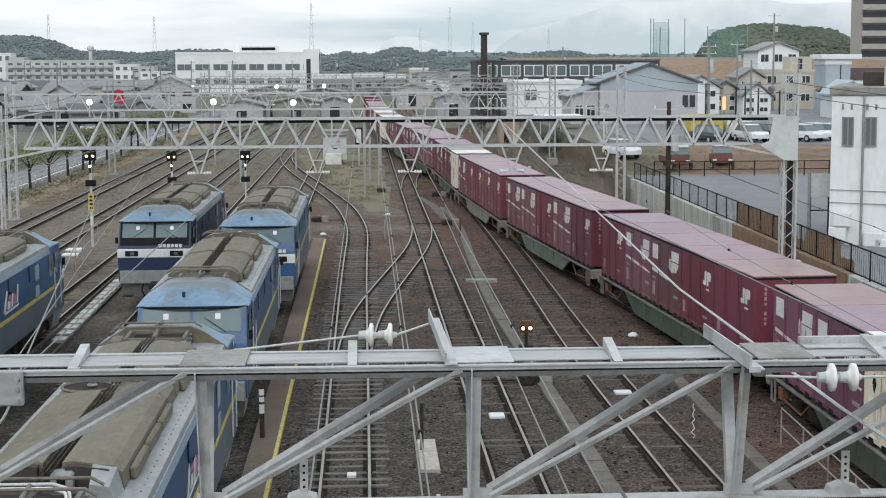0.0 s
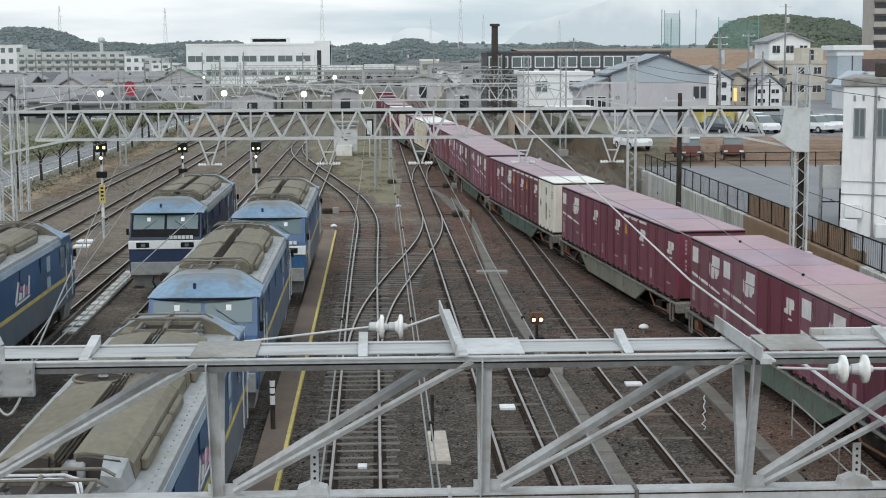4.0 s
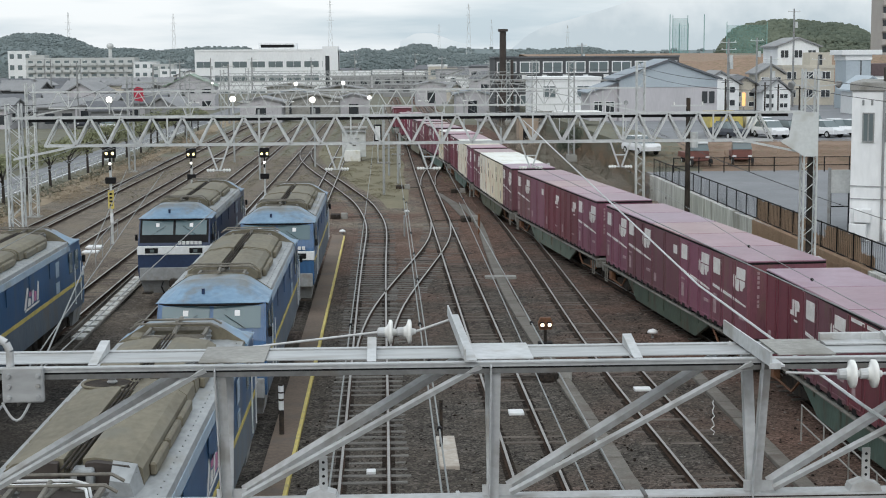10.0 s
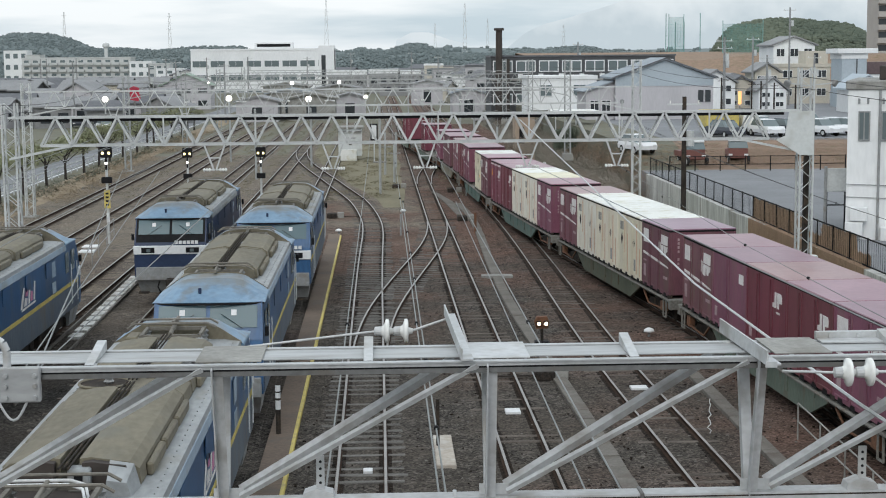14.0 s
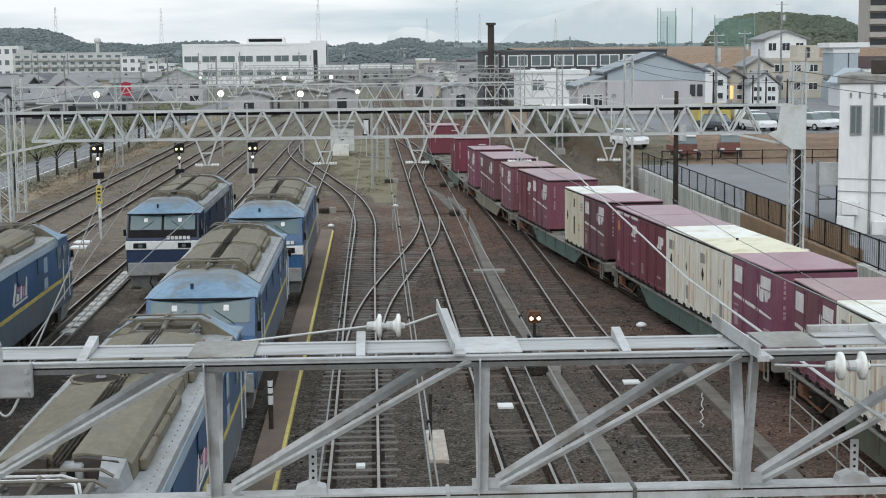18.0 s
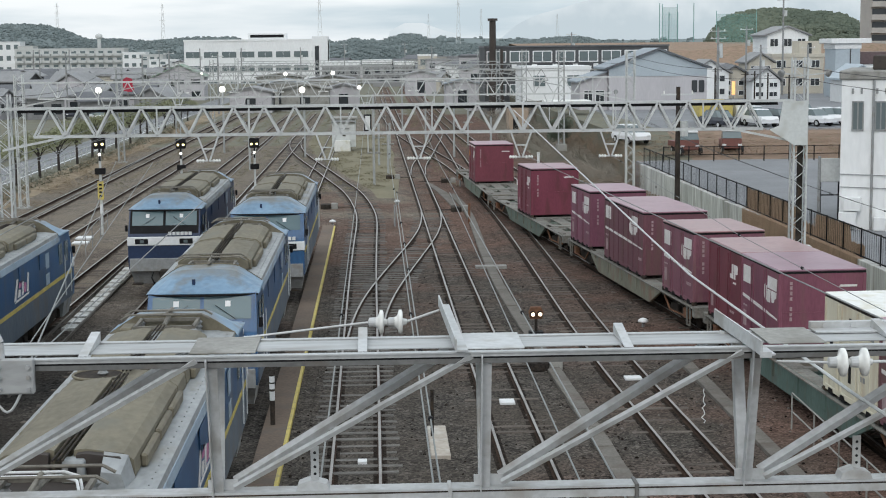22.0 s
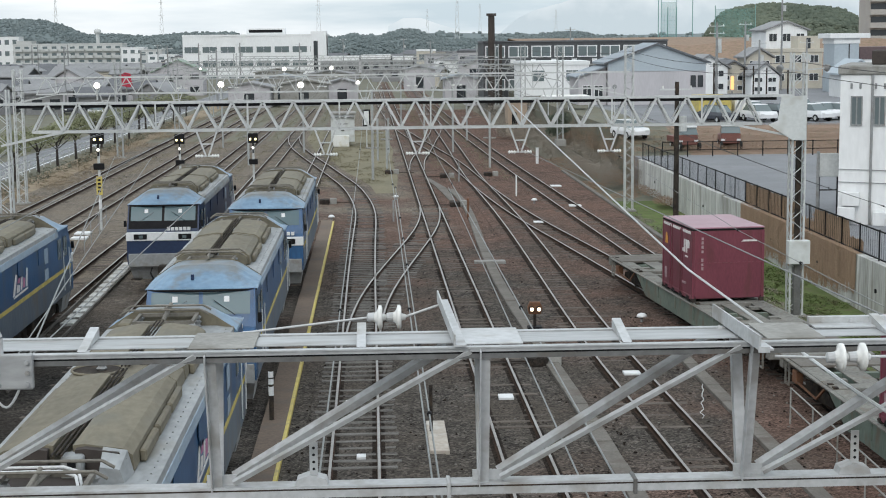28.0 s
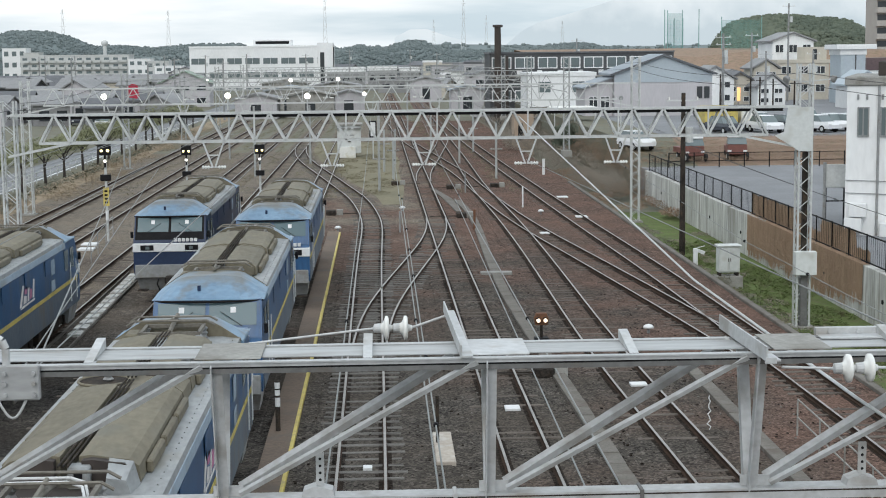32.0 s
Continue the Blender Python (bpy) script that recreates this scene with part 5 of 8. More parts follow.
GRIMY = mat("rust_run_on_cream", (0.50, 0.30, 0.20), (0.60, 0.47, 0.36), rough=0.7, scale=3.0, fine=12.0, bump=0.0, streak=(1, 1, 0.3))
ORANGE = mat("orange_warning_paint", (0.62, 0.30, 0.05), (0.50, 0.24, 0.06), rough=0.6, scale=4.0, fine=20.0, bump=0.0)


def container(kind):
    """On its base at local z = 0, centre at the origin, length along y; the bridge side is at -y."""
    L, W, H = (6.02 if kind == "T" else 3.66), 2.44, 2.5
    white = kind in "WZ"
    body = CREAM if white else MAROON if kind in "JK" else MAROON_B
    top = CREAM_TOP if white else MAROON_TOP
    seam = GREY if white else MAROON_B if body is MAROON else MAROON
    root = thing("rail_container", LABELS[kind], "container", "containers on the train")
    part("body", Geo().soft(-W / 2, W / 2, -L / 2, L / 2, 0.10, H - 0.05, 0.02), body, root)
    lid = part("roof", Geo().soft(-W / 2 - 0.02, W / 2 + 0.02, -L / 2 - 0.02, L / 2 + 0.02, H - 0.06, H, 0.022), top, root, "weathered pink-grey roof with sky sheen in its colour" if not white else "off-white roof")
    part("roof_rim", Geo().box(-W / 2 - 0.008, W / 2 + 0.008, -L / 2 - 0.008, L / 2 + 0.008, H - 0.115, H - 0.062), BLACK if not white else IRON, lid, "dark rim under the roof edge")
    for s in (-1, 1):
        part("bottom_rail", Geo().soft(s * (W / 2 - 0.06) - 0.07, s * (W / 2 - 0.06) + 0.07, -L / 2, L / 2, 0.06, 0.20, 0.01), body, root)
        for t in (-1, 1):
            part("corner_post", Geo().soft(s * (W / 2 - 0.03) - 0.05, s * (W / 2 - 0.03) + 0.05, t * (L / 2 - 0.03) - 0.05, t * (L / 2 - 0.03) + 0.05, 0.02, H - 0.12, 0.012), body, root)
            part("corner_casting", Geo().soft(s * (W / 2 - 0.05) - 0.075, s * (W / 2 - 0.05) + 0.075, t * (L / 2 - 0.05) - 0.075, t * (L / 2 - 0.05) + 0.075, -0.01, 0.13, 0.015), IRON, root)
    # the side that faces the yard: door edges, locking rods, pockets between feet
    xs = -W / 2
    cuts = (-L * 0.17, L * 0.17) if kind not in "PT" else (0.0,) if kind == "P" else tuple(-L / 2 + L * k / 8 for k in range(1, 8))
    for y in cuts:
        part("door_edge", Geo().soft(xs - 0.022, xs + 0.02, y - 0.034, y + 0.034, 0.12, H - 0.13, 0.008), body, root)
        part("door_seam", Geo().box(xs - 0.004, xs + 0.01, y + 0.036, y + 0.062, 0.12, H - 0.13), seam, root)
        if kind != "T":
            part("lock_rod", Geo().tube((xs - 0.03, y + 0.16, 0.18), (xs - 0.03, y + 0.16, H - 0.18), 0.016, n=6), body, root)
    for y in (-L * 0.36, -L * 0.13, L * 0.13, L * 0.36):
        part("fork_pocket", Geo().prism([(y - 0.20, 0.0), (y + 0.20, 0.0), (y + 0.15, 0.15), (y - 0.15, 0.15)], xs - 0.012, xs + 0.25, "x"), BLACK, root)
    e = -L / 2
    if not white:
        # vertical code on the end, small emblem at its upper corner
        for i in range(8):
            if i != 4:
                part("code_bar", Geo().box(-W / 2 + 0.30, -W / 2 + 0.37, e - 0.014, e, 2.08 - i * 0.145, 2.08 - i * 0.145 + (0.105 if i % 3 else 0.085)), FADED, root)
        part("end_emblem", Geo().prism([(0.45, 2.00), (0.98, 2.00), (0.98, 2.06), (0.52, 2.06)], e - 0.014, e), WHITE, root)
        part("end_rib", Geo().box(-W / 2 + 0.06, W / 2 - 0.06, e - 0.010, e, 1.288, 1.312), body, root)
    a, b = xs - 0.014, xs

    def mark(name, ya, yb, za, zb, m=WHITE, lab=""):
        part(name, Geo().box(a, b, min(ya, yb), max(ya, yb), za, zb), m, root, lab)

    def shape(name, pts, m=WHITE, lab=""):
        part(name, Geo().prism(pts, a, b, "x"), m, root, lab)

    if kind == "W":
        for q in (0.33, -0.17):
            shape("hazard_mark", [(L * q, 1.20), (L * q + 0.12, 1.42), (L * q, 1.64), (L * q - 0.12, 1.42)], BLACK, "dark diamond mark")
        for q, w, z0, z1 in ((-0.30, 0.12, 0.25, 2.2), (0.08, 0.08, 0.2, 1.7), (0.20, 0.06, 0.9, 2.3), (-0.42, 0.07, 0.2, 1.3)):
            mark("rust_run", L * q, L * q + w, z0, z1, GRIMY)
        for q in (-0.32, -0.06, 0.28, 0.43):
            part("panel_rib", Geo().soft(xs - 0.016, xs + 0.01, L * q - 0.02, L * q + 0.02, 0.2, H - 0.14, 0.006), CREAM, root)
        mark("data_panel", L * 0.26, L * 0.26 + 0.5, 1.78, 2.10, CONCRETE)
        mark("data_panel", -L * 0.24, -L * 0.24 + 0.22, 0.35, 0.80, GREY)
    elif kind == "Z":
        for z0, z1 in ((1.75, 2.12), (0.55, 1.35)):
            mark("dark_panel", -L * 0.02, -L * 0.02 + 0.16, z0, z1, BLACK)
        shape("hazard_mark", [(L * 0.36, 1.05), (L * 0.36 + 0.12, 1.27), (L * 0.36, 1.49), (L * 0.36 - 0.12, 1.27)], BLACK, "dark diamond mark")
        for q in (-0.36, -0.22, 0.26):
            part("panel_rib", Geo().soft(xs - 0.016, xs + 0.01, L * q - 0.02, L * q + 0.02, 0.2, H - 0.14, 0.006), CREAM, root)
        for i in range(3):
            mark("data_panel", -L * 0.42, -L * 0.42 + 0.34, 1.95 - i * 0.13, 2.03 - i * 0.13, GREY)
        for q in (-0.05, 0.12):
            mark("orange_mark", -L * 0.26 + q, -L * 0.26 + q + 0.10, 0.95, 1.10, ORANGE)
            mark("dark_mark", -L * 0.26 + q, -L * 0.26 + q + 0.10, 0.75, 0.88, GREY)
    elif kind in "MT":
        mark("white_panel", L / 2 - 1.02, L / 2 - 0.20, 1.70, 2.20)
        o = -L / 2 + (0.20 if kind == "M" else 0.85)
        # slanted emblem: a hook and two blocks cut by a thin gap
        shape("emblem", [(o + 1.20, 1.58), (o + 1.02, 1.50), (o + 0.94, 1.50), (o + 0.94, 1.90), (o + 1.08, 1.94), (o + 1.20, 1.86)])
        shape("emblem", [(o + 0.90, 1.46), (o + 0.62, 1.46), (o + 0.58, 1.82), (o + 0.86, 1.82)])
        shape("emblem", [(o + 0.86, 1.86), (o + 0.04, 1.86), (o + 0.00, 2.20), (o + 0.84, 2.20)])
        shape("emblem", [(o + 0.46, 1.50), (o + 0.28, 1.50), (o + 0.10, 1.82), (o + 0.52, 1.82)])
        shape("emblem", [(o + 0.22, 1.60), (o + 0.06, 1.66), (o + 0.04, 1.82), (o + 0.18, 1.82)])
        y0, y1, y2 = (-L / 2 + 0.15, -L * 0.1, L / 2 - 0.15)
        shape("stripe", [(y2, 1.34), (y2, 1.25), (y1, 1.13), (y0, 1.06), (y0, 1.10), (y1, 1.22)], WHITE, "white sweeping stripe")
        mark("data_panel", L / 2 - 0.52, L / 2 - 0.24, 0.40, 0.85, FADED)
        mark("data_panel", L / 2 - 0.60, L / 2 - 0.20, 0.98, 1.03, FADED)
        mark("data_panel", -L / 2 + 0.25, -L / 2 + 0.75, 0.62, 0.72, FADED)
    elif kind in "JK":
        o = -L / 2 + 0.42
        shape("emblem", [(o + 0.58, 2.02), (o + 0.42, 2.02), (o + 0.44, 1.58), (o + 0.80, 1.58), (o + 0.80, 1.70), (o + 0.58, 1.72)])
        shape("emblem", [(o + 0.34, 1.58), (o + 0.20, 1.58), (o + 0.20, 1.74), (o - 0.04, 1.76), (o - 0.06, 1.94), (o + 0.02, 2.02), (o + 0.34, 2.02)])
        mark("data_panel", o + 0.12, o + 0.42, 1.43, 1.48)
        mark("data_panel", L / 2 - 0.54, L / 2 - 0.30, 0.38, 0.75, FADED)
        mark("data_panel", o + 0.30, o + 0.75, 0.50, 0.57, FADED)
        if kind == "K":
            for i in range(3):
                mark("white_dash", L / 2 - 0.12 - i * 1.16, L / 2 - 1.10 - i * 1.16, 2.25, 2.34)
            shape("warning_mark", [(L / 2 - 0.66, 1.60), (L / 2 - 0.30, 1.60), (L / 2 - 0.42, 1.98), (L / 2 - 0.52, 1.98)], ORANGE, "orange warning mark")
    else:
        mark("emblem", -L / 2 + 0.30, -L / 2 + 0.75, 1.75, 2.05)
        mark("data_panel", L / 2 - 0.56, L / 2 - 0.30, 0.38, 0.68, FADED)
    return root


# from the rear of each wagon to its front; "-" is an empty place
MANIFEST = {-1: "MMWWM", 0: "JMMJJ", 1: "MMJMJ", 2: "MJJKJ", 3: "JMKKZ", 4: "MMPMM", 5: "MPJJM", 6: "MWWWM", 7: "KJWWM", 8: "JM-ZM", 9: "M-T-M", 10: "--J--", 11: "--K--"}


def wagon():
    root = thing("flat_wagon", "grey-green container flat wagon with open deck frame", "wagon", "wagons of the train")
    for s in (-1, 1):
        a, b = min(s * 1.16, s * 1.26), max(s * 1.16, s * 1.26)
        sill = part("side_sill", Geo().prism([(-5.4, 0.96), (5.4, 0.96), (5.4, 0.86), (4.0, 0.28), (-4.0, 0.28), (-5.4, 0.86)], a, b, "x"), WAGON, root, "fish-bellied grey-green side sill")
        for ya, yb in ((-9.6, -5.4), (5.4, 9.6)):
            part("end_sill", Geo().box(min(s * 1.12, s * 1.20), max(s * 1.12, s * 1.20), ya, yb, 0.82, 0.93), IRON, sill, "dark brown shallow end of the sill")
        part("sill_lip", Geo().box(min(s * 1.2, s * 1.31), max(s * 1.2, s * 1.31), -9.6, 9.6, 0.93, 0.965), WAGONDECK, sill)
        for i in range(5 if s < 0 else 0):
            y = -4.4 + i * 2.2
            part("stake", Geo().box(min(s * 1.26, s * 1.30), max(s * 1.26, s * 1.30), y - 0.05, y + 0.05, 0.50 if abs(y) < 4 else 0.80, 0.93), WAGON, sill)
    for x0, x1 in ((-1.17, -0.72), (-0.30, 0.30), (0.72, 1.17)):
        part("deck_strip", Geo().box(x0, x1, -9.4, 9.4, 0.935, 0.962), WAGONDECK, root, "worn grey lengthwise deck plate")
    part("centre_sill", Geo().box(-0.28, 0.28, -9.7, 9.7, 0.52, 0.93), WAGON, root)
    for i in range(6):
        y = -9.36 + i * 3.745
        for t in (0,):
            if abs(y) < 9.6:
                part("cross_beam", Geo().soft(-1.18, 1.18, y - 0.26, y + 0.26, 0.84, 1.0, 0.015), WAGONDECK, root, "worn grey deck plate")
    for i in range(5):
        y = -9.36 + (i + 0.5) * 3.745
        part("cross_beam", Geo().box(-1.18, 1.18, y - 0.10, y + 0.10, 0.78, 0.93), WAGON, root)
        for s in (-1, 1):
            part("deck_plate", Geo().box(-1.18, -0.45, y + s * 0.95 - 0.14, y + s * 0.95 + 0.14, 0.88, 0.97), WAGONDECK, root)
            part("deck_plate", Geo().box(0.45, 1.18, y + s * 0.95 - 0.14, y + s * 0.95 + 0.14, 0.88, 0.97), WAGONDECK, root)
            part("twist_lock", Geo().soft(-1.17, -1.03, y + s * 1.675 - 0.075, y + s * 1.675 + 0.075, 0.98, 1.03, 0.01), IRON, root)
    for s in (-1, 1):
        part("brake_lever", Geo().bar((-1.22, s * 5.9, 0.86), (-1.22, s * 6.6, 0.45), 0.05, 0.05).bar((-1.22, s * 6.6, 0.45), (-1.22, s * 8.4, 0.52), 0.04, 0.05).soft(-1.25, -1.05, min(s * 8.3, s * 8.7), max(s * 8.3, s * 8.7), 0.45, 0.80, 0.02), RUST_GLARE, root, "rusty brake lever and box")
    part("brake_cylinder", Geo().tube((0.5, -1.2, 0.55), (0.5, 0.2, 0.55), 0.2, n=12), IRON, root)
    part("air_tank", Geo().tube((-0.55, 0.4, 0.52), (-0.55, 1.9, 0.52), 0.22, n=12), IRON, root)
    for s in (-1, 1):
        part("end_beam", Geo().soft(-1.3, 1.3, s * 9.62 - 0.16, s * 9.62 + 0.16, 0.66, 1.02, 0.02), WAGONDECK, root)
        part("end_plate", Geo().soft(-1.2, 1.2, min(s * 8.1, s * 9.45), max(s * 8.1, s * 9.45), 0.93, 1.006, 0.01), TROUGH, root, "worn pale end platform")
        part("coupler", Geo().soft(-0.14, 0.14, s * 9.95 - 0.27, s * 9.95 + 0.27, 0.72, 0.98, 0.03), IRON, root)
        part("hose", Geo().line([(0.5, s * 9.7, 0.8), (0.55, s * 9.95, 0.55), (0.5, s * 10.15, 0.62)], 0.03, 6), BLACK, root)
        for q in (-1, 1):
            a, b = s * 9.22, s * 8.83
            k = 0.04 * (1 if b > a else -1)
            part("step", Geo().prism([(a, 0.98), (a, 0.30), (b, 0.30), (b, 0.98), (b - k, 0.98), (b - k, 0.34), (a + k, 0.34), (a + k, 0.98)], min(q * 1.26, q * 1.31), max(q * 1.26, q * 1.31), "x"), WAGONDECK, root)
        c = s * 7.1
        bogie = part("bogie", Geo().prism([(c - 1.25, 0.36), (c - 1.1, 0.58), (c - 0.4, 0.66), (c + 0.4, 0.66), (c + 1.1, 0.58), (c + 1.25, 0.36), (c + 0.5, 0.30), (c - 0.5, 0.30)], -1.0, -0.86, "x").prism([(c - 1.25, 0.36), (c - 1.1, 0.58), (c - 0.4, 0.66), (c + 0.4, 0.66), (c + 1.1, 0.58), (c + 1.25, 0.36), (c + 0.5, 0.30), (c - 0.5, 0.30)], 0.86, 1.0, "x").box(-1, 1, c - 0.25, c + 0.25, 0.35, 0.72), IRON, root, "dirty brown bogie")
        for t in (-0.95, 0.95):
            for q in (-1, 1):
                part("wheel", Geo().tube((q * 0.50, c + t, 0.43), (q * 0.63, c + t, 0.43), 0.43, n=18), IRON, bogie)
            part("axle", Geo().tube((-0.95, c + t, 0.43), (0.95, c + t, 0.43), 0.07, n=8), IRON, bogie)
    return root


ARC_Y = np.arange(-150, 450, 0.25)
ARC_X = TRAIN_LINE(ARC_Y)
ARC_S = np.concatenate([[0], np.cumsum(np.hypot(np.diff(ARC_X), np.diff(ARC_Y)))])
ARC_S -= np.interp(-62.26, ARC_Y, ARC_S)


def on_line(s):
    """The point s metres up the line (away from the bridge)."""
    return Vector((np.interp(s, ARC_S, ARC_X), np.interp(s, ARC_S, ARC_Y), 0))


def gone(t):
    """Metres that the train has run since the start."""
    return 7.745 * t + 0.01918 * t * t - 0.000322 * t ** 3


def wagon_pose(w, t):
    mid = 125.52 + LW * w - LW / 2 - gone(t)
    a, b = on_line(mid - 7.1), on_line(mid + 7.1)
    c, d = (a + b) / 2, (b - a)
    return pose(c.x, c.y, 0, 0, 0, math.degrees(math.atan2(-d.x, d.y)))


# paint of each wagon's sills, and of containers in turn: fresh, faded, purplish, brownish
SILLS = {-1: (0.7, 0.6, 0.55), 0: (0.8, 0.72, 0.68), 1: (1.35, 1.15, 1.08), 2: (2.1, 1.40, 1.28), 3: (0.8, 0.78, 0.74), 4: (0.72, 0.62, 0.55), 5: (1.2, 1.0, 0.92), 6: (0.95, 0.70, 0.58), 9: (2.1, 1.40, 1.25), 10: (1.3, 1.10, 1.05), 11: (1.5, 1.22, 1.15)}
COATS = ((1.0, 1.0, 1.0), (1.12, 1.22, 1.24), (0.86, 0.92, 1.06), (0.95, 1.10, 0.98), (1.05, 0.95, 1.08), (0.80, 0.86, 0.84), (1.15, 1.12, 1.30))
WHITES = ((1.0, 1.0, 1.0), (1.04, 1.0, 0.93), (0.97, 1.0, 1.01), (0.92, 0.89, 0.80))
ROOFTONES = ((1.0, 1.0, 1.0), (0.92, 1.0, 1.12), (1.02, 1.08, 0.92), (1.10, 1.05, 1.08), (0.84, 0.84, 0.90), (0.98, 0.95, 1.0))
ROOFWHITES = ((1.0, 1.0, 1.0), (1.04, 1.04, 1.02), (0.96, 0.91, 0.72), (1.02, 1.02, 1.0))
coat = random.Random(77)


def paint(root, tone, top=None):
    for c in root.children:
        c.color = (*(top if top and c.name.startswith("roof") else tone), 1)
        for d in c.children:
            d.color = c.color


TRAIN = []
first_wagon, firsts = None, {}
for w, load in MANIFEST.items():
    if first_wagon is None:
        first_wagon = wagon()
        ob = first_wagon
    else:
        ob = copy_thing(first_wagon, pose(0, 0, 0))
    paint(ob, SILLS.get(w, (1.0, 1.0, 1.0)))
    TRAIN.append((ob, w, pose(0, 0, 0)))
    for i, kind in enumerate(load):
        if kind == "-":
            continue
        if kind not in firsts:
            firsts[kind] = container(kind)
            ob = firsts[kind]
        else:
            ob = copy_thing(firsts[kind], pose(0, 0, 0))
        paint(ob, coat.choice(WHITES if kind in "WZ" else COATS), coat.choice(ROOFWHITES if kind in "WZ" else ROOFTONES))
        TRAIN.append((ob, w, pose(0, LW / 2 - GAP - SLOT * (i + 0.5), 1.01)))


# ---------------------------------------------------------------- lineside things
def board(x, y, w, d, label="white marker board lying on the ballast"):
    solid("marker_board", Geo().soft(x - w / 2, x + w / 2, y - d / 2, y + d / 2, -0.19, -0.085, 0.01), LOCOWHITE, label, "board", "marker boards")


for x, y, w, d in ((3.52, 42.2, 0.42, 0.5), (7.51, 45.0, 0.5, 0.42), (-0.70, 41.8, 0.45, 0.5), (-0.45, 36.2, 0.22, 0.3), (12.3, 105.5, 0.7, 0.8), (11.95, 92.5, 0.7, 0.8), (8.9, 84.2, 0.6, 0.7), (-15.5, 82.3, 0.8, 1.0), (-15.3, 80.2, 0.8, 0.8), (8.4, 34.6, 0.3, 0.3)):
    board(x, y, w, d)
solid("cover_board", Geo().soft(1.20, 1.68, 36.4, 39.4, -0.2, -0.06, 0.02), WORNBOARD, "pale worn cover board between the tracks", "board")

ladder = thing("boarded_path", "pale concrete plank path between two sidings", "path")
plank = Geo().soft(-0.24, 0.24, -0.40, 0.40, -0.2, -0.06, 0.015).mesh("plank", STAINED)
for i in range(13):
    ob = part("plank", plank, None, ladder)
    ob.matrix_basis = pose(-11.02 - 0.018 * i, 55.2 + i * 1.22, rng.uniform(-0.015, 0.01), 0, 0, rng.uniform(-2, 2))
for s in (-1, 1):
    part("edge_rail", Geo().bar((-11.0 + s * 0.38, 44, -0.10), (-11.25 + s * 0.38, 71, -0.10), 0.05, 0.10), TROUGH, ladder)


def dome_lamp(x, y):
    root = thing("dome_marker", "small white dome marker on a short stem", "marker", "dome markers")
    part("stem", Geo().tube((x, y, -0.2), (x, y, 0.02), 0.05, n=8), GREY, root)
    part("dome", Geo().lathe((x, y, 0.02), [(0, 0.19), (0.06, 0.18), (0.11, 0.12), (0.14, 0.03)], 12), LOCOWHITE, root, smooth=True)


for x, y in ((9.29, 53.6), (-2.52, 86.8), (9.69, 94.5), (1.25, 97.8)):
    dome_lamp(x, y)


def marker_post(x, y, h, m, r=0.05, bands=()):
    root = thing("marker_post", "slim grey lineside post on the ballast" if not bands else "black and white banded lineside post", "post", "lineside posts")
    part("shaft", Geo().tube((x, y, -0.25), (x, y, h), r, n=10), m, root)
    for z0, z1 in bands:
        part("band", Geo().tube((x, y, z0), (x, y, z1), r + 0.006, n=10), LOCOWHITE, root)
    part("cap", Geo().tube((x, y, h), (x, y, h + 0.03), r * 1.15, n=10), m, root)


marker_post(-2.81, 39.8, 1.25, IRON, 0.065, ((0.60, 0.84), (0.90, 1.04), (1.08, 1.24)))
marker_post(1.30, 38.3, 1.1, IRON, 0.045)
marker_post(9.01, 99.2, 1.15, LOCOWHITE, 0.05)
marker_post(13.13, 125.7, 1.1, LOCOWHITE, 0.12)
marker_post(0.95, 85.8, 1.0, GREY, 0.05)
marker_post(5.15, 86.7, 0.95, RUST_GLARE, 0.07)
marker_post(5.9, 110, 1.3, GREY, 0.05)


def dwarf_signal(x, y):
    root = thing("dwarf_signal", "low shunting signal with two lit lamps", "signal", "low signals")
    part("base", Geo().soft(x - 0.24, x + 0.24, y - 0.2, y + 0.2, -0.25, 0.16, 0.02), BLACK, root)
    part("stem", Geo().tube((x, y, 0.16), (x, y, 0.58), 0.05, n=10), IRON, root)
    # Rust brown on the head is the lamps' warm glare put into its colour.
    part("head", Geo().prism([(x - 0.20, 0.58), (x + 0.20, 0.58), (x + 0.25, 0.80), (x + 0.17, 0.98), (x - 0.17, 0.98), (x - 0.25, 0.80)], y - 0.06, y + 0.16), RUST_GLARE, root)
    for s in (-1, 1):
        hood = part("hood", Geo().tube((x + s * 0.12, y - 0.06, 0.77), (x + s * 0.12, y - 0.20, 0.78), 0.088, n=14), BLACK, root)
        part("lens", Geo().tube((x + s * 0.12, y - 0.205, 0.765), (x + s * 0.12, y - 0.215, 0.765), 0.062, n=14), L_WARM, hood)


dwarf_signal(5.28, 51.4)


def point_machine(x, y, s=1):
    root = thing("point_machine", "dark iron point machine with rods beside a switch", "point machine", "point machines")
    part("case", Geo().soft(x - 0.3, x + 0.3, y - 0.45, y + 0.45, -0.2, 0.12, 0.04), IRON, root)
    part("motor", Geo().tube((x, y - 0.5, 0.0), (x, y + 0.3, 0.0), 0.14, n=10), IRON, root)
    part("rod", Geo().bar((x, y, -0.08), (x - s * 1.9, y, -0.08), 0.05, 0.04), IRON, root)
    part("box", Geo().soft(x + 0.35, x + 0.75, y - 0.2, y + 0.2, -0.2, 0.18, 0.03), CONCRETE, root)


for x, y, s in ((4.75, 93.5, 1), (5.0, 113.6, 1), (1.0, 117.5, -1), (8.3, 114.5, 1), (4.86, 46.8, 1), (-3.2, 96, -1)):
    point_machine(x, y, s)
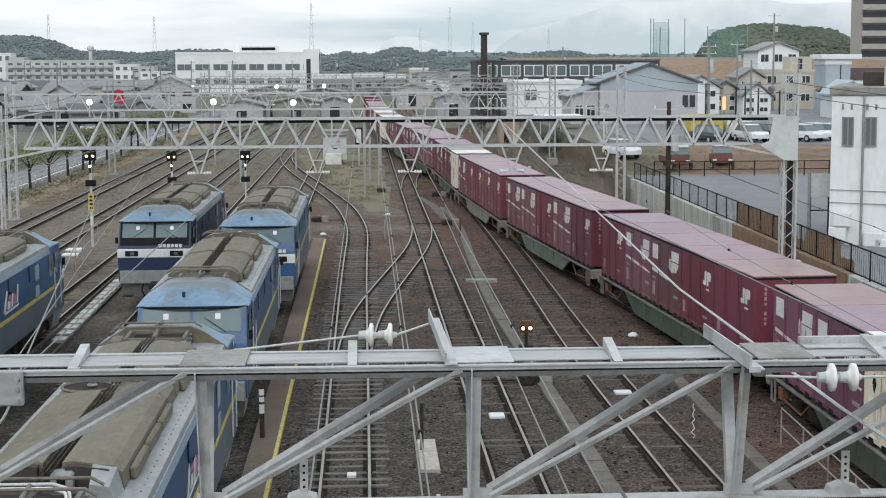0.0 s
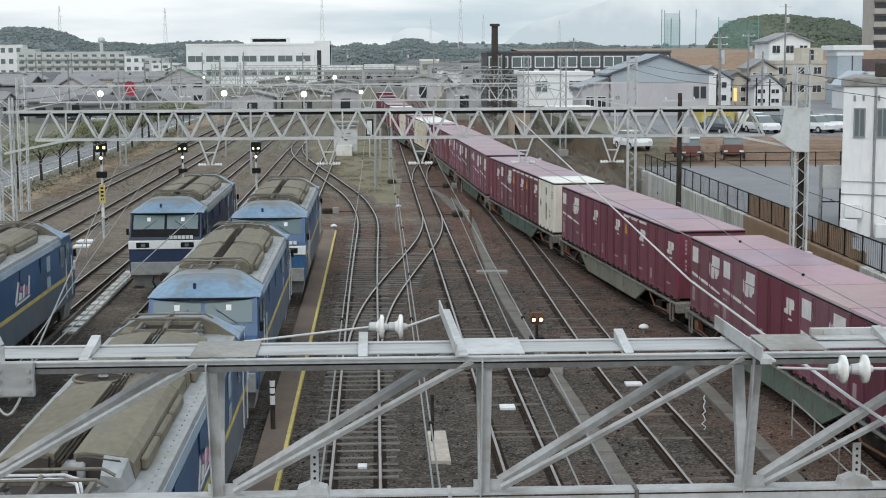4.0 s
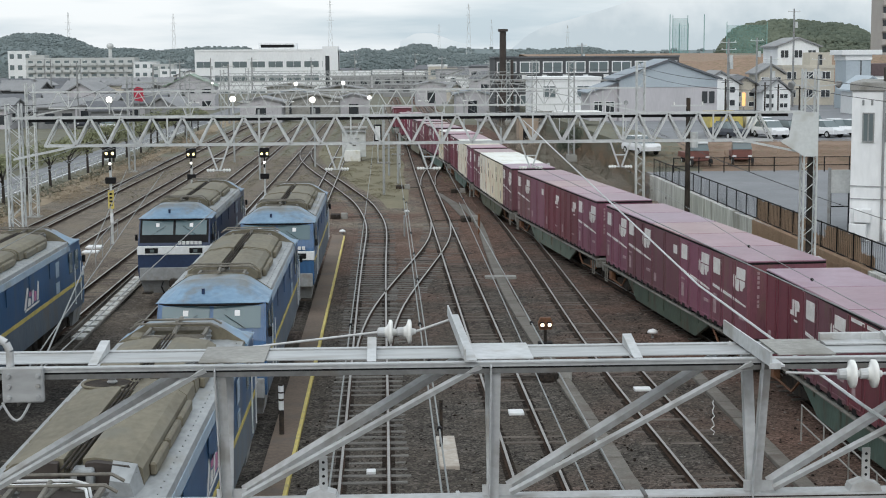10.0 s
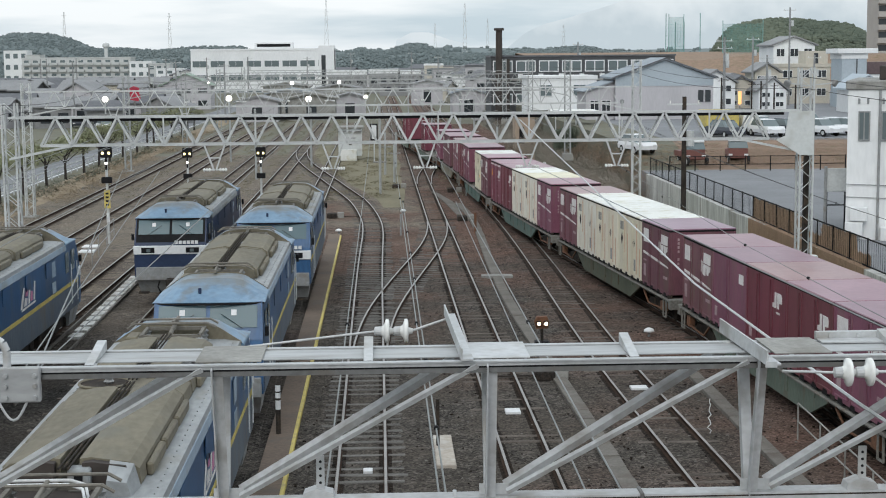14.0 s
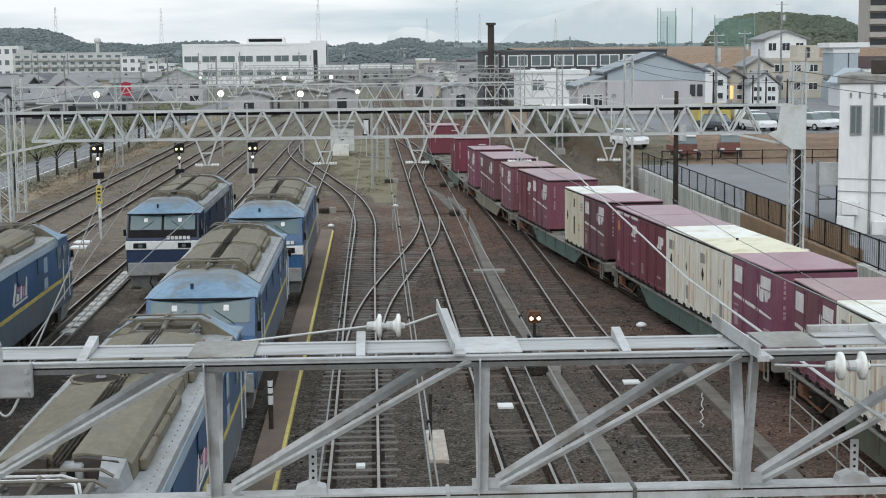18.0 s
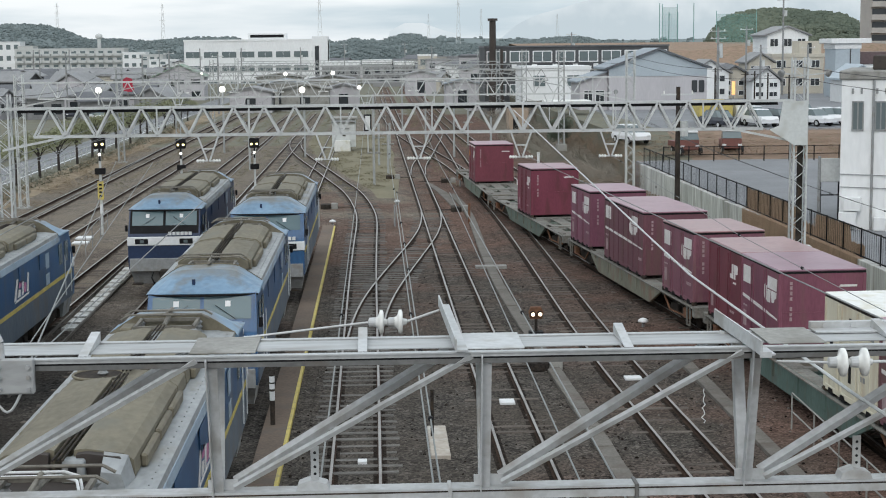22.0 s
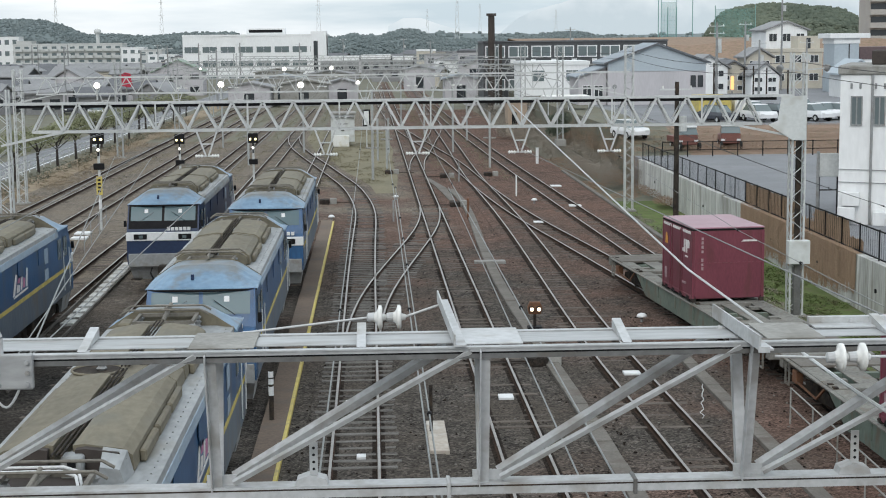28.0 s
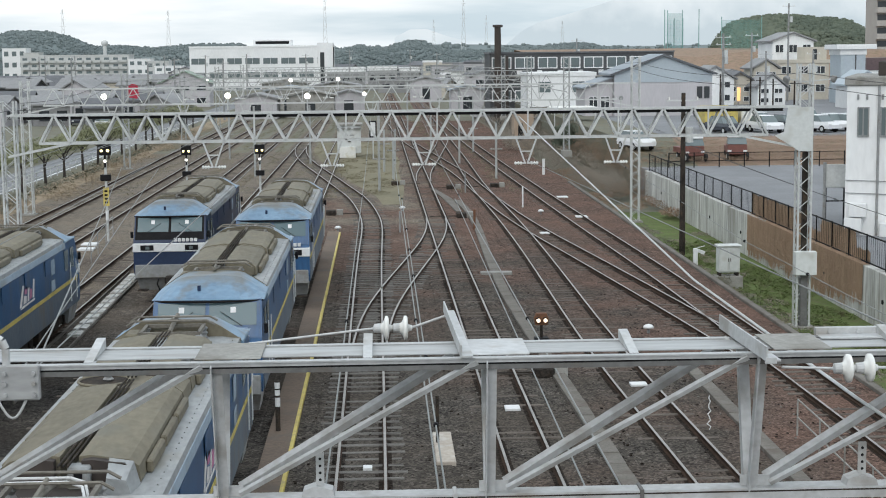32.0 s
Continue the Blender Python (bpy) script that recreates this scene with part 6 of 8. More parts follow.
solid("cable_duct", Geo().prism([(4.6, 96.6), (4.95, 96.4), (4.75, 105.0), (3.9, 112.5), (3.5, 113.5), (4.1, 106)], -0.25, -0.09, "z"), TROUGH, "curved pale concrete duct by the switch", "duct")
solid("crossing_bar", Geo().soft(4.35, 5.75, 68.6, 69.1, -0.2, -0.04, 0.02), CONCRETE, "concrete cross slab on the cable trough", "slab")


# guard rails near the bridge and beside the relay cabinets
def handrail(pts, h, m, name="handrail", label="thin white tubular handrail"):
    root = thing(name, label, "railing")
    for p in pts:
        part("upright", Geo().tube((p[0], p[1], p[2]), (p[0], p[1], p[2] + h), 0.022, n=8), m, root)
    for a, b in zip(pts, pts[1:]):
        for f in (1.0, 0.5):
            part("rail", Geo().tube((a[0], a[1], a[2] + h * f), (b[0], b[1], b[2] + h * f), 0.020, n=8), m, root)


handrail([(10.55, 38.6, -0.15), (10.5, 36.4, -0.15), (10.45, 34.2, -0.15), (10.4, 32.0, -0.15), (10.35, 29.5, -0.15)], 0.95, CONCRETE)
handrail([(-13.9, 74, -0.15), (-14.3, 78, -0.15), (-14.6, 82, -0.15), (-14.9, 86, -0.15)], 1.1, GREY, label="grey tubular handrail beside the signal")

cab = thing("relay_cabinet", "pale grey steel relay cabinet on a plinth in the grass", "cabinet")
part("plinth", Geo().soft(15.28, 16.52, 70.1, 71.0, -1.3, -0.62, 0.03), CONCRETE, cab)
for q in (15.5, 16.3):
    part("leg", Geo().box(q - 0.05, q + 0.05, 70.3, 70.8, -0.62, -0.46), IRON, cab)
part("body", Geo().soft(15.40, 16.40, 70.25, 70.85, -0.46, 0.74, 0.03), CABINET, cab)
for q in (15.45, 15.91):
    dr = part("door", Geo().soft(q, q + 0.44, 70.225, 70.252, -0.40, 0.66, 0.01), CABINET, cab)
    part("handle", Geo().soft(15.84 if q < 15.8 else 15.94, 15.87 if q < 15.8 else 15.97, 70.20, 70.226, 0.05, 0.22, 0.005), IRON, dr)
part("lid", Geo().soft(15.34, 16.46, 70.18, 70.92, 0.74, 0.81, 0.02), CABINET, cab)
lever = thing("switch_lever", "white painted hand lever beside the outer track", "lever")
part("stand", Geo().soft(14.52, 14.72, 71.6, 71.8, -0.3, 0.5, 0.02), LOCOWHITE, lever)
part("handle", Geo().bar((14.6, 71.7, 0.45), (15.05, 71.7, 0.28), 0.07, 0.16), LOCOWHITE, lever)
part("arm", Geo().bar((14.62, 71.7, 0.5), (15.05, 71.7, 0.62), 0.03, 0.03), LOCOWHITE, lever)


coil = thing("loose_cable", "loose white cable standing kinked out of the ballast", "cable")
part("strand", Geo().strand([Vector((8.44 + 0.07 * math.sin(k * 2.3) * (1 - k / 14), 39.4, -0.16 + 0.085 * k)) for k in range(12)], 0.014), LOCOWHITE, coil)


# yard signals on posts
def yard_signal(x, y, z, lens, base=-0.2, sign=False):
    root = thing("yard_signal", "black yard signal with lit lamps on a slim post", "signal", "yard signals")
    part("post", Geo().tube((x, y, base), (x, y, z + 0.4), 0.07, n=10), GALVFAR, root)
    part("head", Geo().soft(x - 0.32, x + 0.32, y - 0.12, y + 0.1, z - 0.25, z + 0.38, 0.05), BLACK, root)
    part("lower_head", Geo().soft(x - 0.28, x + 0.28, y - 0.14, y + 0.1, z - 1.62, z - 1.28, 0.03), BLACK, root)
    part("stalk", Geo().box(x - 0.05, x + 0.05, y - 0.1, y, z - 0.9, z - 0.25), BLACK, root)
    for s in (-1, 1):
        part("lens", Geo().tube((x + s * 0.17, y - 0.12, z), (x + s * 0.17, y - 0.15, z), 0.075, n=12), lens, root)
    part("lens", Geo().tube((x, y - 0.12, z - 0.55), (x, y - 0.15, z - 0.55), 0.075, n=12), L_WHITE, root)
    if sign:
        part("sign", Geo().soft(x - 0.16, x + 0.16, y - 0.12, y - 0.08, 1.75, 2.75, 0.01), YELLOW, root, "yellow sign plate with dark bars")
        for i in range(4):
            part("sign_bar", Geo().box(x - 0.08, x + 0.08, y - 0.13, y - 0.12, 1.9 + i * 0.2, 2.0 + i * 0.2), BLACK, root)
        part("white_band", Geo().tube((x, y, 1.0), (x, y, 1.5), 0.085, n=10), LOCOWHITE, root)


yard_signal(-14.8, 83.8, 4.72, L_AMBER, sign=True)
yard_signal(-12.50, 100, 3.66, L_AMBER)
yard_signal(-7.82, 100, 3.66, L_AMBER)


def lamp_post(x, y, z, r=0.28, lit=True, drop=0.9):
    root = thing("flood_lamp", "round lit yard lamp on a gantry bracket" if lit else "grey domed yard lamp on a gantry bracket, unlit", "lamp", "yard lamps")
    part("bracket", Geo().tube((x, y, z - drop), (x, y, z), 0.05, n=8), GALVFAR, root)
    part("housing", Geo().lathe((x, y + 0.12, z), [(0, 0.1), (0.05, r), (0.1, r)], 14, (0, -1, 0)), GALVFAR, root)
    part("lens", Geo().tube((x, y - 0.0, z), (x, y - 0.02, z), r * 0.95, n=16), L_WHITE if lit else GREY, root)


for x, y, z in ((-17.3, 98.3, 7.22), (-9.6, 98.3, 7.20), (-4.62, 98.3, 7.12), (-7.9, 137.8, 7.5), (-3.75, 137.8, 7.55), (-1.45, 137.8, 6.25), (-15.2, 137.8, 7.6)):
    lamp_post(x, y, z, 0.20 if y < 110 else 0.18 if x > -10 else 0.10)
for x, z in ((5.15, 5.62), (21.3, 5.62)):
    lamp_post(x, 137.8, z, 0.22, False, 0.9 if x < 15 else 3.4)

hut = thing("instrument_hut", "off-white instrument hut with a low step between tracks", "hut")
part("wall", Geo().soft(-4.25, -2.0, 150, 152.6, 0.25, 2.9, 0.03), CABINET, hut)
part("roof", Geo().soft(-4.4, -1.85, 149.8, 152.8, 2.9, 3.1, 0.03), CONCRETE, hut)
part("base", Geo().soft(-4.05, -2.5, 149.6, 150.0, -0.2, 0.9, 0.03), CREAM_TOP, hut)
part("sign_bar", Geo().box(-3.7, -2.6, 149.97, 149.995, 1.95, 2.05), GREY, hut)
part("meter_box", Geo().soft(-3.25, -2.95, 149.88, 149.99, 1.35, 1.65, 0.02), IRON, hut)
part("hood", Geo().soft(-4.3, -1.95, 149.7, 150.0, 2.62, 2.72, 0.02), GREY, hut)
sign = thing("sign_board", "white sign board with black frame on a post", "sign")
part("post", Geo().tube((-0.8, 148, -0.2), (-0.8, 148, 3.4), 0.06, n=8), GALVFAR, sign)
part("frame", Geo().soft(-1.15, -0.45, 147.85, 147.92, 1.85, 3.45, 0.01), BLACK, sign)
part("face", Geo().soft(-1.03, -0.57, 147.82, 147.85, 2.0, 3.3, 0.005), LOCOWHITE, sign)
for x, y, h in ((-0.2, 112, 6.4), (7.0, 140, 6.5), (3.0, 178, 6.5), (0.9, 122, 3.2), (0.2, 131, 3.4), (1.2, 140, 3.0), (-10.4, 128, 5.6), (-6.5, 142, 5.2), (-14.6, 150, 6.0), (9.0, 122, 4.2), (9.2, 156, 5.5), (5.2, 164, 5.2)):
    root = thing("line_pole", "slim grey steel line pole with insulator arm", "pole", "line poles")
    part("shaft", Geo().tube((x, y, -0.2), (x, y, h), 0.09, n=8), DULLSTEEL, root)
    for s in (-1, 1):
        part("insulator", Geo().lathe((x + s * 0.1, y, 2.2), [(0, 0.03), (0.1, 0.08), (0.2, 0.04), (0.3, 0.08), (0.4, 0.03)], 8, (s, 0, 0)), CONCRETE, root)

# ---------------------------------------------------------------- right side: retaining wall, fence, dry creeper
wall = tagged(new("retaining_wall"), "streaked grey concrete retaining wall below the lot", "wall", kind="structure")
y = -60.0
while y < 113:
    d = 2.0
    part("panel", Geo().soft(19.40, 19.78, y + 0.012, y + d - 0.012, -1.5, 1.02 + rng.uniform(-0.03, 0.03), 0.02), STAINED, wall)
    if int(y / 2) % 4 == 1:
        part("weep_hole", Geo().tube((19.36, y + 1.0, -0.1), (19.41, y + 1.0, -0.1), 0.09, n=10), BLACK, wall)
    y += d
fence = thing("lot_fence", "dark steel post and mesh fence along the lot", "fence")
y = 30.0
ys = []
while y < 114:
    part("post", Geo().bar((19.62, y, 0.95), (19.62, y, 2.25), 0.05, 0.05), BLACK, fence)
    ys.append(y)
    y += 2.45
for z in (1.1, 2.2):
    part("rail", Geo().bar((19.62, 30, z), (19.62, ys[-1], z), 0.05, 0.05), BLACK, fence)
for a in ys[:-1]:
    mesh = Geo()
    for k in range(1, 9):
        mesh.bar((19.62, a + 2.45 * k / 9, 1.1), (19.62, a + 2.45 * k / 9, 2.2), 0.010, 0.010, (0, 1, 0))
    part("mesh_panel", mesh, BLACK, fence)


def leaf_cloud(name, boxes, count, size, material, seed, tilt=1.2, wall=False, slim=1.0):
    """Many small leaf blades in loose clumps within ellipsoids (x, y, z, rx, ry, rz); wall: lying against a wall that faces -x."""
    r = random.Random(seed)
    v, f = [], []
    for _ in range(count):
        cx, cy, cz, rx, ry, rz = r.choice(boxes)
        while True:
            a, b, c = r.uniform(-1, 1), r.uniform(-1, 1), r.uniform(-1, 1)
            q = a * a + b * b + c * c
            if 0.25 < q < 1:
                break
        p = Vector((cx + a * rx, cy + b * ry, cz + c * rz))
        s = size * r.uniform(0.6, 1.5)
        m = Euler((r.uniform(-tilt, tilt), r.uniform(-tilt, tilt), r.uniform(0, 6.3))).to_matrix()
        if wall:
            m = Euler((0, -1.1, 0)).to_matrix() @ m
        k = len(v)
        for x, y in ((-0.5, -1), (0.5, -0.6), (0.35, 1), (-0.45, 0.7)):
            v.append(tuple(p + m @ Vector((x * s * slim, y * s, 0))))
        f.append((k, k + 1, k + 2, k + 3))
    me = bpy.data.meshes.new(name)
    me.from_pydata(v, [], f)
    me.materials.append(material)
    return me


def plant(name, boxes, count, size, material, label, seed, category="plant", tilt=0.9, wall=False, slim=1.0):
    return tagged(new(name, leaf_cloud(name, boxes, count, size, material, seed, tilt, wall, slim)), label, category, kind="stuff")


WINTER = mat("winter_twigs", (0.270, 0.236, 0.192), (0.200, 0.172, 0.140), rough=0.95, scale=0.6, fine=6.0, bump=0.0)
CREEPER = mat("dry_creeper", (0.400, 0.278, 0.192), (0.290, 0.200, 0.138), rough=0.95, scale=0.9, fine=9.0, bump=0.1, streak=(1.6, 1.6, 0.25), grime=(0.255, 0.190, 0.125), spec=0.1)
r3 = random.Random(3)
STRAW = mat("straw_weeds", (0.205, 0.180, 0.115), (0.135, 0.122, 0.076), rough=0.95, scale=0.5, fine=6.0, bump=0.0)
RUSSET = mat("russet_dry_grass", (0.300, 0.206, 0.146), (0.215, 0.146, 0.102), rough=0.95, scale=0.6, fine=7.0, bump=0.0, grime=(0.150, 0.130, 0.070))
# dead creeper: a thin lumpy mat on the wall and up the fence, under loose leaves
mat_rng = random.Random(8)
rows = []
for k in range(90):
    yy = 61.5 + k * 0.225
    high = (2.15 if 63.5 < yy < 68.6 or yy > 71.8 else 1.55) + mat_rng.uniform(-0.07, 0.07)
    low = -0.35 - 0.55 * min(max((yy - 62) / 6, 0), 1) + mat_rng.uniform(-0.38, 0.30)
    x = 19.375 + mat_rng.uniform(-0.012, 0.012)
    rows.append([(x, yy, low), (x - 0.01, yy, low * 0.6 + 0.4), (x, yy, 0.6), (x + 0.005, yy, 1.03), (19.655, yy, 1.05), (19.66, yy, high * 0.5 + 0.5), (19.665, yy, high)])
mesh_mat = Geo().loft(rows, close=False)
tagged(solid("creeper_mat", mesh_mat, CREEPER, "matted dead brown creeper on the wall and fence", "plant"), kind="stuff")
plant("dry_creeper", [((19.36 if z < 1.05 else 19.66) + r3.uniform(-0.02, 0.02), yy, z + r3.uniform(-0.12, 0.12), 0.03, 0.5, 0.36) for yy in np.arange(62.0, 81.2, 0.5) for z in ((-0.7, -0.3, 0.1, 0.5, 0.9, 1.3, 1.7) if 63.5 < yy < 68.6 or yy > 71.8 else (-0.3, 0.1, 0.5, 0.9, 1.2))], 36000, 0.026, CREEPER, "brown dry creeper hanging over the wall and fence", 11, tilt=0.28, wall=True)
plant("grass_tuft", [(16.6 + r3.uniform(-0.9, 2.2), yy, -1.17, 0.8, 0.9, 0.10) for yy in np.arange(40, 88, 0.6)], 30000, 0.075, GRASS, "bright green grass on the strip below the wall", 12, "grass", tilt=0.75, slim=0.35)
plant("dry_grass", [(16.4 + r3.uniform(-0.9, 2.6), yy, -1.15, 0.6, 0.8, 0.10) for yy in np.arange(42, 96, 1.7)], 9000, 0.06, WINTER, "withered brown tufts among the grass", 43, "grass", tilt=0.75, slim=0.35)
plant("grass_tuft", [(15.0 + r3.uniform(-0.2, 0.6), yy, -0.62, 0.4, 0.7, 0.16) for yy in np.arange(40, 92, 1.6)], 5000, 0.045, OLIVE, "olive weeds at the edge of the kerb", 13, "grass", tilt=0.7, slim=0.5)
plant("dry_grass", [(16.5 + r3.uniform(-3.2, 3.0), yy, -0.75, 1.0, 1.5, 0.25) for yy in np.arange(100, 140, 1.2)], 34000, 0.038, RUSSET, "russet dry grass on the bank beside the outer track", 14, "grass", tilt=0.6)
plant("dry_grass", [(-1.5 + r3.uniform(-2.6, 2.6), yy, -0.14, 0.8, 1.4, 0.14) for yy in np.arange(108, 176, 1.2)], 18000, 0.036, STRAW, "olive and straw weeds between the diverging tracks", 15, "grass")
plant("dry_grass", [(-23.3 + r3.uniform(-2.4, 1.2), yy, 0.0, 1.0, 1.4, 0.22) for yy in np.arange(70, 210, 1.5)], 36000, 0.036, DRYGRASS, "straw-coloured verge along the siding", 16, "grass", tilt=0.7)
plant("dry_grass", [(x + r3.uniform(-0.5, 0.5), yy, -0.15, 0.5, 2.2, 0.10) for x in (-18.7, -14.6, -10.5, -6.6, 5.2, 9.2) for yy in np.arange(112, 300, 3.0)], 40000, 0.042, STRAW, "dull olive and straw weeds along the far tracks", 26, "grass", tilt=0.7)
plant("scrub", [(x + r3.uniform(-0.8, 0.8), 194 + r3.uniform(-4, 4), 1.0 + r3.uniform(-0.3, 0.6), 1.3, 1.6, 1.1) for x in np.arange(16.5, 27, 0.9)], 16000, 0.07, WINTER, "grey-brown winter shrubs before the annex", 27, tilt=0.8)
plant("bank_scrub", [(x, yq, 1.25 + 0.11 * (yq - 117), 0.9, 1.2, 0.22) for x in np.arange(19.8, 48, 0.6) for yq in (118.5, 121, 123.5, 126, 128.5)], 60000, 0.034, RUSSET, "brown winter scrub on the bank behind the lot", 17, tilt=0.6)
plant("scrub", [(18.0 + r3.uniform(-2.5, 2.2), yy, -0.1, 0.9, 1.2, 0.9) for yy in np.arange(112, 130, 1.0)], 30000, 0.036, WINTER, "grey-brown winter scrub past the end of the wall", 28, tilt=0.7, slim=0.5)
plant("scrub", [(19.2 + r3.uniform(-0.4, 0.6), yy, 0.6 + r3.uniform(-0.6, 0.8), 0.6, 1.2, 1.0) for yy in np.arange(113, 172, 1.0)], 36000, 0.040, RUSSET, "russet scrub on the bank beside the line", 29, tilt=0.7, slim=0.5)
plant("scrub", [(14.6 + r3.uniform(-1.6, 1.8), 158 + r3.uniform(-3, 3), 0.6 + r3.uniform(-0.8, 0.8), 0.8, 1.0, 0.8) for k in range(18)], 12000, 0.05, WINTER, "grey-brown winter scrub before the tan shed", 42, tilt=0.8, slim=0.5)
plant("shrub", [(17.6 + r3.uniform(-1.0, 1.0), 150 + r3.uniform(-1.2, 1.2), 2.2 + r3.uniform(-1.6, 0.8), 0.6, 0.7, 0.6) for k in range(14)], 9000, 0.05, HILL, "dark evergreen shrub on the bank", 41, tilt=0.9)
plant("scrub", [(15.0 + r3.uniform(-1.0, 4), yy, 0.1, 1.3, 2.0, 1.1) for yy in np.arange(128, 225, 2.0)], 60000, 0.050, WINTER, "dark winter scrub beside the line", 18, tilt=0.7, slim=0.5)


# ---------------------------------------------------------------- buildings
def window(root, x0, x1, z0, z1, y, frame_mat, glass=SMOKED, bars=1, t=0.06):
    w = part("window", Geo().box(x0, x1, y - 0.03, y + 0.03, z0, z1), glass, root)
    fr = Geo().box(x0 - t, x1 + t, y - 0.07, y + 0.01, z1, z1 + t).box(x0 - t, x1 + t, y - 0.09, y + 0.01, z0 - t, z0).box(x0 - t, x0, y - 0.07, y + 0.01, z0, z1).box(x1, x1 + t, y - 0.07, y + 0.01, z0, z1)
    for b in range(bars):
        c = x0 + (x1 - x0) * (b + 1) / (bars + 1)
        fr.box(c - t / 2, c + t / 2, y - 0.06, y - 0.03, z0, z1)
    part("window_frame", fr, frame_mat, w)
    return w


def house(name, x, y, w, d, h, wall, roof, label, z=0.0, ridge=1.6, turn=0.0, storeys=2, cols=4, flat=False, group="", category="building", frames=True, parapet=0.5, ww=None, wh=(0.35, 0.78), glass=SMOKED, side=False, ft=0.06):
    root = thing(name, label, category, group, pose(x, y, z, 0, 0, turn))
    body = Geo().box(-w / 2, w / 2, 0, d, -1.0, h)
    if flat:
        part("roof", Geo().box(-w / 2 - 0.12, w / 2 + 0.12, -0.12, d + 0.12, h, h + parapet), roof, root)
    else:
        e = 0.45
        part("roof", Geo().prism([(-w / 2 - e, h - 0.12), (0, h + ridge), (w / 2 + e, h - 0.12), (w / 2 + e, h + 0.10), (0, h + ridge + 0.22), (-w / 2 - e, h + 0.10)], -e, d + e), roof, root)
        body.prism([(-w / 2, h), (w / 2, h), (0, h + ridge)], 0.0, d)
    part("wall", body, wall, root)
    sh = h / storeys
    ww = ww or min(1.8, w / max(cols, 1) * 0.55)
    for k in range(storeys):
        for c in range(cols):
            cx = -w / 2 + w * (c + 0.5) / cols
            z0, z1 = k * sh + sh * wh[0], k * sh + sh * wh[1]
            if frames:
                window(root, cx - ww / 2, cx + ww / 2, z0, z1, 0.0, WALLWHITE, glass, 1, ft)
            else:
                part("window", Geo().box(cx - ww / 2, cx + ww / 2, -0.05, 0.02, z0, z1), glass, root)
    if side:
        for q in (0.22, 0.7):
            part("side_window", Geo().box(-w / 2 - 0.04, -w / 2 + 0.02, d * q - 0.7, d * q + 0.7, h * 0.25, h * 0.72), glass, root)
    return root


MAROONROOF = mat("maroon_sheet_roof", (0.135, 0.095, 0.098), (0.098, 0.068, 0.070), rough=0.6, scale=0.4, fine=4.0, bump=0.05)
TANWALL = mat("tan_boards", (0.40, 0.315, 0.24), (0.32, 0.25, 0.19), rough=0.85, scale=0.5, fine=5.0, bump=0.1, streak=(2, 2, 0.3))
# white two-storey building at the lot's edge
wb = thing("white_building", "white rendered building with tall narrow windows beside the lot", "building", "", pose(25.95, 70.4, 1.0, 0, 0, -20))
part("wall", Geo().box(-4.5, 4.5, 0, 10, -1, 7.0), WALLWHITE, wb)
part("roof", Geo().soft(-4.62, 4.62, -0.12, 10.1, 7.0, 7.42, 0.05), CONCRETE, wb, "grey flat roof edge")
part("roof_block", Geo().soft(-3.2, 1.5, 2.0, 6.0, 7.42, 8.1, 0.05), BROWN, wb)
part("roof_vent", Geo().soft(-2.2, -1.8, 0.6, 1.2, 7.42, 8.3, 0.04), WALLBEIGE, wb)
for x in (-3.75, -2.72, 0.2, 2.4):
    window(wb, x - 0.21, x + 0.21, 4.7, 5.95, 0.0, GREY, GLASS, 1)
for x in (-4.0, -3.6, -2.9, -2.5, -1.4):
    part("wall_vent", Geo().soft(x - 0.05, x + 0.05, -0.06, 0.02, 6.35, 6.6, 0.01), GREY, wb)
part("downpipe", Geo().tube((-3.05, -0.10, -0.8), (-3.05, -0.10, 7.0), 0.06, n=8), GREY, wb)
for x, z in ((-4.1, 0.2), (-3.9, 0.9), (-2.5, 0.0), (-2.0, -0.3)):
    part("air_unit", Geo().soft(x - 0.4, x + 0.4, -0.5, -0.05, z, z + 0.65, 0.03), WALLWHITE, wb)
part("cable_tray", Geo().bar((-4.5, -0.05, 2.6), (4.5, -0.05, 2.4), 0.03, 0.03).bar((-4.5, -0.05, 2.0), (4.5, -0.05, 1.8), 0.03, 0.03), GREY, wb)
gate = thing("lot_gate", "grey sheet gate beside the white building", "gate")
part("sheet", Geo().soft(21.75, 22.7, 75.2, 75.3, 2.95, 4.1, 0.02), GALVFAR, gate)
part("frame", Geo().bar((21.75, 75.2, 1.0), (21.75, 75.2, 2.95), 0.06, 0.06).bar((22.65, 75.2, 1.0), (22.65, 75.2, 2.95), 0.06, 0.06).bar((21.75, 75.2, 2.3), (22.65, 75.2, 2.3), 0.06, 0.06), BLACK, gate)
part("post", Geo().tube((21.68, 75.2, 1.0), (21.68, 75.2, 4.2), 0.08, n=8), GREY, gate)

office = house("office_building", -34.0, 450, 41, 14, 12.0, WALLWHITE, WALLWHITE, "long white three-storey office building", flat=True, storeys=3, cols=8, ww=4.1, wh=(-0.16, 0.26), glass=GLASS)
part("stair_tower", Geo().box(16.0, 20.5, -0.6, 10, -1, 13.2), WALLWHITE, office)
part("stair_window", Geo().box(16.8, 18.0, -0.66, -0.6, 1, 10.5), SMOKED, office)
part("roof_block", Geo().box(-2.5, 8.5, 3, 10, 12.5, 14.2), WALLWHITE, office)
part("roof_louvre", Geo().box(-1.8, 7.8, 2.9, 3.0, 13.0, 13.8), BLACK, office)
block = house("apartment_block", -116, 600, 41, 12, 10.2, BLOCKWALL, BLOCKWALL, "long pale apartment block with balconies", flat=True, storeys=4, cols=12, frames=False, glass=GLASS)
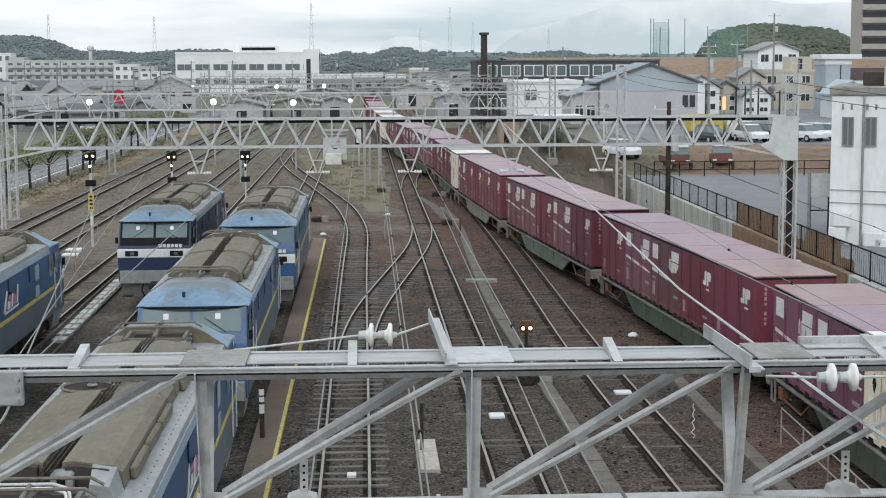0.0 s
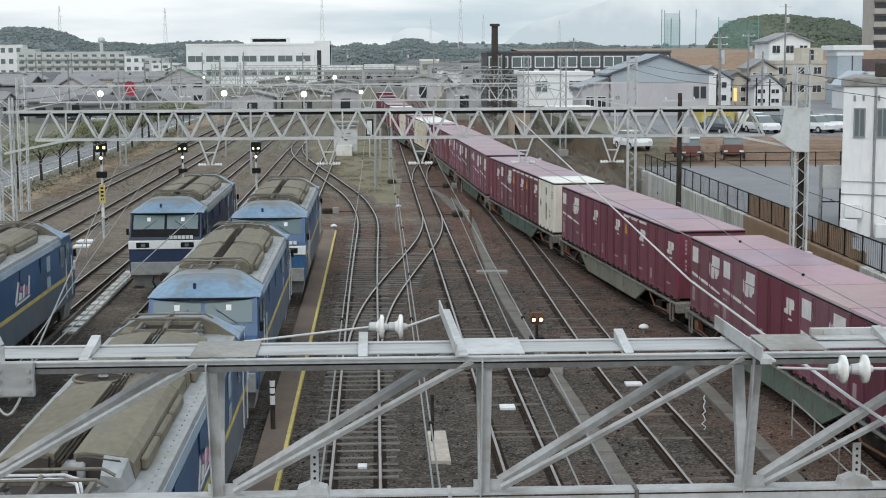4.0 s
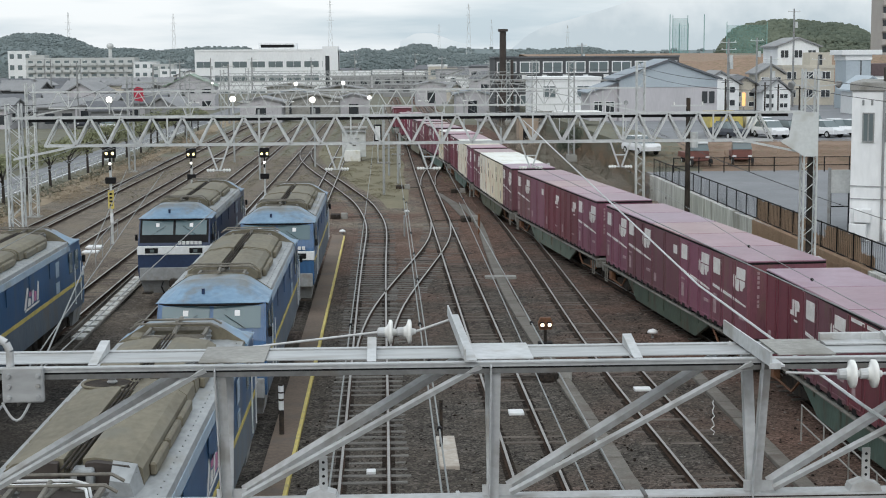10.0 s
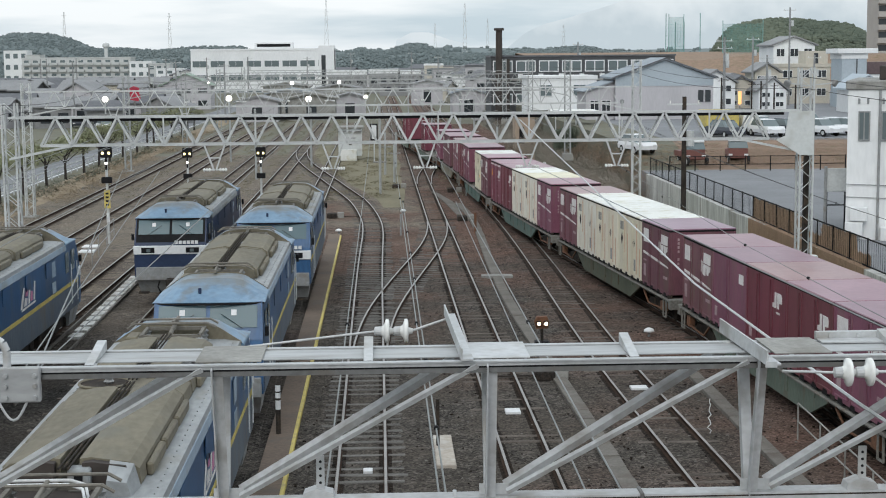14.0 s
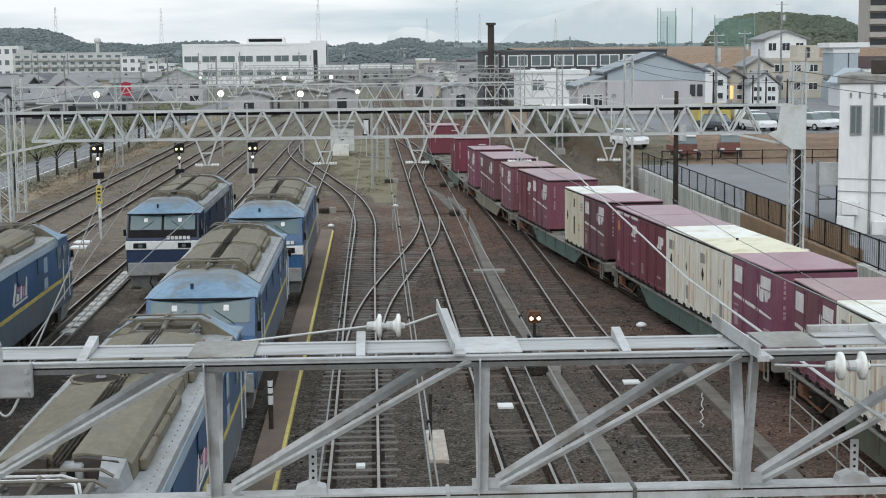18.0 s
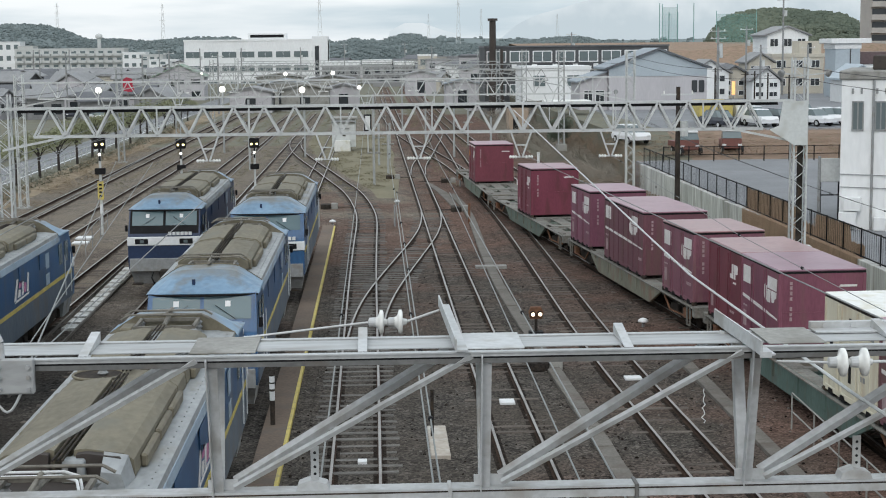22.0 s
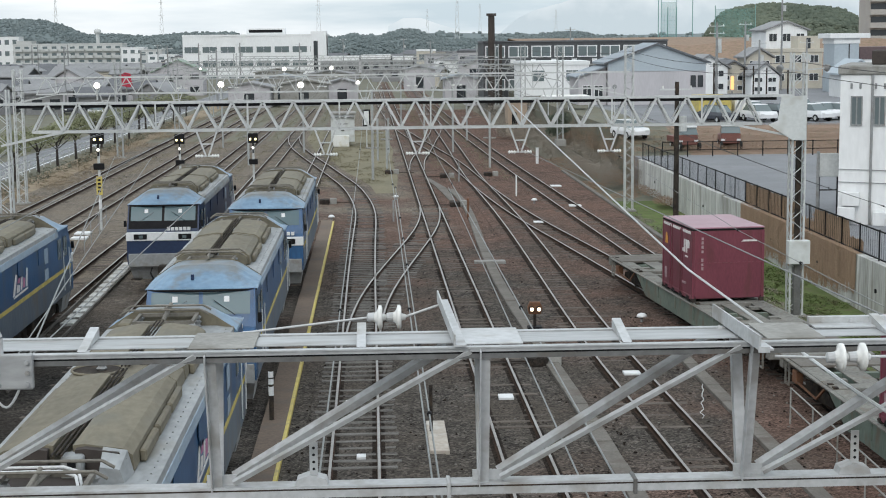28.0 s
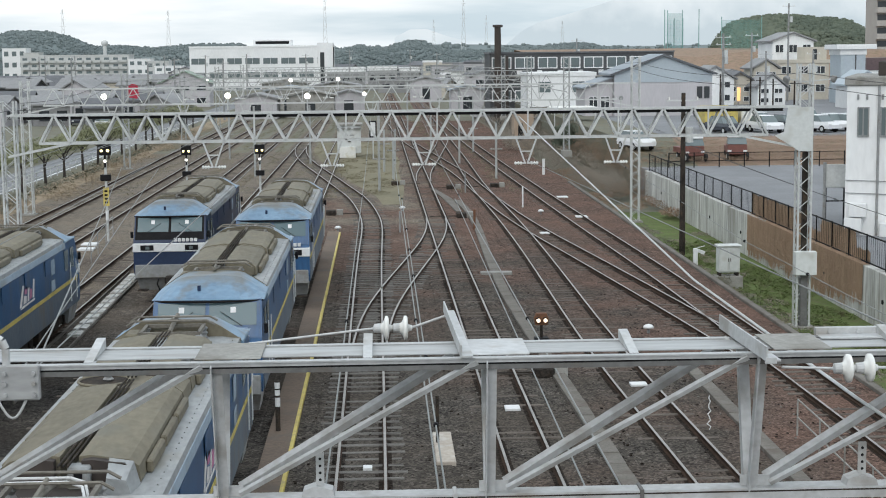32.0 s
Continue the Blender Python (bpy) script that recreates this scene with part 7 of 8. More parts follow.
for k in range(4):
    for c in range(12):
        part("balcony", Geo().box(-20 + c * 3.33 + 0.3, -20 + c * 3.33 + 3.0, -1.2, 0, k * 2.55 + 0.1, k * 2.55 + 1.1), BLOCKWALL, block)
for x, y, w, h, m in ((-148, 640, 9.5, 13.4, WALLWHITE), (-139, 630, 6, 11.6, BLOCKWALL), (-85.5, 560, 8, 8.8, WALLWHITE), (-77, 545, 7.5, 8.0, BLOCKWALL), (-70, 520, 9, 6.4, WALLWHITE)):
    house("town_block", x, y, w, 9, h, m, m, "pale block in front of the wooded hill", flat=True, storeys=3, cols=3, frames=False, group="low blocks of the town", glass=GLASS, parapet=0.3)
wt = thing("water_tower", "slim white tower with a rounded tank", "tower")
part("shaft", Geo().tube((-107.0, 614, 0), (-107.0, 614, 14.2), 0.7, n=10), BLOCKWALL, wt)
part("tank", Geo().lathe((-107.0, 614, 14.2), [(0, 0.8), (0.5, 1.35), (1.4, 1.35), (1.9, 0.9), (2.1, 0.2)], 14), BLOCKWALL, wt, smooth=True)
for x, w, h in ((-9.5, 10.5, 5.0), (0.5, 8.0, 5.3), (8.0, 5.5, 4.8), (20.5, 7.0, 4.6)):
    house("white_shed", x, 432, w, 10, h, ROOFGREY, WALLWHITE, "long low grey shed with a deep white roof edge", flat=True, storeys=1, cols=3, frames=False, group="white sheds", glass=SMOKED, parapet=1.2, wh=(0.45, 0.75))
# Assumed sheds, added to fill an unclear grey area past the sidings.
for x, y, w, d, h, roof in ((-19.5, 244, 6.5, 9, 3.0, ROOFGREY), (-11.2, 248, 7.5, 8, 3.3, CONCRETE), (-5.4, 262, 5.2, 9, 3.0, ROOFGREY), (-16.0, 272, 8.0, 9, 3.6, ROOFSTEEL), (-8.4, 296, 8.5, 9, 3.9, ROOFGREY), (-19.0, 310, 9.0, 9, 4.1, CONCRETE), (14.6, 262, 5.5, 9, 3.6, ROOFSTEEL), (9.6, 330, 6.5, 9, 4.0, ROOFGREY)):
    house("yard_shed", x, y, w, d, h, WALLGREY if w < 7 else CONCRETE, roof, "assumed low grey shed at the end of the sidings", ridge=0.7, storeys=1, cols=1, frames=False, group="yard sheds", ww=1.6, wh=(0.05, 0.7))
house("stair_block", 14.2, 424, 5.0, 8, 7.4, WALLBEIGE, WALLWHITE, "grey-beige block rising among white sheds", flat=True, storeys=2, cols=2, frames=False, glass=GLASS)
fac = house("factory_building", 29.5, 228, 27, 12, 9.6, WALLDARK, ROOFDARK, "dark two-storey factory building with white window bands", flat=True, storeys=2, cols=8, parapet=0.22, ww=2.6, wh=(0.57, 0.86), glass=GLASS, ft=0.14)
for i in range(9):
    part("air_unit", Geo().soft(-12.6 + i * 3.0, -11.9 + i * 3.0, -0.45, -0.02, 6.55, 7.15, 0.03), WALLWHITE, fac)
part("ledge", Geo().box(-13.5, 13.5, -0.7, 0, 6.15, 6.4), CONCRETE, fac, "grey ledge under the upper windows")
house("white_annex", 23.8, 205, 9.0, 10, 6.6, WALLWHITE, WALLWHITE, "white flat-roofed annex in front of the factory", flat=True, cols=2, storeys=2, z=0, glass=GLASS, ww=1.6, wh=(0.36, 0.78))
gw = house("gabled_warehouse", 31.3, 172, 10.9, 9, 6.0, WALLGREY, ROOFSTEEL, "lilac grey warehouse with pale blue gable", z=1.2, ridge=2.0, cols=0, frames=False, ww=0.7, wh=(0.25, 0.6))
part("upper_gable", Geo().prism([(-5.45, 5.1), (5.45, 5.1), (5.45, 5.95), (0, 7.9), (-5.45, 5.95)], -0.06, -0.01), ROOFBLUE, gw, "pale blue upper gable wall")
for s_ in (-1, 1):
    part("verge_trim", Geo().bar((s_ * 5.95, -0.47, 5.98), (0, -0.47, 8.15), 0.10, 0.12), ROOFDARK, gw)
for xa, xb in ((3.75, 4.35), (4.55, 5.15)):
    part("gable_window", Geo().box(xa, xb, -0.09, -0.02, 3.3, 4.6), SMOKED, gw)
lean = thing("warehouse_annex", "lilac grey lean-to with pale blue sheet roof beside the warehouse", "building")
part("wall", Geo().prism([(22.7, 0.2), (25.8, 0.2), (25.8, 6.80), (22.7, 5.76)], 173, 181), WALLGREY, lean)
part("roof", Geo().prism([(22.3, 5.62), (25.83, 6.80), (25.83, 6.95), (22.3, 5.77)], 172.6, 181.4), ROOFSTEEL, lean)
for q in (23.2, 24.5):
    window(lean, q, q + 0.9, 3.4, 4.7, 172.98, WALLWHITE, SMOKED)
hut2 = thing("tan_shed", "small tan shed with a dark doorway beside the line", "shed")
part("wall", Geo().soft(14.0, 16.1, 164, 167, -1.2, 3.5, 0.03), TANWALL, hut2)
part("roof", Geo().soft(13.85, 16.25, 163.8, 167.2, 3.5, 3.62, 0.03), ROOFGREY, hut2)
part("doorway", Geo().prism([(14.45, 0.5), (15.0, 0.5), (15.0, 2.0), (14.9, 2.3), (14.55, 2.3), (14.45, 2.0)], 163.97, 164.02), BLACK, hut2)
canopy = thing("yard_canopy", "bright white low canopy on thin posts", "canopy")
part("roof", Geo().soft(17.6, 22.4, 160, 165, 3.75, 4.05, 0.05), CREAM_TOP, canopy)
for q in (17.9, 20.0, 22.1):
    part("post", Geo().tube((q, 160.3, 0.8), (q, 160.3, 3.75), 0.06, n=8), GALVFAR, canopy)
hs = house("white_house", 61.7, 232, 6.2, 9, 5.0, WALLWHITE, ROOFGREY, "white gabled house on the slope", z=6.0, ridge=1.2, storeys=2, cols=3)
part("foundation", Geo().box(-3.1, 3.1, 0.02, 8.9, -5.0, -0.9), CONCRETE, hs)
part("balcony", Geo().box(-3.3, -0.9, -1.0, 0, 0.9, 1.7), WALLBEIGE, hs)
bh = house("beige_house", 60.6, 222, 7.4, 8, 5.2, WALLBEIGE, WALLBEIGE, "beige flat-roofed house with dark openings", z=2.6, flat=True, cols=3, frames=True, ww=1.25, wh=(0.45, 0.82))
part("roof_hut", Geo().box(0.4, 3.6, 1.0, 5.0, 5.7, 7.5), WALLBEIGE, bh)
part("hut_door", Geo().box(1.6, 2.2, 0.95, 1.01, 5.7, 7.2), SMOKED, bh)
house("gabled_house", 53.2, 214, 3.4, 6, 4.6, WALLBEIGE, ROOFGREY, "beige house with a gable roof", z=2.6, cols=2, ridge=1.2)
shop = house("white_shop", 62.6, 205, 3.3, 5, 6.4, ROOFBLUE, WALLWHITE, "pale blue block building with a white roof slab", z=2.6, flat=True, cols=0, storeys=3, parapet=0.7)
part("wall_joint", Geo().box(0.25, 0.42, -0.03, 0.01, 0, 6.4), WALLDARK, shop)
part("shop_front", Geo().box(-1.3, 1.3, -0.06, 0.01, 0.3, 2.4), SMOKED, shop)
part("roof_slab", Geo().soft(-2.4, 3.0, -0.5, 5.2, 7.1, 7.75, 0.04), WALLWHITE, shop)
house("mansard_house", 70.5, 214, 6.4, 8, 4.2, WALLWHITE, MAROONROOF, "white house under a deep maroon sheet roof", z=2.6, flat=True, cols=2, parapet=1.7)
house("dark_house", 47.5, 205, 5, 7, 2.6, WALLBEIGE, ROOFDARK, "beige house with dark tiled roof behind the lot", z=2.6, cols=2)
house("small_house", 50.5, 200, 3.6, 6, 2.4, WALLWHITE, ROOFGREY, "small white house with grey tiled roof", z=2.6, cols=2)
house("small_house", 44.0, 204, 5, 7, 3.4, WALLWHITE, ROOFGREY, "small white house with a grey roof", z=2.6, cols=2)
house("shed_house", 58.5, 186, 4, 6, 2.8, WALLWHITE, ROOFBLUE, "low white shed house", z=2.6, cols=2)
tw = house("apartment_tower", 124.0, 350, 24, 8, 50, TOWERWALL, CONCRETE, "tall grey apartment tower with balconies", flat=True, storeys=17, cols=3, frames=False)
for k in range(17):
    part("balcony", Geo().box(-12.3, 12.3, -1.6, 0, k * 2.94 + 0.2, k * 2.94 + 1.4), TOWERWALL, tw)
    # The recess's shade behind each balcony is put in as a dark strip.
    part("loggia", Geo().box(-11.8, 11.8, -0.03, 0.02, k * 2.94 + 1.4, k * 2.94 + 2.75), SMOKED, tw, "dark strip for the shaded recess behind the balcony")
ch = thing("chimney", "tall dark brown factory chimney with a rim", "chimney")
part("shaft", Geo().tube((17.0, 226, 0), (17.0, 226, 13.4), 0.58, 0.46, n=16), BROWN, ch)
part("rim", Geo().tube((17.0, 226, 13.4), (17.0, 226, 13.75), 0.72, n=16), BROWN, ch)
part("stay", Geo().tube((18.3, 226, 0), (18.3, 226, 9.3), 0.25, n=10), BROWN, ch)
bank = Geo().loft([[(x, 300, 2.5) for x in np.linspace(36, 150, 12)], [(x, 330, 9.0 + 0.6 * math.sin(x)) for x in np.linspace(36, 150, 12)], [(x, 420, 10.5) for x in np.linspace(36, 150, 12)], [(x, 440, 0) for x in np.linspace(36, 150, 12)]], close=False)
solid("brown_hillside", bank, RUSSET, "bare brown hillside above the houses", "hill", kind="structure")
rb = thing("red_sign", "red sign panel on a shop roof", "sign")
part("panel", Geo().prism([(-35.35, 4.05), (-34.3, 3.85), (-33.95, 4.2), (-34.15, 5.75), (-34.9, 5.95), (-35.75, 5.55)], 221, 221.3), RED, rb)
part("pole", Geo().tube((-34.8, 221.15, 0), (-34.8, 221.15, 3.98), 0.12, n=8), GREY, rb)

weed = Geo().loft([[(float(LINES["centre_track"][0](y)) + 1.45 + 0.12 * math.sin(y * 0.3), y, -0.150), (0.2, y, -0.142), (1.50 + 0.12 * math.sin(y * 0.23), y, -0.150)] for y in np.arange(102, 178, 2.0)], close=False)
solid("weed_patch", weed, STRAW, "worn straw and olive weed ground between the tracks", "weeds", kind="structure")

# the town: rows of houses with tiled roofs
rng2 = random.Random(21)
WALLS = (WALLWHITE, WALLBEIGE, WALLGREY, WALLWHITE)
ROOFS = (ROOFGREY, ROOFDARK, ROOFGREY, ROOFDARK, ROOFDARK)
placed = [(-37.4, 300)]
GREENROOF = mat("green_sheet_roof", (0.24, 0.31, 0.245), (0.19, 0.25, 0.20), rough=0.6, scale=0.3, fine=4.0, bump=0.03)
house("house", -37.4, 300, 9.4, 7, 4.6, WALLGREY, GREENROOF, "grey house with a broad green sheet roof", ridge=2.2, storeys=2, cols=3, group="houses of the town", frames=False)
for k in range(900):
    y = rng2.uniform(165, 640)
    u = rng2.uniform(-0.262, 0.30)
    x = u * y
    if -30 - 0.05 * max(0, y - 330) < x < (19 if y < 330 else 14) and y < 560:
        if not (y > 400 and (x > -12 or x < -58)):
            continue
    if 14 < x < 90 and y < 262 or x < -26 and y < 425:
        continue
    if -60 < x < -10 and 425 < y < 485 or -140 < x < -90 and 560 < y < 640:
        continue
    if x > 34 and 290 < y < 445:
        continue
    if any(abs(x - a) < 9.5 and abs(y - b) < 11 for a, b in placed):
        continue
    placed.append((x, y))
    big = rng2.random() < 0.14 and y > 330
    low = y < 330 and x < 0
    cap = 9.67 - (0.0110 if x < -60 * y / 450 else 0.0058) * y if x < 20 else 20
    if cap < 3.2:
        placed.pop()
        continue
    h = min(cap - 1.6, rng2.choice((2.8, 3.2, 4.2, 5.0))) if x < 20 else rng2.choice((3.0, 5.0, 5.2, 5.4)) if not big else rng2.uniform(5, 8.5)
    house("house" if not big else "town_block", x, y, rng2.uniform(7, 11) if not big else rng2.uniform(12, 22), rng2.uniform(6, 9), h, rng2.choice((ROOFGREY, WALLGREY, WALLDARK)) if abs(x) < 34 and x < 14 else rng2.choice(WALLS) if not low else rng2.choice((WALLBEIGE, WALLGREY, WALLWHITE, WALLWHITE)), rng2.choice(ROOFS) if not low else rng2.choice((ROOFGREY, ROOFGREY, ROOFDARK)) if not big else rng2.choice((WALLWHITE, CONCRETE)), "small tiled-roof house in the town" if not big else "low flat-roofed block in the town", ridge=rng2.uniform(1.1, 1.6), turn=rng2.choice((-32, -15, 0, 12, 55, 70)) + rng2.uniform(-6, 6) if not big else rng2.uniform(-12, 12), storeys=1 if h < 4 else 2, cols=2 if not big else 5, group="houses of the town" if not big else "low blocks of the town", frames=False, flat=big)
    if len(placed) > 135:
        break

# dense old houses beyond the road
for k in range(700):
    y = rng2.uniform(222, 420)
    x = rng2.uniform(-0.255, -0.118) * y
    cap = 9.67 - 0.0112 * y
    if any(abs(x - a) < 6.2 and abs(y - b) < 7.5 for a, b in placed) or x > -33:
        continue
    placed.append((x, y))
    rg = rng2.uniform(1.0, 1.5)
    # The darker wall colours stand in for facades lying in shade.
    house("house", x, y, rng2.uniform(4.6, 6.4), rng2.uniform(4.5, 6.5), max(2.2, min(cap - rg, rng2.choice((2.7, 3.0, 3.4, 4.6))) - rng2.uniform(0, 0.4)), rng2.choice((WALLDARK, WALLBEIGE, WALLGREY, ROOFGREY)), rng2.choice((ROOFGREY, ROOFDARK, ROOFGREY, ROOFGREY)), "old tiled-roof house in the dense quarter", ridge=rg, turn=rng2.choice((-20, 70, 80, 95, 105)) + rng2.uniform(-6, 6), storeys=1, cols=2, ww=1.0, side=True, group="houses of the town", frames=False)
    if len(placed) > 215:
        break

# utility poles in the streets
def utility_pole(x, y, z, h):
    root = thing("utility_pole", "concrete utility pole with cross-arms and wires", "pole", "utility poles")
    part("shaft", Geo().tube((x, y, z - 0.5), (x, y, z + h), 0.17, 0.11, n=8), IRON if y < 150 else GREY, root)
    for dz in (0.4,):
        part("cross_arm", Geo().bar((x - 0.9, y, z + h - dz), (x + 0.9, y, z + h - dz), 0.08, 0.08), GALVFAR, root)
        for s in (-0.75, 0, 0.75):
            part("insulator", Geo().tube((x + s, y, z + h - dz + 0.04), (x + s, y, z + h - dz + 0.2), 0.04, n=6), PORCELAIN, root)
    part("transformer", Geo().tube((x + 0.32, y, z + h - 2.6), (x + 0.32, y, z + h - 1.8), 0.22, n=10), GALVFAR, root)


for x, y, z, h in ((15.9, 81.5, -1.2, 8.7), (38.6, 175, 2.6, 9.0), (39.3, 178, 2.6, 8.2), (56.5, 215, 2.6, 13.5), (50.2, 210, 2.6, 9.5), (47.2, 190, 2.6, 7), (52.5, 188, 2.6, 7.0), (61, 240, 2.6, 9.5), (33, 262, 2, 10), (-31, 210, 0, 9), (-34, 260, 0, 9.5), (-46, 235, 0, 9.5), (-58, 300, 0, 10), (-24, 240, 0, 9), (-70, 330, 0, 10), (-25.5, 300, 0, 10), (-40, 360, 0, 10), (-18, 380, 0, 10), (-8, 410, 0, 11), (8, 420, 0, 11), (-52, 380, 0, 10), (13, 360, 0, 10), (20, 300, 0, 9), (-82, 380, 0, 10)):
    utility_pole(x, y, z, h)
neon = thing("shop_sign", "tall lit orange shop sign", "sign")
part("panel", Geo().soft(36.85, 37.15, 160, 160.3, 4.55, 5.9, 0.03), glow("lit_orange_sign", (1.0, 0.55, 0.22), 1.5), neon)
part("post", Geo().tube((37, 160.2, 2.4), (37, 160.2, 4.4), 0.1, n=8), GREY, neon)
for x, y, h in ((-240, 1200, 46), (-158, 1180, 44), (-40, 1150, 52), (63, 1180, 50), (55, 1600, 44), (102, 1500, 46), (175, 1500, 40)):
    root = thing("power_pylon", "distant steel transmission pylon", "pylon", "power pylons")
    for s in (-1, 1):
        part("leg", Geo().bar((x + s * 2.2, y, 0), (x + s * 0.3, y, h), 0.20, 0.20), GALVFAR, root)
    for k in range(3):
        part("arm", Geo().bar((x - 2.6 + k * 0.4, y, h * (0.72 + k * 0.11)), (x + 2.6 - k * 0.4, y, h * (0.72 + k * 0.11)), 0.12, 0.12), GALVFAR, root)
    lace = Geo()
    for k in range(8):
        a, b = h * k / 8, h * (k + 1) / 8
        wa, wb_ = 2.2 - 1.9 * k / 8, 2.2 - 1.9 * (k + 1) / 8
        lace.bar((x - wa, y, a), (x + wb_, y, b), 0.14, 0.14, (0, 1, 0)).bar((x + wa, y, a), (x - wb_, y, b), 0.14, 0.14, (0, 1, 0))
    tagged(part("lacing", lace, GALVFAR, root), kind="stuff")
for x in (77.6, 80.2, 82.6, 87.0):
    root = thing("net_post", "tall green netting post of a driving range", "post", "netting posts")
    part("shaft", Geo().tube((x, 425, 5), (x, 425, 21.0 if x in (77.6, 87.0) else 18.6), 0.12, n=8), NETTING, root)
net = Geo()
for x in np.arange(77.6, 82.7, 0.8):
    net.bar((x, 425, 8), (x, 425, 18), 0.025, 0.025, (0, 1, 0))
for z in np.arange(8, 18.5, 1.0):
    net.bar((77.6, 425, z), (82.6, 425, z), 0.03, 0.03)
tagged(solid("range_netting", net, NETTING, "pale green netting screen", "netting"), kind="stuff")
for x0, x1, yn, z0, z1 in ((78.3, 82.4, 424.6, 9.5, 20.0), (86.0, 96.2, 392, 9.5, 17.4)):
    root = thing("range_net", "translucent green net hung at a driving range", "netting", "range nets")
    part("sheet", Geo().loft([[(x0 + (x1 - x0) * k / 8, yn + 0.4 * math.sin(k * 1.7), z) for k in range(9)] for z in (z0, z1)], close=False), NETSHEET, root)
    for xe in (x0, x1):
        part("post", Geo().tube((xe, yn, 3), (xe, yn, z1 + 0.8), 0.10, n=8), NETTING, root)


# ---------------------------------------------------------------- vehicles
for x, y, h in ((41.4, 189, 4.3), (42.0, 190, 4.3), (45.6, 191, 3.8), (47.0, 192, 3.8), (48.4, 191, 3.6), (51.6, 193, 3.4)):
    root = thing("sign_post", "dark slim pole between the houses", "pole", "poles between the houses")
    part("shaft", Geo().tube((x, y, 2.3), (x, y, 2.6 + h), 0.11, 0.09, n=8), IRON, root)
    part("bracket", Geo().bar((x - 0.5, y, 2.2 + h), (x + 0.5, y, 2.2 + h), 0.07, 0.07), IRON, root)


def car(x, y, z, paint, turn, label, kind="car"):
    root = thing("car" if kind == "car" else "small_truck", label, "car" if kind == "car" else "truck", "parked cars", pose(x, y, z, 0, 0, turn))
    if kind == "car":
        part("body", Geo().loft([[(-0.8, -2.0, 0.35), (0.8, -2.0, 0.35), (0.8, 2.0, 0.35), (-0.8, 2.0, 0.35)], [(-0.83, -2.05, 0.65), (0.83, -2.05, 0.65), (0.83, 2.0, 0.65), (-0.83, 2.0, 0.65)], [(-0.78, -1.9, 0.92), (0.78, -1.9, 0.92), (0.78, 1.85, 0.95), (-0.78, 1.85, 0.95)]]), paint, root)
        part("cabin", Geo().loft([[(-0.74, -1.1, 0.92), (0.74, -1.1, 0.92), (0.74, 1.6, 0.94), (-0.74, 1.6, 0.94)], [(-0.62, -0.5, 1.45), (0.62, -0.5, 1.45), (0.62, 1.2, 1.45), (-0.62, 1.2, 1.45)]]), GLASS, root, "glazed cabin")
        part("roof", Geo().soft(-0.62, 0.62, -0.5, 1.2, 1.44, 1.50, 0.02), paint, root)
    else:
        part("body", Geo().soft(-0.75, 0.75, -0.9, 0.7, 0.4, 1.2, 0.06), paint, root)
        part("cabin", Geo().loft([[(-0.74, -0.9, 1.2), (0.74, -0.9, 1.2), (0.74, 0.6, 1.2), (-0.74, 0.6, 1.2)], [(-0.66, -0.6, 1.75), (0.66, -0.6, 1.75), (0.66, 0.5, 1.75), (-0.66, 0.5, 1.75)]]), GLASS, root)
        part("roof", Geo().soft(-0.72, 0.72, -0.72, 0.60, 1.70, 1.88, 0.05), LOCOWHITE, root)
        part("cargo_bed", Geo().soft(-0.75, 0.75, 0.72, 2.6, 0.55, 1.0, 0.02), paint, root)
    for s in (-1, 1):
        for yy in (-1.25, 1.25):
            wheel = part("wheel", Geo().tube((s * 0.66, yy, 0.31), (s * 0.84, yy, 0.31), 0.31, n=14), DARK, root)
            part("rim", Geo().tube((s * 0.80, yy, 0.31), (s * 0.85, yy, 0.31), 0.18, n=10), GALVFAR, wheel)
        part("headlight", Geo().soft(min(s * 0.45, s * 0.75), max(s * 0.45, s * 0.75), -2.08 if kind == "car" else -0.93, -2.0 if kind == "car" else -0.88, 0.62, 0.76, 0.01), LOCOWHITE, root)


CARWHITE = mat("white_car_paint", (0.78, 0.79, 0.80), (0.72, 0.73, 0.74), rough=0.25, bump=0.0)
CARDARK = mat("dark_car_paint", (0.06, 0.065, 0.08), rough=0.25, bump=0.0)
CARRED = mat("rusty_red_truck_paint", (0.19, 0.075, 0.06), (0.13, 0.055, 0.045), rough=0.6)
for x, y, p, a, l in ((33.3, 134, CARWHITE, 12, "white car parked above the bank"), (38.0, 134, CARWHITE, 28, "white car parked above the bank"), (35.4, 135, CARDARK, 16, "dark car parked above the bank"), (41.0, 135, CARWHITE, 22, "white car parked above the bank"), (34.4, 141, CARWHITE, 10, "white van-like car facing the yard"), (29.5, 133, CARDARK, 18, "dark car parked above the bank"), (43.5, 139, CARDARK, -14, "dark car parked above the bank")):
    car(x, y, 2.6, p, a, l)
for x, y, p, a, l in ((39.9, 136, CARWHITE, 10, "white car parked above the bank"), (31.4, 143, CARWHITE, 18, "white car parked above the bank"), (45.2, 136, CARWHITE, 30, "white car parked above the bank"), (40.2, 146, CARWHITE, 12, "white car facing the yard")):
    car(x, y, 2.6, p, a, l)
bf = thing("bank_fence", "low dark post and rail fence at the foot of the bank", "fence")
for i in range(13):
    part("post", Geo().bar((21.5 + i * 1.9, 115.6, 0.9), (21.5 + i * 1.9, 115.6, 2.15), 0.07, 0.07), BLACK, bf)
for z in (1.5, 2.1):
    part("rail", Geo().bar((21.5, 115.6, z), (44.3, 115.6, z), 0.05, 0.05), BLACK, bf)
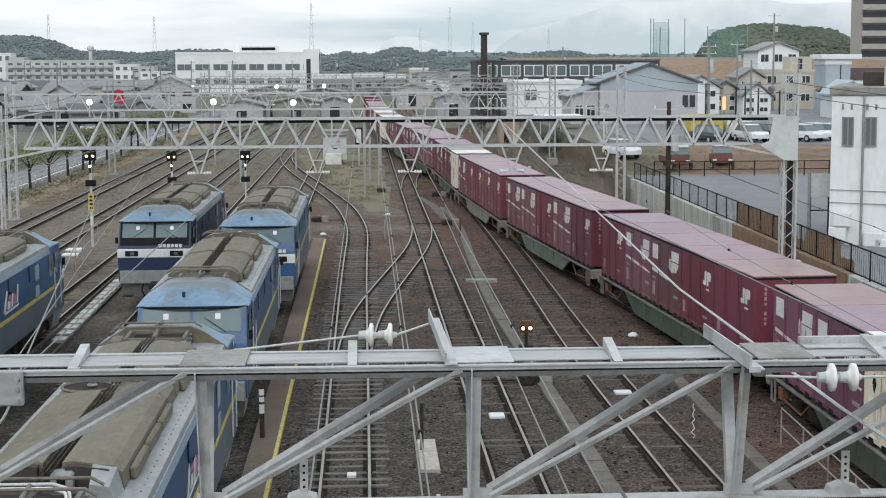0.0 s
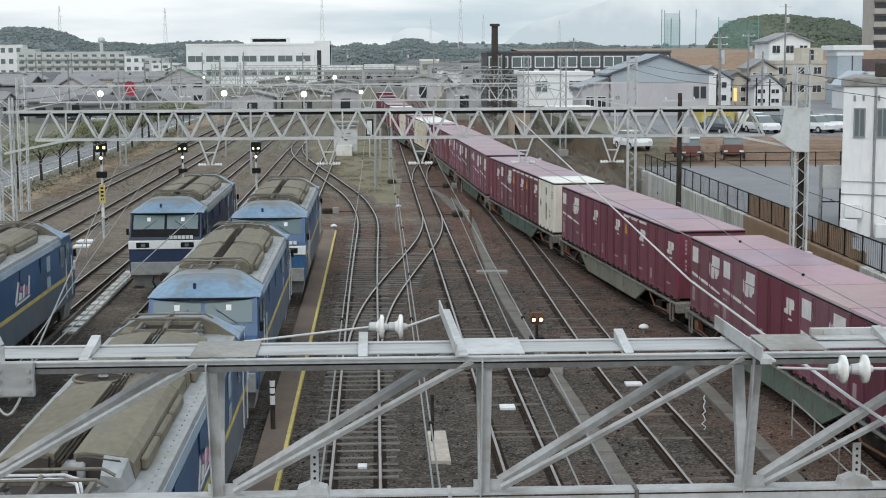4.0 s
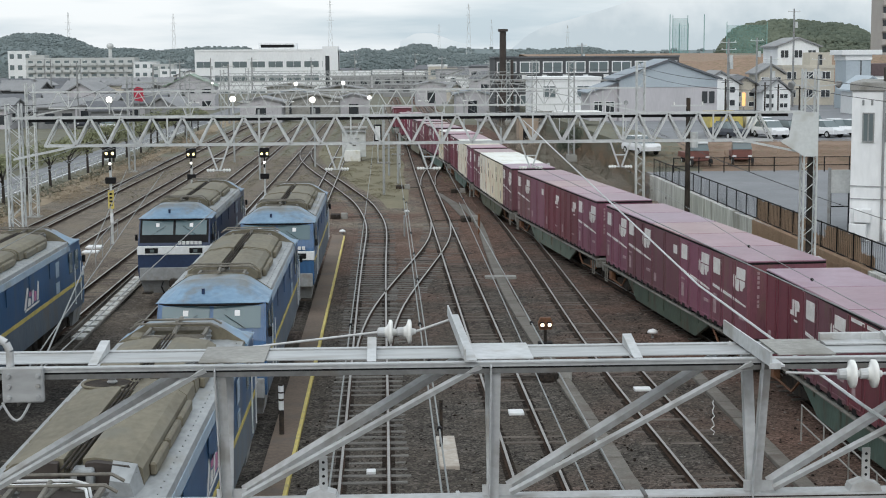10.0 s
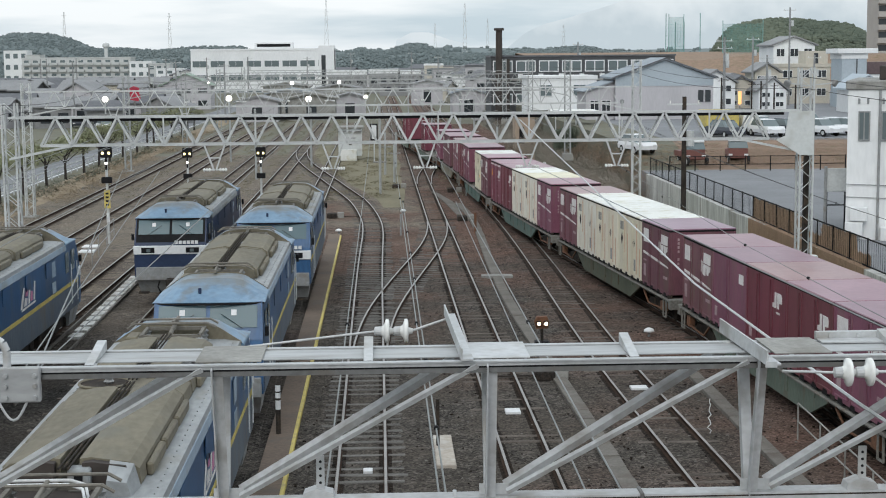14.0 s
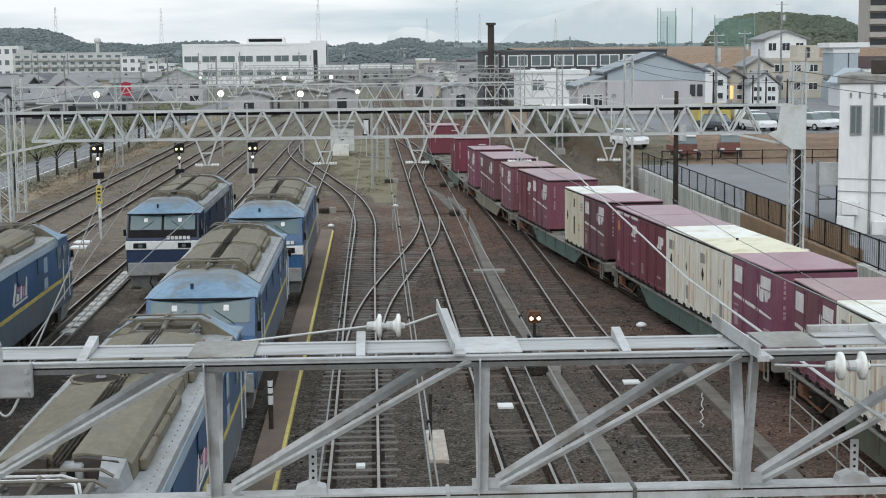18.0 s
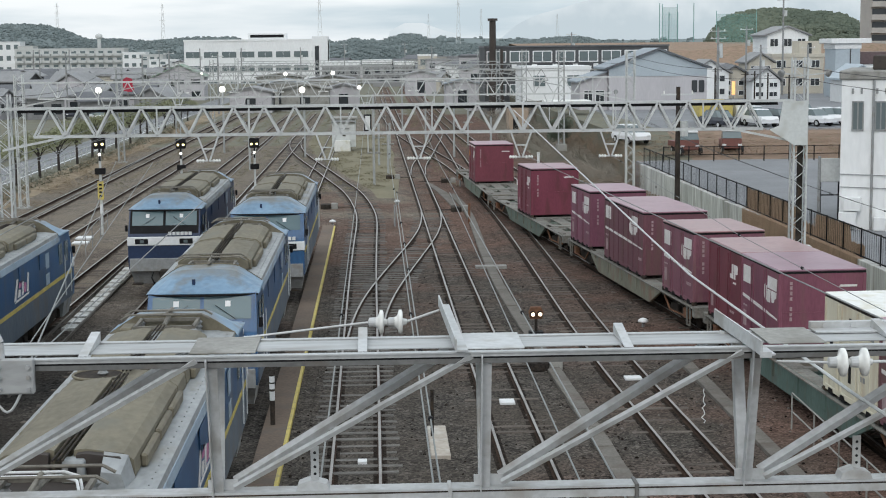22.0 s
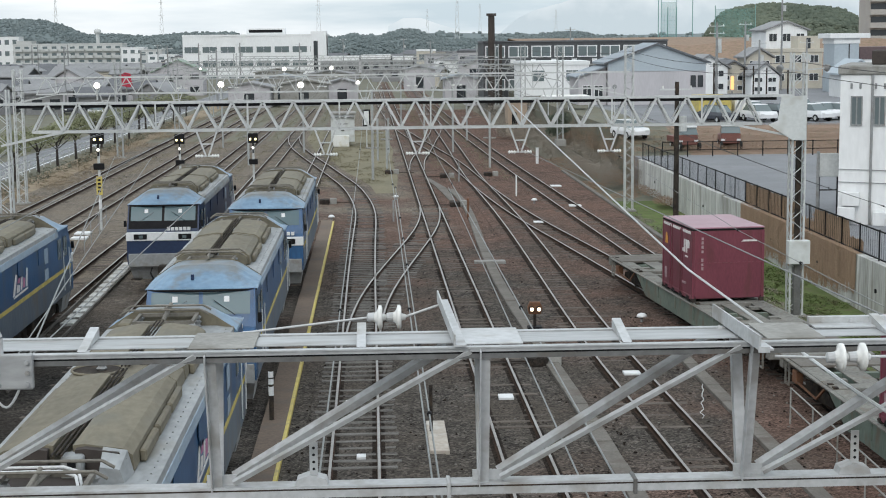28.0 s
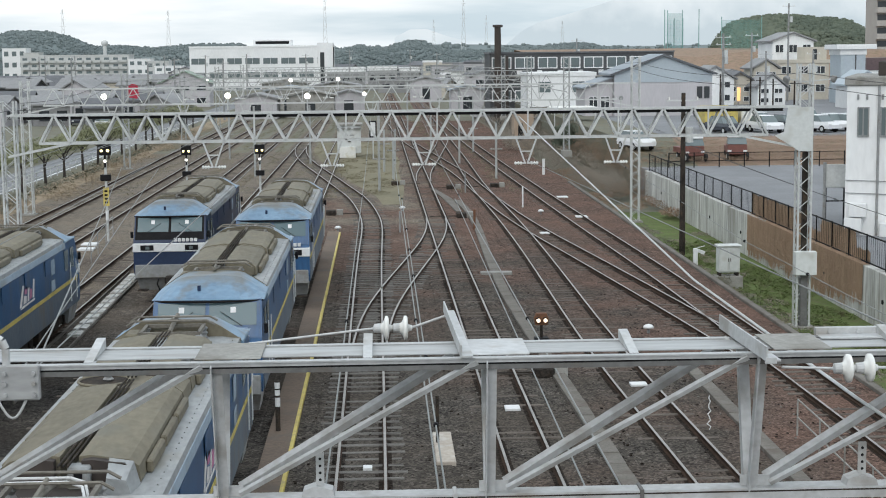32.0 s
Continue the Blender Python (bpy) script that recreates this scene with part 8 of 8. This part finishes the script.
car(24.0, 119.5, 1.25, CARRED, 5, "old red small truck with white roof at the lot's edge", "truck")
car(27.6, 120.0, 1.3, CARRED, -8, "old rusty small truck with white roof at the lot's edge", "truck")
car(20.4, 124, 1.9, CARWHITE, 15, "white car parked at the end of the lot")
tk = thing("box_truck", "yellow-covered box truck standing behind the bank", "truck")
part("cover", Geo().soft(28.5, 31.4, 136, 140, 3.35, 4.78, 0.08), YELLOW, tk, "bright yellow tarpaulin cover")
part("chassis", Geo().soft(28.7, 33.2, 136.2, 139.8, 2.9, 3.3, 0.03), IRON, tk)
part("cab", Geo().soft(31.8, 33.0, 136.3, 138.5, 3.2, 4.5, 0.15), CREAM_TOP, tk)
for xx in (29.3, 32.4):
    part("wheel", Geo().tube((xx, 136.15, 2.95), (xx, 136.45, 2.95), 0.38, n=14), DARK, tk)
for i in range(9):
    car(-38 - (i % 3) * 4.2 - i * 1.3, 215 + i * 9, 0.1, (CARWHITE, CARDARK, CARWHITE)[i % 3], rng2.uniform(0, 180), "car parked in the town street")


# ---------------------------------------------------------------- trees along the road
BARK = mat("dark_bark", (0.045, 0.038, 0.032), (0.025, 0.02, 0.018), rough=0.95, scale=3, fine=20)


def tree(x, y, z, h, spread, seed, label, leaf=LEAF, leaves=1100):
    root = thing("street_tree", label, "tree", "trees by the road")
    r = random.Random(seed)
    part("trunk", Geo().tube((x, y, z - 0.2), (x + r.uniform(-0.1, 0.1), y, z + h * 0.6), 0.13, 0.08, n=7), BARK, root)
    clumps = []
    for i in range(6):
        a = r.uniform(0, 6.28)
        q = Vector((x + math.cos(a) * spread * r.uniform(0.4, 0.9), y + math.sin(a) * spread * r.uniform(0.4, 0.9), z + h * r.uniform(0.68, 0.98)))
        part("limb", Geo().tube((x, y, z + h * r.uniform(0.4, 0.58)), q, 0.05, 0.02, n=5), BARK, root)
        clumps.append((q.x, q.y, q.z, spread * 0.55, spread * 0.55, h * 0.13))
    me = leaf_cloud("crown", clumps, leaves, 0.065, leaf, seed, 0.9)
    part("crown", me, None, root)


for i in range(17):
    y = 98 + i * 7.2
    tree(-25.7 + r3.uniform(-0.2, 0.2), y, 0.05, 3.4 + r3.uniform(-0.4, 0.5), 1.5, 40 + i, "slim roadside tree with a thin green crown")
plant("hedge", [(-33.5 + r3.uniform(-1.5, 1.5), yy, 0.7, 1.5, 2.4, 0.8) for yy in np.arange(100, 230, 2.2)], 22000, 0.11, LEAF, "olive green hedge beyond the road", 19)
plant("hedge", [(-24.6 + r3.uniform(-0.8, 0.4), yy, 0.15, 0.7, 1.5, 0.18) for yy in np.arange(96, 200, 1.8)], 6000, 0.06, OLIVE, "low olive shrubs between road and siding", 20)
road_line = tagged(new("road_marking"), "white dashed centre line on the road", "road marking", kind="structure")
for i in range(18):
    part("dash", Geo().box(-29.1, -28.95, 92 + i * 9, 96.5 + i * 9, 0.05, 0.092), LOCOWHITE, road_line)
part("edge_line", Geo().box(-27.35, -27.2, 80, 260, 0.05, 0.090), LOCOWHITE, road_line)
gr = thing("road_guard_fence", "grey steel guard fence along the road", "fence")
for i in range(46):
    part("post", Geo().bar((-26.6, 92 + i * 2.6, 0), (-26.6, 92 + i * 2.6, 0.95), 0.07, 0.07), GALVFAR, gr)
for z in (0.5, 0.9):
    part("rail", Geo().bar((-26.6, 92, z), (-26.6, 209, z), 0.05, 0.08), GALVFAR, gr)


# ---------------------------------------------------------------- distance
def wooded_ridge(name, y, pts, label, seed, size, bump, material=HILL):
    """A long wooded hill through (x, z) pairs: a smooth core under many crowns."""
    r = random.Random(seed)
    xs = np.linspace(pts[0][0], pts[-1][0], 70)
    zs = np.interp(xs, [p[0] for p in pts], [p[1] for p in pts])
    dep = 0.08 * y
    g = Geo().loft([[(x, y - dep, -3) for x in xs], [(x, y - dep * 0.45, z * 0.72 - 0.6) for x, z in zip(xs, zs)], [(x, y, z) for x, z in zip(xs, zs)], [(x, y + dep, -3) for x in xs]], close=False)
    for i in range(int(bump)):
        x = r.uniform(pts[0][0], pts[-1][0])
        z = float(np.interp(x, xs, zs))
        t = r.random() ** 1.2
        cy = y - dep * 0.95 * t
        cz = (z * (1 - 0.62 * t) if t < 0.47 else (z * 0.72 - 0.6) * (1 - (t - 0.47) / 0.6)) + r.uniform(-0.3, 0.45) * size
        s = size * r.choice((0.45, 0.6, 0.8, 1.0, 1.5)) * r.uniform(0.8, 1.2)
        ring = []
        for k in range(5):
            hgt = -0.7 + 1.4 * k / 4
            rad = math.sqrt(max(0.05, 1 - hgt * hgt)) * s
            ring.append([(x + rad * r.uniform(0.75, 1.2) * math.cos(a), cy + rad * r.uniform(0.75, 1.2) * math.sin(a), cz + hgt * s * r.uniform(0.75, 1.15)) for a in [6.283 * j / 6 for j in range(6)]])
        g.loft(ring)
    return solid(name, g, material, label, "hill", kind="structure", smooth=True)


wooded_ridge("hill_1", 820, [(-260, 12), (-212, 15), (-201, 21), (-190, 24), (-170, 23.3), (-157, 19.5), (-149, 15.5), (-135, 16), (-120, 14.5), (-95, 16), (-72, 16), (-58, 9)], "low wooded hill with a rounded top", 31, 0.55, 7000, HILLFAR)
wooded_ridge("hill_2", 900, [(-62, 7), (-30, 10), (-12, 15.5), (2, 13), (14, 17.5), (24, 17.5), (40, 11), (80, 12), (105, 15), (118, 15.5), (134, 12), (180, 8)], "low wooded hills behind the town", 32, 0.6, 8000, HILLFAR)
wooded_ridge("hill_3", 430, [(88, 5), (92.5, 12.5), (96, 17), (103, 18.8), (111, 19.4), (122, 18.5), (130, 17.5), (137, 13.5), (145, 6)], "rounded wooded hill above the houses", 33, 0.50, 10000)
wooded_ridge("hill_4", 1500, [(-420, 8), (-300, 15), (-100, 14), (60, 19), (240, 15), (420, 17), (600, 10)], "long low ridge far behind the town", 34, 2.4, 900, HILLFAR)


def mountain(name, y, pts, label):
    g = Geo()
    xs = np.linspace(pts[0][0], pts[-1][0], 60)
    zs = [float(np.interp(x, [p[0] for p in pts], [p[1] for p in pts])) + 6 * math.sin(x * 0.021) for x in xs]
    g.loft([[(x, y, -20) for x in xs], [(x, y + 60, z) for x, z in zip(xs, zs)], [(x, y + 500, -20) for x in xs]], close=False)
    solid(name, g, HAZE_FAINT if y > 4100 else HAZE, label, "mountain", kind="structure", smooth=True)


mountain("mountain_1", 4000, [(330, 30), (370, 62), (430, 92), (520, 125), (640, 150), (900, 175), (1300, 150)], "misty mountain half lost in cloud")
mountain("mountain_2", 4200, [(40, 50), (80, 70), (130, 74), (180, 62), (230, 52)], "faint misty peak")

# loose pale and dark stones strewn over the near ballast
def strewn(name, count, material, label, seed, y0, y1):
    r = random.Random(seed)
    g = Geo()
    for _ in range(count):
        y = y0 + (y1 - y0) * r.random() ** 1.5
        x = r.uniform(-2.2, 13.6)
        a, b, h = r.uniform(0.02, 0.05), r.uniform(0.02, 0.05), r.uniform(0.015, 0.035)
        z = -0.158 if abs(x + 0.1) < 2.2 or 1.9 < x < 5.0 or 5.9 < x < 9.0 else -0.172
        g.prism([(x - a, z), (x + a, z), (x + a * r.uniform(0.3, 0.8), z + h), (x - a * r.uniform(0.3, 0.8), z + h * r.uniform(0.6, 1))], y - b, y + b)
    solid(name, g, material, label, "stones", kind="stuff")


strewn("loose_stone", 700, TROUGH, "loose pale stones and litter on the ballast", 61, 26, 75)
strewn("loose_stone", 1300, STRIP, "loose dark rusty stones on the ballast", 62, 26, 70)

# ---------------------------------------------------------------- sleepers, nearest ones singly
for root, fx, y0, y1, n0, n1, pale in LATE:
    rest = Geo()
    y = y0
    while y < min(y1, 230):
        dx = float(fx(y + 0.5)) - float(fx(y - 0.5))
        x = float(fx(y))
        if n0 <= y <= n1:
            ob = part("sleeper", (SLEEPER_ME if pale else DUSTY_ME)[rng.randrange(2)], None, root)
            ob.matrix_basis = pose(x + rng.uniform(-0.06, 0.06), y, rng.uniform(-0.048, 0.010) if not pale else rng.uniform(-0.030, 0.014), 0, 0, -math.degrees(math.atan(dx)) + rng.uniform(-1.5, 1.5))
        else:
            rest.box(x - 1.05, x + 1.05, y - 0.1, y + 0.1, -0.27, (-0.125 if pale else -0.138) + rng.uniform(-0.04, 0.006))
        y += 0.64 + rng.uniform(-0.04, 0.04)
    if rest.v:
        tagged(part("sleeper_bed", rest, SLEEPER if pale else DUSTY, root), kind="stuff")


def motions():
    for ob, w, m in TRAIN:
        walk(ob, [(t, wagon_pose(w, t) @ m) for t in range(0, 33)])


motions()
